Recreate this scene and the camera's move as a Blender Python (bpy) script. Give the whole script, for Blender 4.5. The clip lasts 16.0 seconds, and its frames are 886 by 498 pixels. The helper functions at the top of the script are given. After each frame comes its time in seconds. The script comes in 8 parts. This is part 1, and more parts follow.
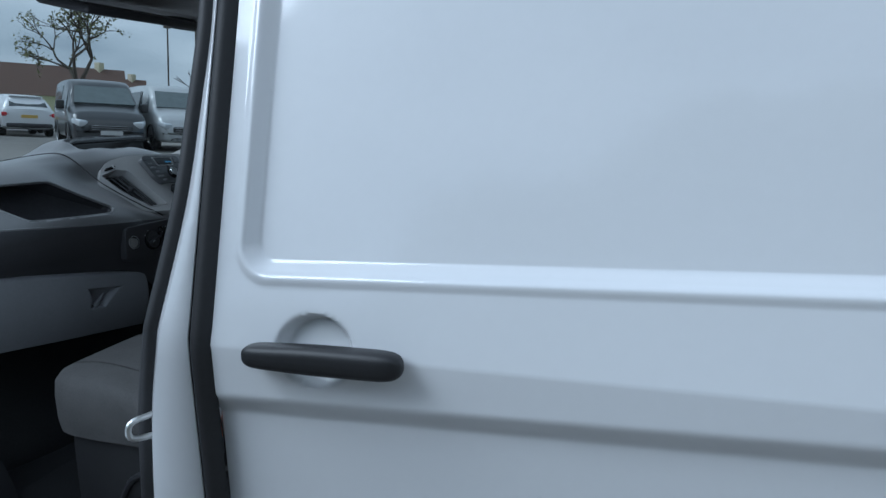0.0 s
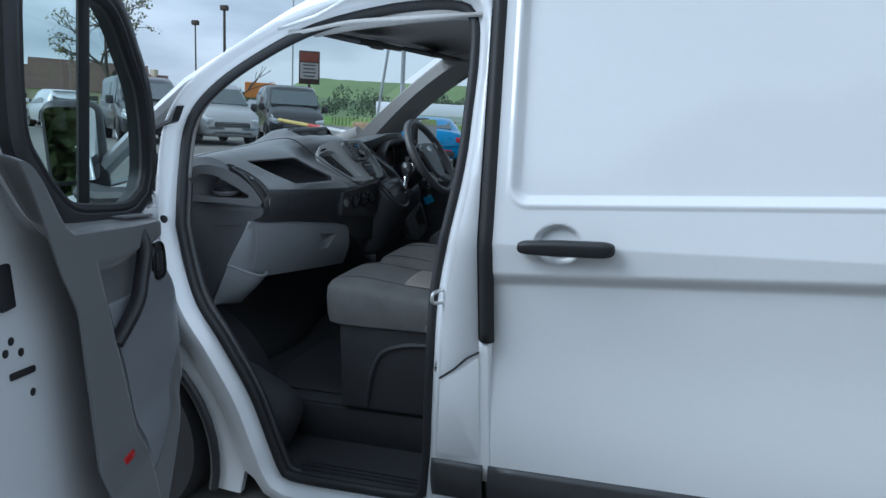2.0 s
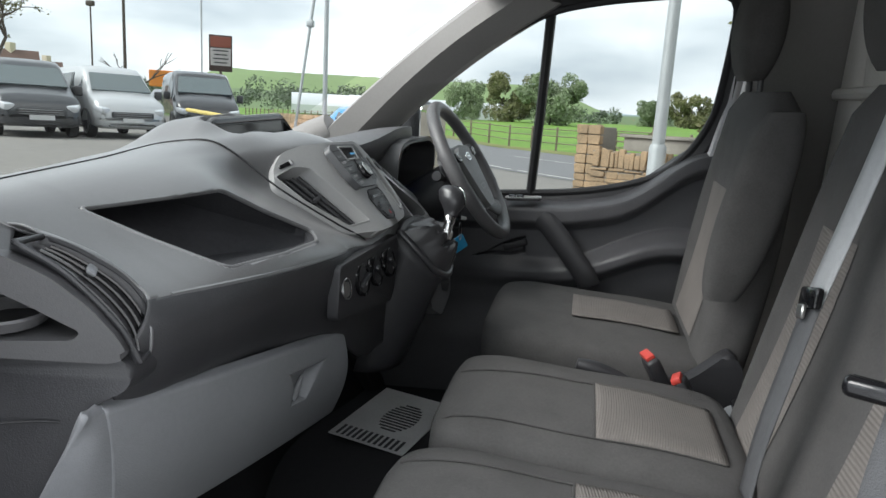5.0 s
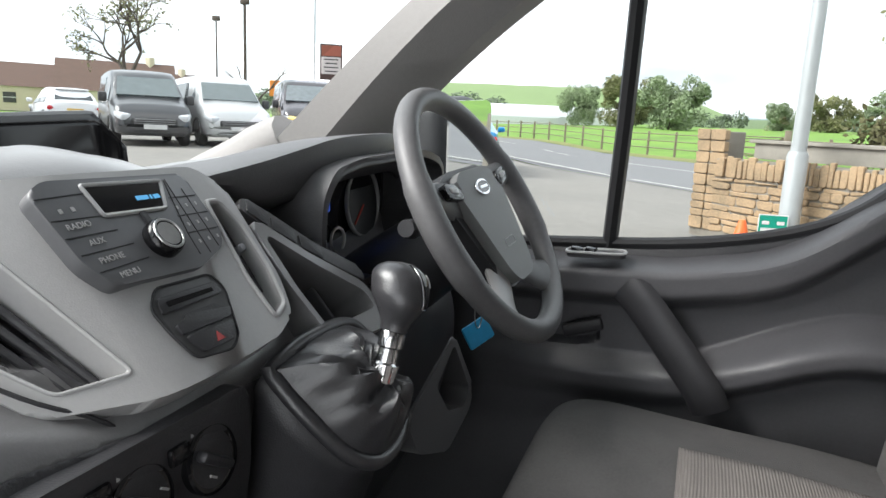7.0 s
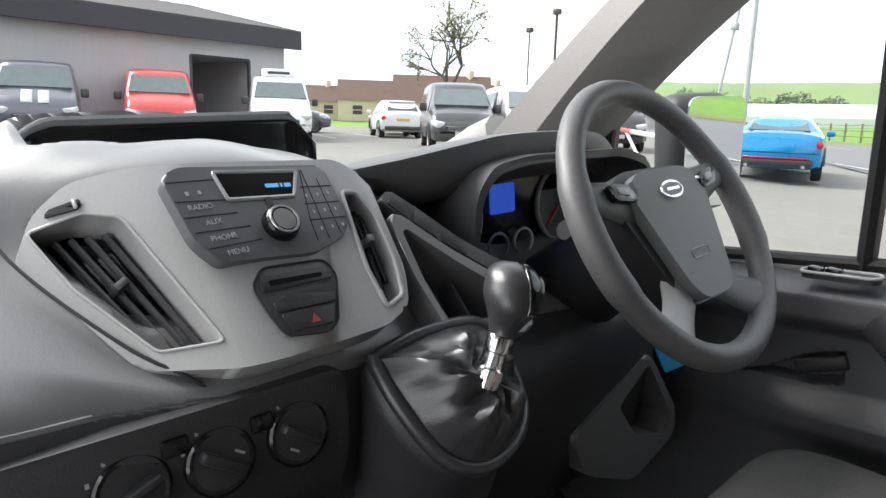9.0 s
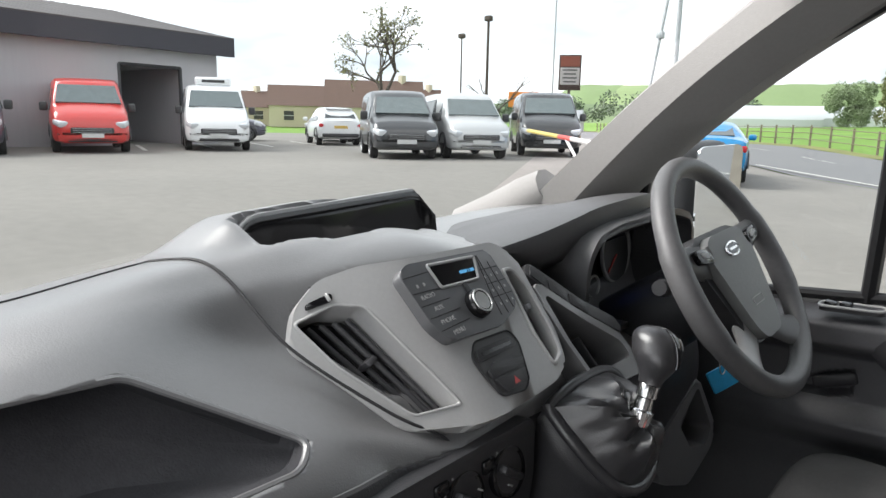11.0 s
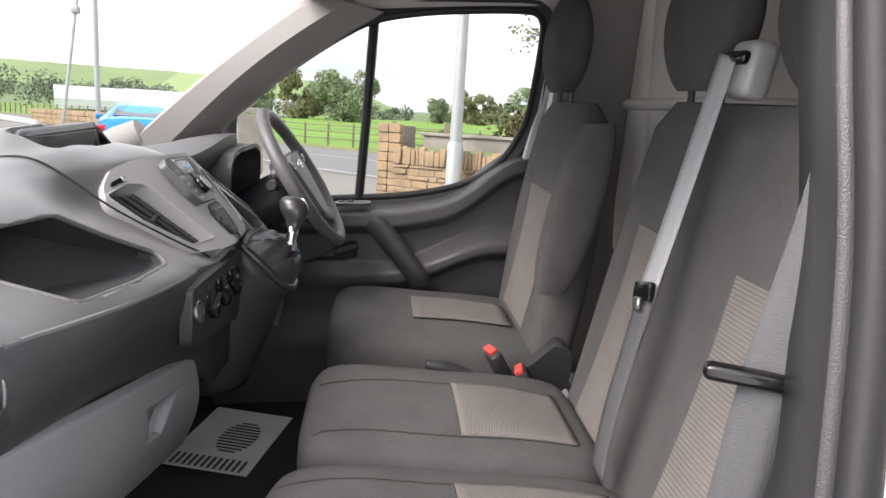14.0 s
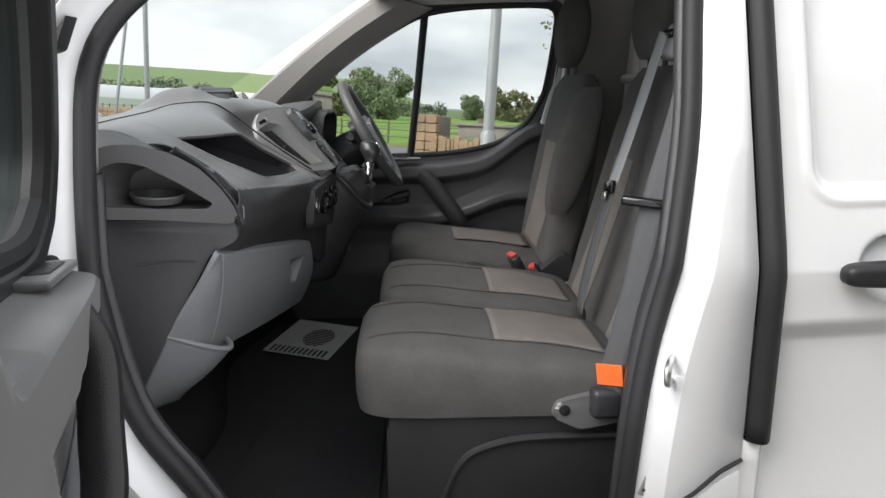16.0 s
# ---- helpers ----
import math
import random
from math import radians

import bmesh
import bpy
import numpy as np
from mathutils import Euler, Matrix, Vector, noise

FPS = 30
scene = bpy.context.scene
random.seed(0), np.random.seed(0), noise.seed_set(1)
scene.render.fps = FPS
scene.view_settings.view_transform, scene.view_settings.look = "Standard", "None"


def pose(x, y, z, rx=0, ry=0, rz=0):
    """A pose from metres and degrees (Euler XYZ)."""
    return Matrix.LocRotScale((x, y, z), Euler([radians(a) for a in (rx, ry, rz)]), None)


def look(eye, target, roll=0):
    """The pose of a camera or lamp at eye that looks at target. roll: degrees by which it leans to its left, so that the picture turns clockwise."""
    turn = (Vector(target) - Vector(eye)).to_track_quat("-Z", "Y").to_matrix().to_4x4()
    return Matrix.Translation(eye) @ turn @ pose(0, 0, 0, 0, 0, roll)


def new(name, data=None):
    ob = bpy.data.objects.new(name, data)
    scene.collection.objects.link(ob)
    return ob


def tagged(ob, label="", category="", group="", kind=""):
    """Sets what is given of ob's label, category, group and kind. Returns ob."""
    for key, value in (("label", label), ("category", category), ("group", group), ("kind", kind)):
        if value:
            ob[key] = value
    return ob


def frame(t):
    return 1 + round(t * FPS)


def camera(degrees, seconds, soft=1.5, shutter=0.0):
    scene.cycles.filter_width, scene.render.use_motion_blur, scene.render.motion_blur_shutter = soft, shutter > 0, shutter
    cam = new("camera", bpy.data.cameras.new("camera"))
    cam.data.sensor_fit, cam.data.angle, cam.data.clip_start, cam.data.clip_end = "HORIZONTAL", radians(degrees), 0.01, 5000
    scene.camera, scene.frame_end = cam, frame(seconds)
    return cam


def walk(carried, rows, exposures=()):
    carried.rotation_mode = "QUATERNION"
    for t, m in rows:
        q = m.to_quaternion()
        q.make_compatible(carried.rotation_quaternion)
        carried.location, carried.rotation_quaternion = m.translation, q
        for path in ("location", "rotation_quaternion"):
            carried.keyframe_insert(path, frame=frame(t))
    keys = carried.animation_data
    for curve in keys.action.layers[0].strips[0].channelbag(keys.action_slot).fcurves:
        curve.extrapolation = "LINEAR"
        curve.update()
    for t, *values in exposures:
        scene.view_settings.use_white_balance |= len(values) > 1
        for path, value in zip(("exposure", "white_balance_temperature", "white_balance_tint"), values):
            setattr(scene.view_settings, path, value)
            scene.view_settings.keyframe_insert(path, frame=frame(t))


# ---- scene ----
cam = camera(66.0, 16.0)
# the van's own axes lean nose-down to fit the camera's view: V carries them into the level world
UP = Vector((0.055, 0.05, 1.0)).normalized()
V = Matrix.Translation((0, 1, 0)) @ UP.rotation_difference(Vector((0, 0, 1))).to_matrix().to_4x4() @ Matrix.Translation((0, -1, 0))
PATH = [
    (0, (1.013, -0.834, 1.448), (0.42, 1.031, 1.04), -1.2),
    (0.5, (1.044, -1.174, 1.44), (0.422, 0.682, 1.031), -1.0),
    (1, (1.066, -1.511, 1.454), (0.447, 0.347, 1.044), -1.1),
    (1.5, (1.04, -1.721, 1.47), (0.415, 0.132, 1.05), -1.3),
    (2, (0.82, -1.724, 1.468), (0.192, 0.129, 1.05), -0.9),
    (2.5, (0.617, -1.604, 1.452), (-0.02, 0.245, 1.031), -1.1),
    (3, (0.408, -1.348, 1.44), (-0.224, 0.503, 1.024), -1.0),
    (3.5, (0.237, -1.117, 1.434), (-0.386, 0.738, 1.019), -1.1),
    (4, (0.085, -0.883, 1.439), (-0.452, 0.996, 1.011), -0.8),
    (4.5, (-0.004, -0.595, 1.43), (-0.429, 1.309, 0.99), -0.8),
    (4.7, (-0.017, -0.497, 1.422), (-0.416, 1.412, 0.979), -0.5),
    (6.8, (-0.04, 0.498, 1.364), (-0.607, 2.367, 0.937), -1.1),
    (7, (-0.028, 0.535, 1.37), (-0.738, 2.357, 0.95), -1.4),
    (7.5, (0.036, 0.619, 1.372), (-1.024, 2.266, 0.97), -2.4),
    (8, (0.098, 0.66, 1.342), (-1.244, 2.094, 0.961), -2.6),
    (8.5, (0.096, 0.662, 1.345), (-1.326, 2.018, 0.972), -2.6),
    (9, (0.101, 0.661, 1.349), (-1.323, 2.016, 0.977), -2.6),
    (9.5, (0.101, 0.653, 1.369), (-1.318, 2.012, 0.997), -2.6),
    (9.7, (0.097, 0.641, 1.383), (-1.322, 2.002, 1.013), -2.6),
    (11.8, (-0.07, 0.24, 1.504), (-0.998, 1.964, 1.098), -2.2),
    (12, (-0.087, 0.228, 1.488), (-0.87, 2.02, 1.071), -1.6),
    (12.5, (-0.089, 0.171, 1.435), (-0.486, 2.083, 1.0), -1.0),
    (13, (-0.09, 0.072, 1.405), (-0.092, 2.022, 0.959), -0.5),
    (13.5, (-0.142, -0.131, 1.424), (0.024, 1.81, 0.974), 0.3),
    (14, (-0.123, -0.359, 1.44), (0.055, 1.581, 0.986), 0.3),
    (14.5, (-0.108, -0.583, 1.425), (0.016, 1.361, 0.974), 0.1),
    (15, (-0.137, -0.789, 1.405), (-0.068, 1.159, 0.956), 0.1),
    (15.5, (-0.169, -0.933, 1.373), (-0.098, 1.015, 0.924), -0.1),
    (16, (-0.181, -0.962, 1.37), (-0.099, 0.982, 0.909), -0.1),
]
walk(cam, [(t, V @ look(eye, target, roll)) for t, eye, target, roll in PATH], [
    (0.0, -0.46, 5100, 4), (1.8, -0.18, 5150, 4), (2.6, 0.05, 5500, 7), (3.5, 0.18, 6050, 8), (4.5, 0.55, 6250, 9),
    (7.0, 1.42, 6400, 12), (9.7, 1.50, 6450, 13), (12.0, 0.98, 6500, 13), (13.5, 1.42, 6650, 17), (14.5, 1.15, 6700, 19), (15.2, 0.70, 6600, 16), (16.0, 0.55, 6550, 12)])

# ---- world and light ----
world = bpy.data.worlds.new("overcast_sky")
scene.world = world
world.use_nodes = True
wn, wl = world.node_tree.nodes, world.node_tree.links
bg = wn["Background"]
sky = wn.new("ShaderNodeTexSky")
sky.sky_type, sky.sun_disc = "NISHITA", False
sky.sun_elevation, sky.sun_rotation = radians(40), radians(120)
sky.air_density, sky.dust_density = 1.0, 3.0
tc = wn.new("ShaderNodeTexCoord")
mp = wn.new("ShaderNodeMapping")
mp.inputs["Scale"].default_value = (1.6, 1.6, 5.0)
cn = wn.new("ShaderNodeTexNoise")
cn.inputs["Scale"].default_value, cn.inputs["Detail"].default_value = 1.7, 6.0
cr = wn.new("ShaderNodeValToRGB")
cr.color_ramp.elements[0].position, cr.color_ramp.elements[0].color = 0.34, (5.4, 5.9, 6.4, 1)
cr.color_ramp.elements[1].position, cr.color_ramp.elements[1].color = 0.60, (10.6, 10.8, 10.9, 1)
mx = wn.new("ShaderNodeMix")
mx.data_type = "RGBA"
mx.inputs[0].default_value = 0.88
wl.new(tc.outputs["Generated"], mp.inputs["Vector"])
wl.new(mp.outputs[0], cn.inputs["Vector"])
wl.new(cn.outputs["Fac"], cr.inputs["Fac"])
wl.new(sky.outputs[0], mx.inputs[6])
wl.new(cr.outputs[0], mx.inputs[7])
wl.new(mx.outputs[2], bg.inputs["Color"])
bg.inputs["Strength"].default_value = 0.09
sun = new("sun", bpy.data.lights.new("sun", "SUN"))
sun.data.energy, sun.data.angle, sun.data.color = 2.8, radians(40), (1.0, 0.97, 0.92)
sun.matrix_world = look((0, 0, 20), (8.0, 4.6, 12.3))

# area lamp added in the open passenger door to boost the sky's light inside
door_light = new("door_daylight", bpy.data.lights.new("door_daylight", "AREA"))
door_light.data.shape, door_light.data.size, door_light.data.size_y = "RECTANGLE", 0.8, 0.95
door_light.data.energy, door_light.data.color = 2.0, (0.95, 0.98, 1.0)
door_light.matrix_world = V @ look((-0.22, 0.03, 1.3), (-0.25, 1.0, 1.1))

# ---- materials ----
MATS = {}


def mat(name, col, rough=0.5, metal=0.0, var=0.12, scale=8.0, grain=0.0, gscale=400.0, coat=0.0, spec=0.5, tint=None, stretch=None):
    """A procedural surface: two scales of colour variation, roughness variation and fine relief."""
    if name in MATS:
        return MATS[name]
    m = bpy.data.materials.new(name)
    m.use_nodes = True
    n, l = m.node_tree.nodes, m.node_tree.links
    b = n["Principled BSDF"]
    b.inputs["Roughness"].default_value, b.inputs["Metallic"].default_value = rough, metal
    b.inputs["Specular IOR Level"].default_value = spec
    b.inputs["Coat Weight"].default_value, b.inputs["Coat Roughness"].default_value = coat, 0.06
    co = n.new("ShaderNodeTexCoord")
    src = co.outputs["Object"]
    if stretch:
        ma = n.new("ShaderNodeMapping")
        ma.inputs["Scale"].default_value = stretch
        l.new(src, ma.inputs["Vector"])
        src = ma.outputs[0]
    a = n.new("ShaderNodeTexNoise")
    a.inputs["Scale"].default_value, a.inputs["Detail"].default_value = scale, 5.0
    c = n.new("ShaderNodeTexNoise")
    c.inputs["Scale"].default_value, c.inputs["Detail"].default_value = scale * 17, 3.0
    l.new(src, a.inputs["Vector"]), l.new(src, c.inputs["Vector"])
    mi = n.new("ShaderNodeMix")
    mi.inputs[0].default_value = 0.4
    l.new(a.outputs["Fac"], mi.inputs[2]), l.new(c.outputs["Fac"], mi.inputs[3])
    r = n.new("ShaderNodeValToRGB")
    r.color_ramp.elements[0].position, r.color_ramp.elements[1].position = 0.3, 0.7
    t2 = tint or col
    r.color_ramp.elements[0].color = (*[x * (1 - var) for x in col], 1)
    r.color_ramp.elements[1].color = (*[min(1, x * (1 + var)) for x in t2], 1)
    l.new(mi.outputs[0], r.inputs["Fac"])
    l.new(r.outputs[0], b.inputs["Base Color"])
    mr = n.new("ShaderNodeMapRange")
    mr.inputs[3].default_value, mr.inputs[4].default_value = max(0, rough * 0.85), min(1, rough * 1.18)
    l.new(a.outputs["Fac"], mr.inputs[0]), l.new(mr.outputs[0], b.inputs["Roughness"])
    if grain:
        g = n.new("ShaderNodeTexNoise")
        g.inputs["Scale"].default_value, g.inputs["Detail"].default_value = gscale, 2.0
        l.new(src, g.inputs["Vector"])
        bu = n.new("ShaderNodeBump")
        bu.inputs["Strength"].default_value, bu.inputs["Distance"].default_value = grain, 0.002
        l.new(g.outputs["Fac"], bu.inputs["Height"]), l.new(bu.outputs[0], b.inputs["Normal"])
    MATS[name] = m
    return m


def glass(name, tint, gloss_rough=0.0, strength=1.0):
    """A thin pane: clear, with gloss that grows towards grazing."""
    if name in MATS:
        return MATS[name]
    m = bpy.data.materials.new(name)
    m.use_nodes = True
    n, l = m.node_tree.nodes, m.node_tree.links
    n.remove(n["Principled BSDF"])
    tr, gl, mi, lw = n.new("ShaderNodeBsdfTransparent"), n.new("ShaderNodeBsdfGlossy"), n.new("ShaderNodeMixShader"), n.new("ShaderNodeLayerWeight")
    pw, ma = n.new("ShaderNodeMath"), n.new("ShaderNodeMath")
    pw.operation, ma.operation = "POWER", "MULTIPLY_ADD"
    pw.inputs[1].default_value, ma.inputs[1].default_value, ma.inputs[2].default_value = 4.0, 0.45 * strength, 0.035 * strength
    tr.inputs[0].default_value, gl.inputs["Roughness"].default_value = (*tint, 1), gloss_rough
    lw.inputs["Blend"].default_value = 0.5
    l.new(lw.outputs["Facing"], pw.inputs[0]), l.new(pw.outputs[0], ma.inputs[0]), l.new(ma.outputs[0], mi.inputs[0])
    l.new(tr.outputs[0], mi.inputs[1]), l.new(gl.outputs[0], mi.inputs[2])
    l.new(mi.outputs[0], n["Material Output"].inputs[0])
    MATS[name] = m
    return m


def glow(name, col, power):
    if name in MATS:
        return MATS[name]
    m = bpy.data.materials.new(name)
    m.use_nodes = True
    b = m.node_tree.nodes["Principled BSDF"]
    b.inputs["Base Color"].default_value = (0.01, 0.01, 0.012, 1)
    b.inputs["Emission Color"].default_value, b.inputs["Emission Strength"].default_value = (*col, 1), power
    MATS[name] = m
    return m


WHITE = mat("white_car_paint", (0.78, 0.79, 0.81), 0.34, var=0.015, scale=3, coat=1.0)
WHITE.node_tree.nodes["Principled BSDF"].inputs["Coat IOR"].default_value = 1.65
RUBBER = mat("black_rubber", (0.018, 0.018, 0.02), 0.6, var=0.2, grain=0.15)
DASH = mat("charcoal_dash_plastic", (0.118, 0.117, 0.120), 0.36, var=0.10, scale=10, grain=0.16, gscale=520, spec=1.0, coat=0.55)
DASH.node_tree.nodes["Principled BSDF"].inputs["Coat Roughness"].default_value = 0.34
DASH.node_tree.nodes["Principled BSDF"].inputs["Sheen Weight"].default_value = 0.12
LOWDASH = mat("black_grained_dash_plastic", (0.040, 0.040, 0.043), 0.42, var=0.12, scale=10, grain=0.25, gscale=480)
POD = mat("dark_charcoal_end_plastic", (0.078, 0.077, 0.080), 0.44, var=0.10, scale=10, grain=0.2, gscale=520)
DARK = mat("black_grained_plastic", (0.035, 0.035, 0.038), 0.40, var=0.15, grain=0.25, gscale=500)
SATIN = mat("silver_grey_plastic", (0.385, 0.385, 0.383), 0.40, metal=0.12, var=0.06, scale=12, grain=0.12, gscale=700)
MIDGREY = mat("mid_grey_plastic", (0.195, 0.20, 0.212), 0.5, var=0.08, grain=0.35, gscale=500)
GLOSSBLACK = mat("gloss_black_plastic", (0.008, 0.008, 0.009), 0.12, var=0.1)
TRIMGREY = mat("warm_grey_pillar_trim", (0.28, 0.272, 0.264), 0.75, var=0.06, grain=0.25, gscale=400)
LINING = mat("grey_headlining_felt", (0.50, 0.49, 0.48), 0.95, var=0.1, grain=0.5, gscale=700)
FABRIC = mat("charcoal_seat_fabric", (0.102, 0.099, 0.098), 0.95, var=0.18, scale=14, grain=0.8, gscale=900, spec=0.2)
FABRIC_TOP = mat("dark_seat_fabric", (0.085, 0.082, 0.080), 0.95, var=0.2, scale=14, grain=0.8, gscale=900, spec=0.2)
CARPET = mat("black_floor_rubber", (0.024, 0.024, 0.026), 0.8, var=0.3, grain=0.6, gscale=250)
GAITER = mat("glossy_black_leather", (0.036, 0.036, 0.039), 0.30, var=0.2, grain=0.16, gscale=500, spec=0.8)
WHEELRIM = mat("worn_steering_wheel_skin", (0.118, 0.118, 0.121), 0.40, var=0.15, grain=0.25, gscale=800)
CHROME = mat("chrome", (0.75, 0.75, 0.76), 0.12, metal=1.0, var=0.04)
STEEL = mat("zinc_steel", (0.55, 0.55, 0.54), 0.35, metal=1.0, var=0.12)
# one belt webbing in two tones: the lighter copy has light painted in
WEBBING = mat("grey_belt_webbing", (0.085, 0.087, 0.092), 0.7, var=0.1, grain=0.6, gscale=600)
WEBBING_LIT = mat("lit_belt_webbing", (0.36, 0.37, 0.38), 0.5, var=0.1, grain=0.6, gscale=600)
RED = mat("red_plastic", (0.55, 0.06, 0.045), 0.4)
ORANGE = mat("orange_label", (0.85, 0.17, 0.03), 0.6)
BLUE_KEY = mat("blue_key_tag", (0.02, 0.33, 0.62), 0.4)
WHITE_PLASTIC = mat("white_print", (0.62, 0.62, 0.62), 0.6)
GLASS = glass("clear_glass", (0.78, 0.82, 0.805))
GLASS_SCREEN = glass("windscreen_glass", (0.78, 0.82, 0.805), strength=0.25)
GLASS_TEAL = glass("tinted_door_glass", (0.76, 0.88, 0.86))
BULK = mat("pale_grey_bulkhead", (0.80, 0.78, 0.74), 0.6, var=0.06, grain=0.2)
MIRROR = mat("mirror_glass", (0.85, 0.87, 0.88), 0.02, metal=1.0, var=0.01)


def patch_material():
    """Light ribbed seat fabric: fine cross ribs."""
    m = mat("light_ribbed_seat_fabric", (0.178, 0.164, 0.153), 0.95, var=0.12, scale=18, spec=0.2)
    n, l = m.node_tree.nodes, m.node_tree.links
    co, wv, bu = n.new("ShaderNodeTexCoord"), n.new("ShaderNodeTexWave"), n.new("ShaderNodeBump")
    mp_ = n.new("ShaderNodeMapping")
    mp_.inputs["Rotation"].default_value = (0, radians(-45), 0)
    wv.bands_direction = "X"
    wv.inputs["Scale"].default_value, wv.inputs["Distortion"].default_value = 92.0, 0.6
    bu.inputs["Strength"].default_value, bu.inputs["Distance"].default_value = 0.45, 0.002
    l.new(co.outputs["Object"], mp_.inputs["Vector"]), l.new(mp_.outputs[0], wv.inputs["Vector"]), l.new(wv.outputs["Fac"], bu.inputs["Height"])
    l.new(bu.outputs[0], n["Principled BSDF"].inputs["Normal"])
    return m


PATCH = patch_material()

# ---- building helpers ----
ORG = {}


def thing(name, label, category, at=(0, 0, 0), m=None, group="", kind=""):
    """A top-level thing: an empty at its base. Its parts are given in the coordinates of m (the van's axes if m is V)."""
    e = new(name)
    e.matrix_world = (V if m is None else m) @ Matrix.Translation(at)
    e.empty_display_size = 0.1
    ORG[e.name] = Vector(at)
    return tagged(e, label, category, group, kind)


def part(name, vf, material, parent=None, label="", smooth=True, thick=0.0, bevel=0.0):
    """Links verts and faces, or a bmesh, as one mesh object under a thing or a part."""
    me = bpy.data.meshes.new(name)
    o = ORG.get(parent.name, Vector()) if parent else Vector()
    if isinstance(vf, tuple):
        me.from_pydata([Vector(v) - o for v in vf[0]], [], vf[1])
        me.validate()
    else:
        bmesh.ops.translate(vf, verts=vf.verts, vec=-o)
        vf.to_mesh(me)
        vf.free()
    bm = bmesh.new()
    bm.from_mesh(me)
    bmesh.ops.recalc_face_normals(bm, faces=bm.faces)
    bm.to_mesh(me)
    bm.free()
    me.polygons.foreach_set("use_smooth", [smooth] * len(me.polygons))
    if smooth:
        me.set_sharp_from_angle(angle=radians(38))
    me.materials.append(material)
    ob = new(name, me)
    if parent:
        ob.parent = parent
        ORG[ob.name] = o
    if label:
        ob["label"] = label
    if thick:
        md = ob.modifiers.new("thickness", "SOLIDIFY")
        md.thickness, md.offset = thick, 0.0
    if bevel:
        md = ob.modifiers.new("edges", "BEVEL")
        md.width, md.segments, md.limit_method = bevel, 2, "ANGLE"
    return ob


def grid(f, us, vs, close_u=False):
    verts = [f(u, v) for u in us for v in vs]
    nu, nv = len(us), len(vs)
    faces = [(i * nv + j, i * nv + j + 1, ((i + 1) % nu) * nv + j + 1, ((i + 1) % nu) * nv + j)
             for i in range(nu if close_u else nu - 1) for j in range(nv - 1)]
    return verts, faces


def lin(a, b, n):
    return [a + (b - a) * i / (n - 1) for i in range(n)]


def sm(a, b, x):
    t = min(1, max(0, (x - a) / (b - a))) if a != b else float(x > a)
    return t * t * (3 - 2 * t)


def curve(pts, n):
    """n points evenly along a smooth line through pts."""
    P = [Vector(p) for p in pts]
    P = [2 * P[0] - P[1]] + P + [2 * P[-1] - P[-2]]
    out = []
    for i in range(1, len(P) - 2):
        for k in range(16):
            t = k / 16
            a, b, c, d = P[i - 1:i + 3]
            out.append(0.5 * (2 * b + (c - a) * t + (2 * a - 5 * b + 4 * c - d) * t * t + (3 * b - a - 3 * c + d) * t ** 3))
    out.append(P[-2].copy())
    s = [0.0]
    for a, b in zip(out, out[1:]):
        s.append(s[-1] + (b - a).length)
    res, j = [], 0
    for i in range(n):
        q = s[-1] * i / (n - 1)
        while j < len(s) - 2 and s[j + 1] < q:
            j += 1
        k = (q - s[j]) / max(1e-9, s[j + 1] - s[j])
        res.append(out[j].lerp(out[j + 1], min(1, k)))
    return res


def tube(path, r, n=10, closed=False, flat=1.0, up=(0, 0, 1)):
    """A round or flattened bar along a path. r: one radius or one a point."""
    P = [Vector(p) for p in path]
    R = r if isinstance(r, (list, tuple)) else [r] * len(P)
    verts, faces = [], []
    N = len(P)
    side = None
    for i, p in enumerate(P):
        d = ((P[(i + 1) % N] - P[i - 1]) if closed else (P[min(i + 1, N - 1)] - P[max(i - 1, 0)])).normalized()
        if side is None:
            side = d.cross(Vector(up))
            if side.length < 1e-3:
                side = d.cross(Vector((1, 0, 0)))
        side = (side - d * side.dot(d)).normalized()
        u = d.cross(side)
        for k in range(n):
            a = 2 * math.pi * k / n
            verts.append(p + R[i] * (math.cos(a) * side + flat * math.sin(a) * u))
    for i in range(N if closed else N - 1):
        for k in range(n):
            j = (i + 1) % N
            faces.append((i * n + k, i * n + (k + 1) % n, j * n + (k + 1) % n, j * n + k))
    if not closed:
        faces += [tuple(range(n)), tuple((N - 1) * n + k for k in range(n))]
    return verts, faces


def rbox(c, s, bev=0.01, seg=2, m=None):
    """A box with rounded edges, c its centre, s its size, turned by m about its centre."""
    bm = bmesh.new()
    bmesh.ops.create_cube(bm, size=1)
    bmesh.ops.scale(bm, verts=bm.verts, vec=s)
    if bev:
        bmesh.ops.bevel(bm, geom=bm.edges[:] + bm.verts[:], offset=min(bev, min(s) * 0.49), segments=seg, affect="EDGES", profile=0.5)
    if m:
        bmesh.ops.transform(bm, matrix=m, verts=bm.verts)
    bmesh.ops.translate(bm, verts=bm.verts, vec=c)
    return bm


def turn(rx=0, ry=0, rz=0):
    return pose(0, 0, 0, rx, ry, rz)


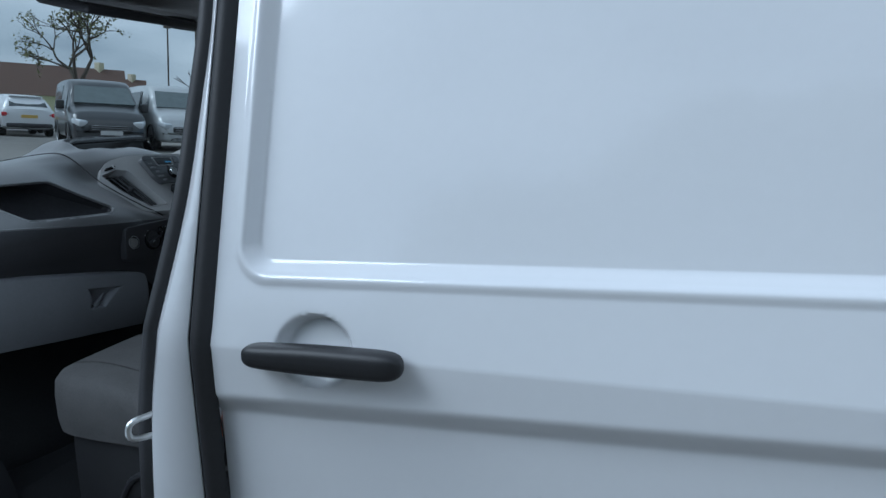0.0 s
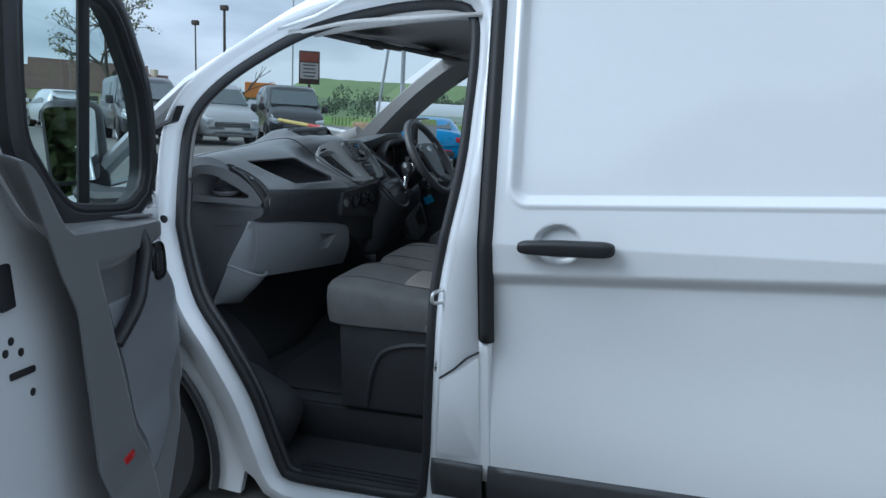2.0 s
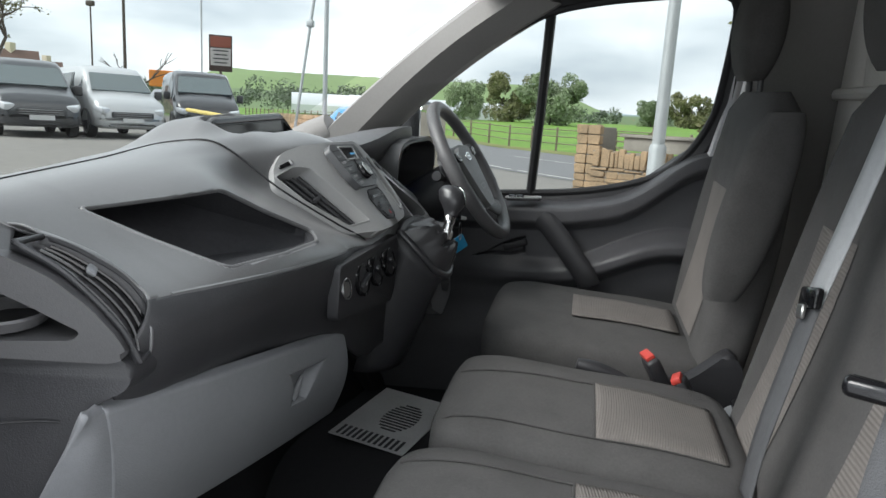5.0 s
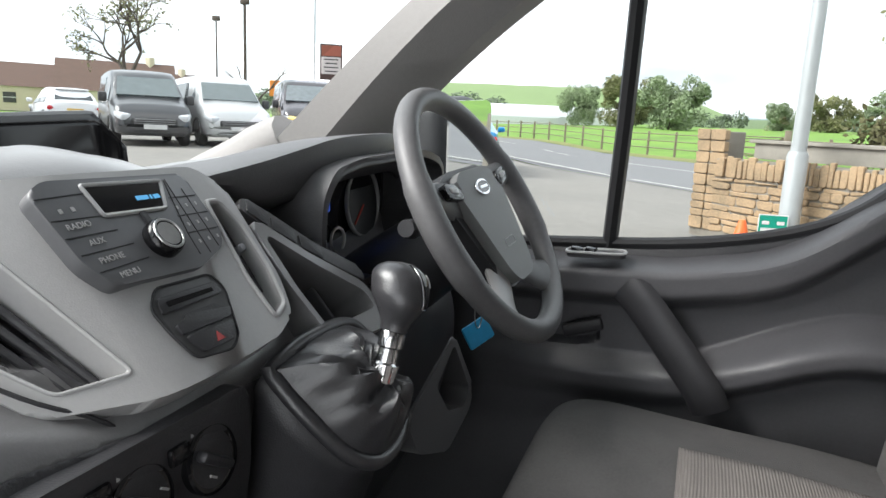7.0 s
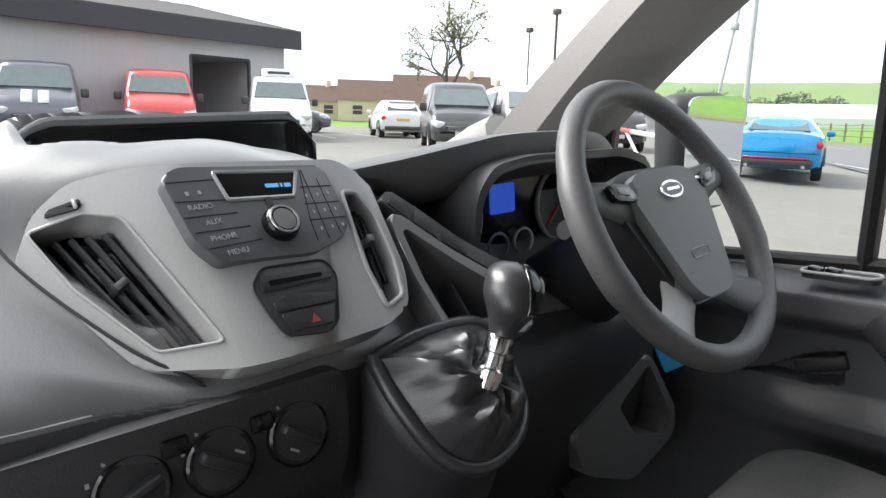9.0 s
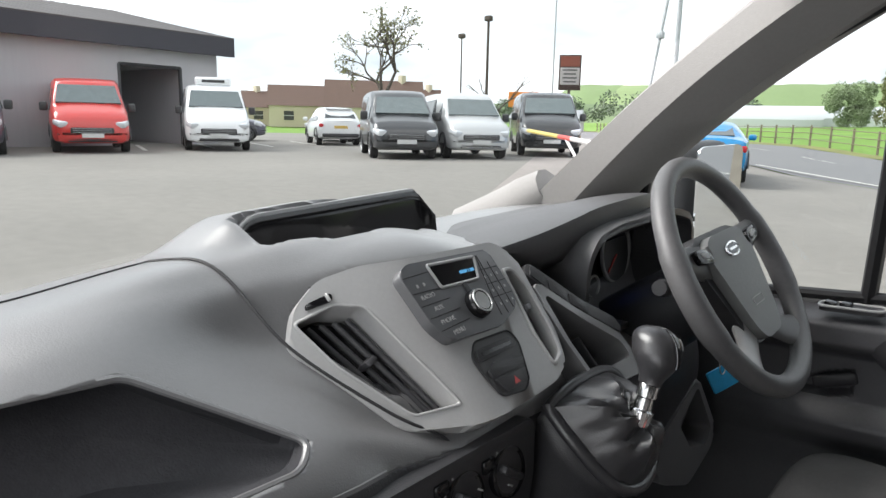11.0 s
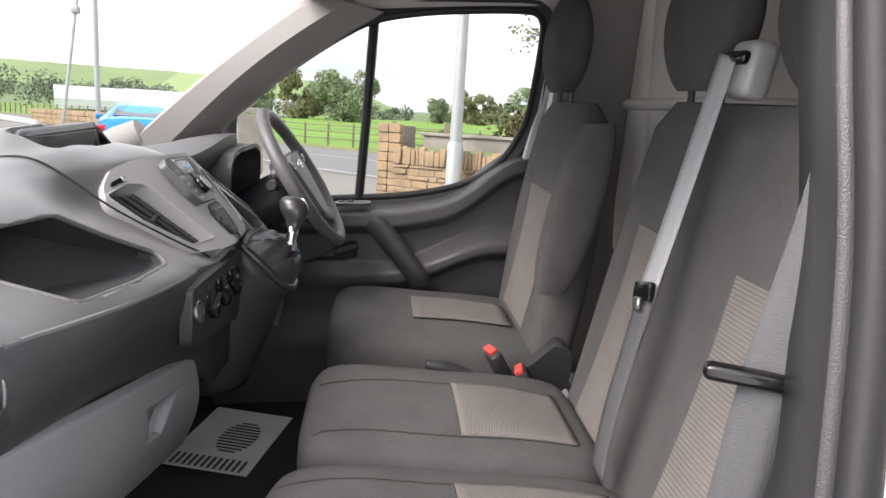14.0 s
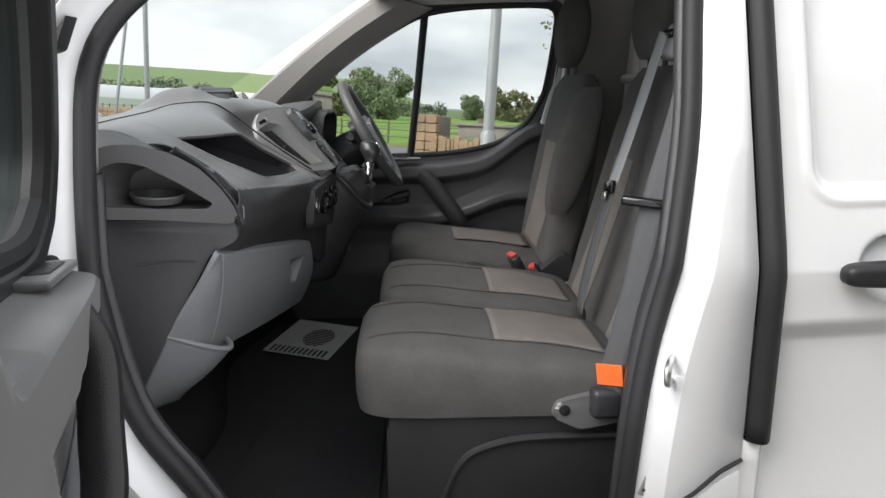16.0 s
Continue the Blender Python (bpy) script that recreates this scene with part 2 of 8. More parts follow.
def prism(poly, f, d0, d1, bev=0.0, seg=2):
    """A plate with the outline poly (2D), f(a, b, d) giving its points, from depth d0 to d1."""
    n = len(poly)
    bm = bmesh.new()
    lo = [bm.verts.new(f(a, b, d0)) for a, b in poly]
    hi = [bm.verts.new(f(a, b, d1)) for a, b in poly]
    top = bm.faces.new(hi)
    bm.faces.new(lo[::-1])
    for i in range(n):
        bm.faces.new((lo[i], lo[(i + 1) % n], hi[(i + 1) % n], hi[i]))
    if bev:
        bmesh.ops.bevel(bm, geom=list(top.edges), offset=bev, segments=seg, affect="EDGES", profile=0.5)
    return bm


def rounded(poly, r, n=5):
    """The corners of a 2D outline rounded by r (one radius or one a corner)."""
    out = []
    N = len(poly)
    for i, p in enumerate(poly):
        p = Vector(p)
        a, b = Vector(poly[i - 1]) - p, Vector(poly[(i + 1) % N]) - p
        q = r[i] if isinstance(r, (list, tuple)) else r
        k = min(q, a.length * 0.45, b.length * 0.45)
        if k < 1e-5:
            out.append(tuple(p))
            continue
        A, B = p + a.normalized() * k, p + b.normalized() * k
        for j in range(n + 1):
            t = j / n
            out.append(tuple((1 - t) ** 2 * A + 2 * t * (1 - t) * p + t * t * B))
    return out


def lathe(profile, n=24, m=None):
    """A turned body about z. profile: (radius, height)."""
    verts = [(r * math.cos(2 * math.pi * k / n), r * math.sin(2 * math.pi * k / n), z) for r, z in profile for k in range(n)]
    faces = [(i * n + k, i * n + (k + 1) % n, (i + 1) * n + (k + 1) % n, (i + 1) * n + k) for i in range(len(profile) - 1) for k in range(n)]
    faces += [tuple(range(n))[::-1], tuple((len(profile) - 1) * n + k for k in range(n))]
    if m:
        verts = [m @ Vector(v) for v in verts]
    return verts, faces


def join(*vfs):
    verts, faces = [], []
    for v, f in vfs:
        o = len(verts)
        verts += list(v)
        faces += [tuple(i + o for i in q) for q in f]
    return verts, faces


def axis_to(d, at=(0, 0, 0)):
    """A pose whose z looks along d."""
    return Matrix.Translation(at) @ Vector(d).to_track_quat("Z", "Y").to_matrix().to_4x4()


def cut(ob, bm):
    """Takes the body bm out of the mesh of ob."""
    me = bpy.data.meshes.new("cutter")
    bmesh.ops.recalc_face_normals(bm, faces=bm.faces)
    bm.to_mesh(me)
    bm.free()
    me.transform(Matrix.Translation(-ORG.get(ob.name, Vector())))
    c = new("cutter", me)
    bpy.context.view_layer.update()
    c.matrix_world = ob.matrix_world
    md = ob.modifiers.new("cut", "BOOLEAN")
    md.object, md.operation, md.solver = c, "DIFFERENCE", "EXACT"
    bpy.context.view_layer.update()
    got = bpy.data.meshes.new_from_object(ob.evaluated_get(bpy.context.evaluated_depsgraph_get()))
    ob.modifiers.remove(md)
    ob.data = got
    bpy.data.objects.remove(c)


def flat_faces(ob):
    """Shades the broad faces of a cut body flat, its rounded edges smooth."""
    for p in ob.data.polygons:
        p.use_smooth = p.area < 6e-5


# ---- the van ----

def skin_y(z):
    """How far in the van's side leans at height z."""
    return 0.3 * max(0, z - 1.1) + 0.25 * max(0, 0.42 - z) ** 2


def edge_x(z):
    """The sliding door's leading edge: upright below, leaning back above."""
    return 0.347 - 0.010 * max(0, z - 0.79)


OPENING = [(0.14, 0.29), (0.158, 0.45), (0.166, 0.60), (0.190, 0.92), (0.228, 1.12), (0.258, 1.30), (0.268, 1.45), (0.274, 1.60), (0.260, 1.71), (0.19, 1.745),
           (0.0, 1.745), (-0.25, 1.70), (-0.45, 1.615), (-0.60, 1.52), (-0.675, 1.42), (-0.685, 1.27), (-0.668, 1.05), (-0.63, 0.86),
           (-0.545, 0.72), (-0.45, 0.55), (-0.39, 0.38), (-0.36, 0.29), (-0.32, 0.262), (-0.1, 0.262), (0.10, 0.268)]
WINDOW = [(-0.64, 1.10), (-0.635, 1.22), (-0.60, 1.345), (-0.53, 1.425), (-0.39, 1.512), (-0.258, 1.58), (-0.137, 1.632), (0.0, 1.655), (0.16, 1.664), (0.31, 1.664),
          (0.352, 1.645), (0.360, 1.58), (0.340, 1.38), (0.318, 1.31), (0.275, 1.235), (0.21, 1.175), (0.13, 1.140), (0.03, 1.118), (-0.1, 1.104), (-0.3, 1.098), (-0.5, 1.094), (-0.60, 1.093)]


def loop2(pts, n):
    c = curve([(a, 0, b) for a, b in pts + pts[:1]], n + 1)[:-1]
    return [(p.x, p.z) for p in c]


def outward(L):
    res = []
    for i in range(len(L)):
        a, b = Vector(L[i - 1]), Vector(L[(i + 1) % len(L)])
        d = (b - a).normalized()
        res.append(Vector((d.y, -d.x)))
    c = sum((Vector(p) for p in L), Vector((0, 0))) / len(L)
    s = sum((Vector(p) - c).dot(n) for p, n in zip(L, res))
    return [n if s > 0 else -n for n in res]


OP = loop2(OPENING, 150)
OPN = outward(OP)
WI = loop2(WINDOW, 120)
WIN_N = outward(WI)


def win_y(z):
    return 1.86 - 0.26 * max(0, z - 1.09)


van = thing("van", "white panel van, passenger door standing open on its forecourt", "van", (0.8, 1, 0.0))


def side_panel():
    def f(u, z):
        shift = edge_x(z) - 0.347
        x = 0.360 + u + shift * max(0.0, 1 - u / 1.5)
        y = skin_y(z)
        top = 1.206 + 0.022 * u
        dx, dz = u - 0.064, z - top
        r = 0.045
        d = r - math.hypot(max(0, r - dx), max(0, r - dz)) if dx < r and dz < r else min(dx, dz)
        y += 0.018 * sm(-0.004, 0.018, d)
        y -= 0.004 * (sm(-0.02, -0.005, d) - sm(-0.005, 0.003, d))
        cz = 1.020 + 0.038 * u
        y += 0.022 * sm(0.004, -0.04, z - cz) * sm(0.50, 0.85, z)
        q = ((x - 0.548) / 0.066) ** 2 + ((z - 1.104) / 0.055) ** 2
        y += 0.024 * sm(1.0, 0.5, q)
        y += 0.03 * sm(0.012, 0.0, u) ** 2
        return (x, y, z)
    us = lin(0, 0.014, 5) + lin(0.018, 0.12, 34) + lin(0.123, 0.27, 40) + lin(0.28, 1.3, 40) + lin(1.4, 3.1, 22)
    zs = lin(0.22, 0.97, 36) + lin(0.975, 1.05, 30) + lin(1.053, 1.19, 36) + lin(1.192, 1.26, 44) + lin(1.27, 1.80, 22)
    return grid(f, us, zs)


part("sliding_door", side_panel(), WHITE, van, "white pressed-steel sliding door", thick=0.004)


def handle_pt(u, a):
    """The sliding door's pull: a flattened bar with blunt ends."""
    e = max(0.0, 1 - abs(2 * u - 1) ** 9) ** 0.34
    c, q = math.cos(a), math.sin(a)
    return (0.446 + 0.248 * u, -0.022 - 0.020 * e * math.copysign(abs(c) ** 0.7, c), 1.1005 + 0.003 * u + (0.0185 + 0.0025 * sm(0.1, 0.5, u)) * e * math.copysign(abs(q) ** 0.7, q))


part("door_handle", grid(lambda u, a: handle_pt(u, a), [0.5 - 0.5 * math.cos(math.pi * k / 40) for k in range(41)], lin(0, 2 * math.pi, 33)), mat("satin_black_handle_plastic", (0.016, 0.016, 0.018), 0.45, var=0.15, grain=0.15, gscale=500), van, "satin black pull handle")
part("rubbing_strip", grid(lambda x, v: (x, -0.014 * math.sin(math.pi * v) - 0.002, (0.452 - 0.115 * (1 - sm(0.3, 0.5, x)) * 0 - 0.115 * (1 - v)) + 0.012 * (x - 0.35)), lin(0.362, 3.4, 40), lin(0, 1, 7)),
     DARK, van, "black rubbing strip", thick=0.006)
part("rubbing_strip", grid(lambda x, v: (x, -0.012 * math.sin(math.pi * v) - 0.001, 0.335 + 0.115 * v), lin(0.19, 0.345, 8), lin(0, 1, 7)), DARK, van, "black rubbing strip", thick=0.006)


def ring_f(w_of, prof, L, N, yf):
    def f(i, k):
        p, n = Vector(L[i]), N[i]
        o, dep = prof[k]
        w = w_of(p, n) if o > 0.9 else o
        q = p + n * w
        return (q.x, yf(q.y) + dep, q.y)
    return f


def left_w(p, n):
    x, z = p
    if n.x > 0.4 and z > 0.27:
        return (edge_x(z) - 0.012 - x) / n.x
    if z < 0.3:
        return 0.075
    if z < 1.15:
        return 0.10
    return 0.055 + 0.05 * sm(-0.5, 0.1, x)


PROF = [(0.0, 0.085), (0.0, 0.075), (0.006, 0.052), (0.022, 0.044), (0.034, 0.030), (0.046, 0.010), (1, 0.0)]
part("door_surround", grid(ring_f(left_w, PROF, OP, OPN, skin_y), range(len(OP)), range(len(PROF)), close_u=True), WHITE, van, "white painted door surround and pillars", thick=0.003)
def inner_trim(idx, prof):
    return grid(ring_f(left_w, prof, OP, OPN, skin_y), idx, range(len(prof)))


TP = [(-0.012, 0.066), (-0.018, 0.078), (-0.014, 0.092), (0.004, 0.135), (0.02, 0.19)]
UPA = [i for i, q in enumerate(OP) if q[1] > 1.22 and q[0] < -0.12]
LOA = [i for i, q in enumerate(OP) if 0.24 < q[1] <= 1.26 and q[0] < -0.30]
REST = [i for i, q in enumerate(OP) if i <= UPA[0]]
part("pillar_trim", inner_trim(UPA, [(-0.002, 0.066), (-0.006, 0.076), (-0.006, 0.088), (0.004, 0.104), (0.022, 0.114), (0.05, 0.118)]), TRIMGREY, van, "warm grey windscreen pillar trim", thick=0.004)
part("jamb_trim", inner_trim(LOA, TP[:3] + [(-0.002, 0.100)]), DARK, van, "black jamb trim", thick=0.004)
part("jamb_trim", inner_trim(REST, TP), DARK, van, "black jamb trim", thick=0.004)
part("weather_seal", tube([(Vector((p[0], skin_y(p[1]) + 0.055, p[1])) + Vector((n.x, 0, n.y)) * -0.002) for p, n in zip(OP, OPN)], 0.016, 10, closed=True, up=(0, 1, 0)), RUBBER, van, "black rubber door seal")
part("pillar_seal", grid(lambda z, u: (edge_x(z) - 0.004 + 0.032 * u, skin_y(z) + 0.004 - 0.016 * math.sin(math.pi * u), z), lin(0.825, 1.80, 30), lin(0, 1, 9)), RUBBER, van, "black rubber seal strip", thick=0.012)
part("door_gap", rbox((0.352, 0.016, 0.52), (0.008, 0.012, 0.60), 0.0), RUBBER, van)
part("pillar_foot", grid(lambda x, z: (x, skin_y(z) + 0.002 + 0.010 * sm(0.362, 0.370, x), z), lin(0.325, 0.370, 12), lin(0.40, 0.826, 12)), WHITE, van, "white pillar foot panel", thick=0.004)
flap = part("fuel_flap", prism(rounded([(0.205, 0.47), (0.335, 0.47), (0.335, 0.775), (0.222, 0.695)], 0.008), lambda a, b, d: (a, d, b), 0.004, -0.003, 0.002), WHITE, van)
part("flap_gap", tube([(0.219, -0.002, 0.702), (0.262, -0.003, 0.733), (0.300, -0.003, 0.770), (0.336, -0.002, 0.792)], 0.0035, 6), RUBBER, flap)
st = part("striker", tube(curve([(0.222, 0.030, 0.955), (0.205, -0.002, 0.950), (0.205, -0.004, 0.925), (0.222, 0.028, 0.918)], 14), 0.0055, 8), STEEL, van, "zinc door striker")
part("striker_plate", lathe([(0.033, 0), (0.032, 0.004), (0.022, 0.007), (0.0, 0.007)], 26, axis_to((-0.25, -0.97, 0), (0.247, 0.046, 0.925))), STEEL, st)
LBM = Matrix.Translation((0.221, 0.046, 0.753)) @ turn(0, 22, 12)
lab = part("sill_label", rbox((0.221, 0.046, 0.753), (0.034, 0.003, 0.112), 0.001, m=turn(0, 22, 12)), mat("silver_label", (0.32, 0.32, 0.31), 0.4), van, "grey printed sticker")
for k in range(9):
    part("print_bar", rbox(LBM @ Vector((0.002 * (k % 2), -0.0024, -0.045 + 0.0112 * k)), (0.026 - 0.005 * (k % 3), 0.001, 0.005), 0.0, m=turn(0, 22, 12)), DARK, lab)

# front wing with the wheel arch, bonnet and nose
ARCH = [(-1.0 + 0.42 * math.cos(a), 0.33 + 0.42 * math.sin(a)) for a in lin(-0.3, math.pi + 0.3, 26)]
wing = [(-0.50, 0.20)] + ARCH + [(-1.55, 0.25), (-1.82, 0.35), (-1.86, 0.75), (-1.72, 1.0), (-1.2, 1.16), (-0.80, 1.24), (-0.735, 1.20), (-0.72, 0.95), (-0.66, 0.76), (-0.55, 0.55), (-0.47, 0.30)]
for s, yo in (("", 0.0), ("", 1.97)):
    part("front_wing", prism(wing if yo == 0 else [(a, min(b, 1.06)) for a, b in wing], lambda a, b, d, q=yo: (a, (q + d) if q == 0 else q - d, b), 0.012, 0.040, 0.004), WHITE, van)
    part("wheel_arch_trim", tube([(a, yo + (0.004 if yo == 0 else -0.004), b) for a, b in ARCH], 0.016, 8), DARK, van, "black wheel-arch trim")
    w = part("wheel", lathe([(0.20, -0.10), (0.31, -0.105), (0.33, -0.08), (0.335, 0.0), (0.33, 0.08), (0.31, 0.105), (0.20, 0.10)], 36, axis_to((0, -1 if yo == 0 else 1, 0), (-1.0, yo + (0.14 if yo == 0 else -0.14), 0.335))), RUBBER, van, "black tyre")
    part("wheel_rim", lathe([(0.02, 0.07), (0.17, 0.075), (0.20, 0.095), (0.215, 0.09)], 30, axis_to((0, -1 if yo == 0 else 1, 0), (-1.0, yo + (0.14 if yo == 0 else -0.14), 0.335))), STEEL, w, "silver steel wheel")
    w = part("wheel", lathe([(0.20, -0.10), (0.31, -0.105), (0.33, -0.08), (0.335, 0.0), (0.33, 0.08), (0.31, 0.105), (0.20, 0.10)], 36, axis_to((0, -1 if yo == 0 else 1, 0), (1.93, yo + (0.14 if yo == 0 else -0.14), 0.335))), RUBBER, van, "black tyre")
part("wheel_arch_liner", grid(lambda a, y: (-1.0 + 0.43 * math.cos(a), y, 0.33 + 0.43 * math.sin(a)), lin(-0.35, math.pi + 0.35, 24), [0.03, 0.4]), RUBBER, van)
part("bonnet", grid(lambda u, v: (-1.18 - 0.66 * u, 0.06 + 1.86 * v, 1.135 - 0.24 * u ** 1.6 - 0.05 * (2 * v - 1) ** 2), lin(0, 1, 14), lin(0, 1, 20)), WHITE, van, thick=0.01)
part("front_bumper", grid(lambda a, v: (-1.80 - 0.10 * math.cos(a) + 0.14 * (2 * v - 1) ** 4, 0.04 + 1.9 * v, 0.62 + 0.33 * math.sin(a)), lin(-1.4, 1.4, 12), lin(0, 1, 20)), DARK, van, "black bumper", thick=0.01)
part("roof", grid(lambda x, v: (x, 0.20 + 1.54 * v, 1.80 + 0.10 * math.sin(math.pi * v) ** 0.6 - 0.10 * sm(0.0, -0.35, x)), lin(-0.36, 3.45, 30), lin(0, 1, 26)), WHITE, van, "white roof", thick=0.01)
part("right_side", grid(lambda x, z: (x, 1.97 - skin_y(z), z), lin(0.42, 3.45, 20), lin(0.22, 1.81, 24)), WHITE, van, thick=0.01)
part("tail", rbox((3.45, 0.985, 1.02), (0.04, 1.86, 1.6), 0.02), WHITE, van)
part("underbody", rbox((0.85, 0.985, 0.26), (5.0, 1.7, 0.05), 0.02), RUBBER, van)
part("load_floor", rbox((2.05, 0.985, 0.42), (2.76, 1.80, 0.03), 0.0), DARK, van)

# windscreen, pillars, headlining
ws = [(-1.20, 0.20, 1.17), (-1.20, 1.77, 1.17), (-0.30, 1.69, 1.735), (-0.30, 0.28, 1.735)]


def screen(u, v):
    a, b = Vector(ws[0]).lerp(Vector(ws[1]), u), Vector(ws[3]).lerp(Vector(ws[2]), u)
    p = a.lerp(b, v)
    bow = 1 - (2 * u - 1) ** 2
    return p + Vector((-0.12, 0, 0.05)) * bow * 0.8


wsg = part("windscreen", grid(screen, lin(0, 1, 16), lin(0, 1, 12)), GLASS_SCREEN, van, "clear raked windscreen")
wsg.visible_shadow = False


def pillar(side):
    """Padded windscreen pillar trim between the screen and the door glass."""
    def f(t, k):
        s = [(-0.86, 1.70, 1.275), (-0.83, 1.655, 1.285), (-0.74, 1.66, 1.27), (-0.66, 1.735, 1.27), (-0.655, 1.80, 1.27), (-0.80, 1.82, 1.27)][k]
        e = [(-0.31, 1.70, 1.70), (-0.29, 1.655, 1.69), (-0.22, 1.62, 1.665), (-0.12, 1.66, 1.645), (-0.115, 1.735, 1.642), (-0.25, 1.76, 1.72)][k]
        p = Vector(s).lerp(Vector(e), t)
        p.z += 0.030 * math.sin(math.pi * min(1, max(0, t))) * (1 if k in (2, 3, 4) else 0.6)
        if side < 0:
            p.y = 1.985 - p.y
        return p
    return grid(lambda k, t: f(t, int(k)), range(6), lin(-0.16, 1.02, 24), close_u=True)


part("pillar_trim", pillar(1), TRIMGREY, van, "warm grey windscreen pillar trim")
part("pillar_foot", tube(curve([(-0.80, 1.70, 1.31), (-0.90, 1.70, 1.26), (-1.05, 1.70, 1.20)], 10), [0.05, 0.055, 0.06, 0.06, 0.06, 0.06, 0.06, 0.06, 0.06, 0.06], 10), TRIMGREY, van)
part("outer_pillar", tube([(-1.16, 0.175, 1.20), (-0.90, 0.19, 1.40), (-0.70, 0.21, 1.545), (-0.50, 0.235, 1.65), (-0.28, 0.255, 1.745), (0.0, 0.27, 1.79)], 0.042, 8, flat=0.6), WHITE, van, "white outer screen pillar")
part("pillar_corner_seal", prism(rounded([(-0.79, 1.385), (-0.70, 1.425), (-0.685, 1.475), (-0.715, 1.43), (-0.79, 1.402)], 0.004), lambda a, b, d: (a, skin_y(b) + d, b), 0.03, -0.006, 0.002), RUBBER, van)
plug = part("hinge_plug", lathe([(0.0, 0.0), (0.013, 0.001), (0.013, 0.006), (0.0, 0.010)], 16, axis_to((0.5, -0.85, 0), (-0.715, 0.030, 1.12))), RUBBER, van)
part("headlining", grid(lambda x, v: (x, 0.215 + 1.52 * v, 1.755 - 0.045 * (2 * v - 1) ** 4 - 0.022 * sm(-0.1, -0.32, x)), lin(-0.33, 0.66, 20), lin(0, 1, 24)), LINING, van, "grey felt headlining", thick=0.012)
part("screen_header", tube(curve([(-0.30, 0.26, 1.722), (-0.355, 0.6, 1.748), (-0.37, 0.98, 1.755), (-0.355, 1.36, 1.748), (-0.30, 1.70, 1.712)], 24), 0.032, 10), LINING, van)
part("roof_rail", tube(curve([(-0.28, 1.685, 1.685), (-0.10, 1.705, 1.692), (0.15, 1.71, 1.70), (0.40, 1.71, 1.70), (0.64, 1.71, 1.69)], 20), 0.038, 10), LINING, van)
part("roof_rail", tube(curve([(-0.28, 0.285, 1.70), (-0.10, 0.27, 1.715), (0.15, 0.262, 1.725), (0.30, 0.262, 1.72)], 20), 0.022, 10), LINING, van)
for y0, y1, tilt in ((0.42, 0.80, 38), (1.14, 1.56, 38)):
    vs = part("sun_visor", rbox((-0.255, (y0 + y1) / 2, 1.688), (0.15, y1 - y0, 0.02), 0.009, 3, turn(0, tilt * 0.35, 0)), DARK, van, "black sun visor folded up")
part("mirror_pad", rbox((-0.40, 0.985, 1.725), (0.10, 0.12, 0.035), 0.014, 3, turn(0, 30, 0)), DARK, van, "black screen-sensor cover")

# cab floor, step and bulkhead
part("cab_floor", rbox((-0.35, 1.04, 0.41), (1.55, 1.48, 0.03), 0.0), CARPET, van, "black rubber cab floor")
part("step_riser", rbox((-0.12, 0.305, 0.345), (0.62, 0.02, 0.14), 0.005), DARK, van)
step = part("step_plate", rbox((-0.11, 0.185, 0.268), (0.52, 0.23, 0.02), 0.006), DARK, van, "black ribbed plastic step")
for k in range(9):
    part("rib", rbox((-0.11, 0.095 + 0.022 * k, 0.280), (0.44 - 0.012 * k, 0.007, 0.006), 0.002), RUBBER, step)
part("arch_hump", rbox((-0.56, 0.20, 0.40), (0.34, 0.20, 0.30), 0.09, 4, turn(0, 28, 0)), CARPET, van, "black carpeted arch hump")
part("toe_board", grid(lambda y, v: (-0.78 - 0.30 * v - 0.05 * math.sin(6 * y), y, 0.42 + 0.62 * v), lin(0.16, 1.8, 20), lin(0, 1, 10)), CARPET, van, "black footwell carpet", thick=0.01)
part("scuttle", grid(lambda y, v: (-1.02 - 0.18 * v, y, 0.98 + 0.2 * v), lin(0.14, 1.84, 8), lin(0, 1, 4)), DARK, van, thick=0.01)
bk = part("bulkhead", grid(lambda y, z: (0.66 - 0.02 * sm(0.02, 0.06, abs((y * 2.2) % 1 - 0.5)) * sm(0.9, 0.95, z), y if 0.2 < y < 1.75 else (0.05 + skin_y(z) if y <= 0.2 else 1.92 - skin_y(z)), z), lin(0.04, 1.93, 90), lin(0.42, 1.80, 30)), BULK, van, "pale grey steel bulkhead", thick=0.006)
part("bulkhead_rib", tube([(0.63, 0.22, 1.40), (0.635, 1.0, 1.415), (0.63, 1.75, 1.40)], 0.016, 8), BULK, bk)
part("pillar_trim", grid(lambda z, u: (0.40 + 0.26 * u, 1.80 - 0.24 * max(0, z - 1.1) - 0.03 * math.sin(math.pi * u), z), lin(0.5, 1.72, 20), lin(0, 1, 8)), TRIMGREY, van, "pale grey door-pillar trim", thick=0.008)
part("pillar_trim", grid(lambda z, u: (0.285 + 0.35 * u, 0.135 + 0.26 * max(0, z - 1.1) + 0.05 * math.sin(math.pi * u), z), lin(0.42, 1.73, 20), lin(0, 1, 8)), mat("grey_door_pillar_plastic", (0.10, 0.10, 0.105), 0.5, var=0.08, grain=0.3), van, "dark grey inner door-pillar trim", thick=0.008)

# ---- driver's door, closed ----
dd = thing("driver_door", "closed driver's door with dark grey trim", "car door", (-0.1, 1.85, 0.35))


WPROF = [(0.0, 0.015), (0.0, -0.012), (0.010, -0.022), (0.03, -0.030), (1, -0.020)]


def frame_w(p, n):
    x, z = p
    return 0.05 if n.y < -0.3 else (0.03 if n.x > 0.3 else 0.045)


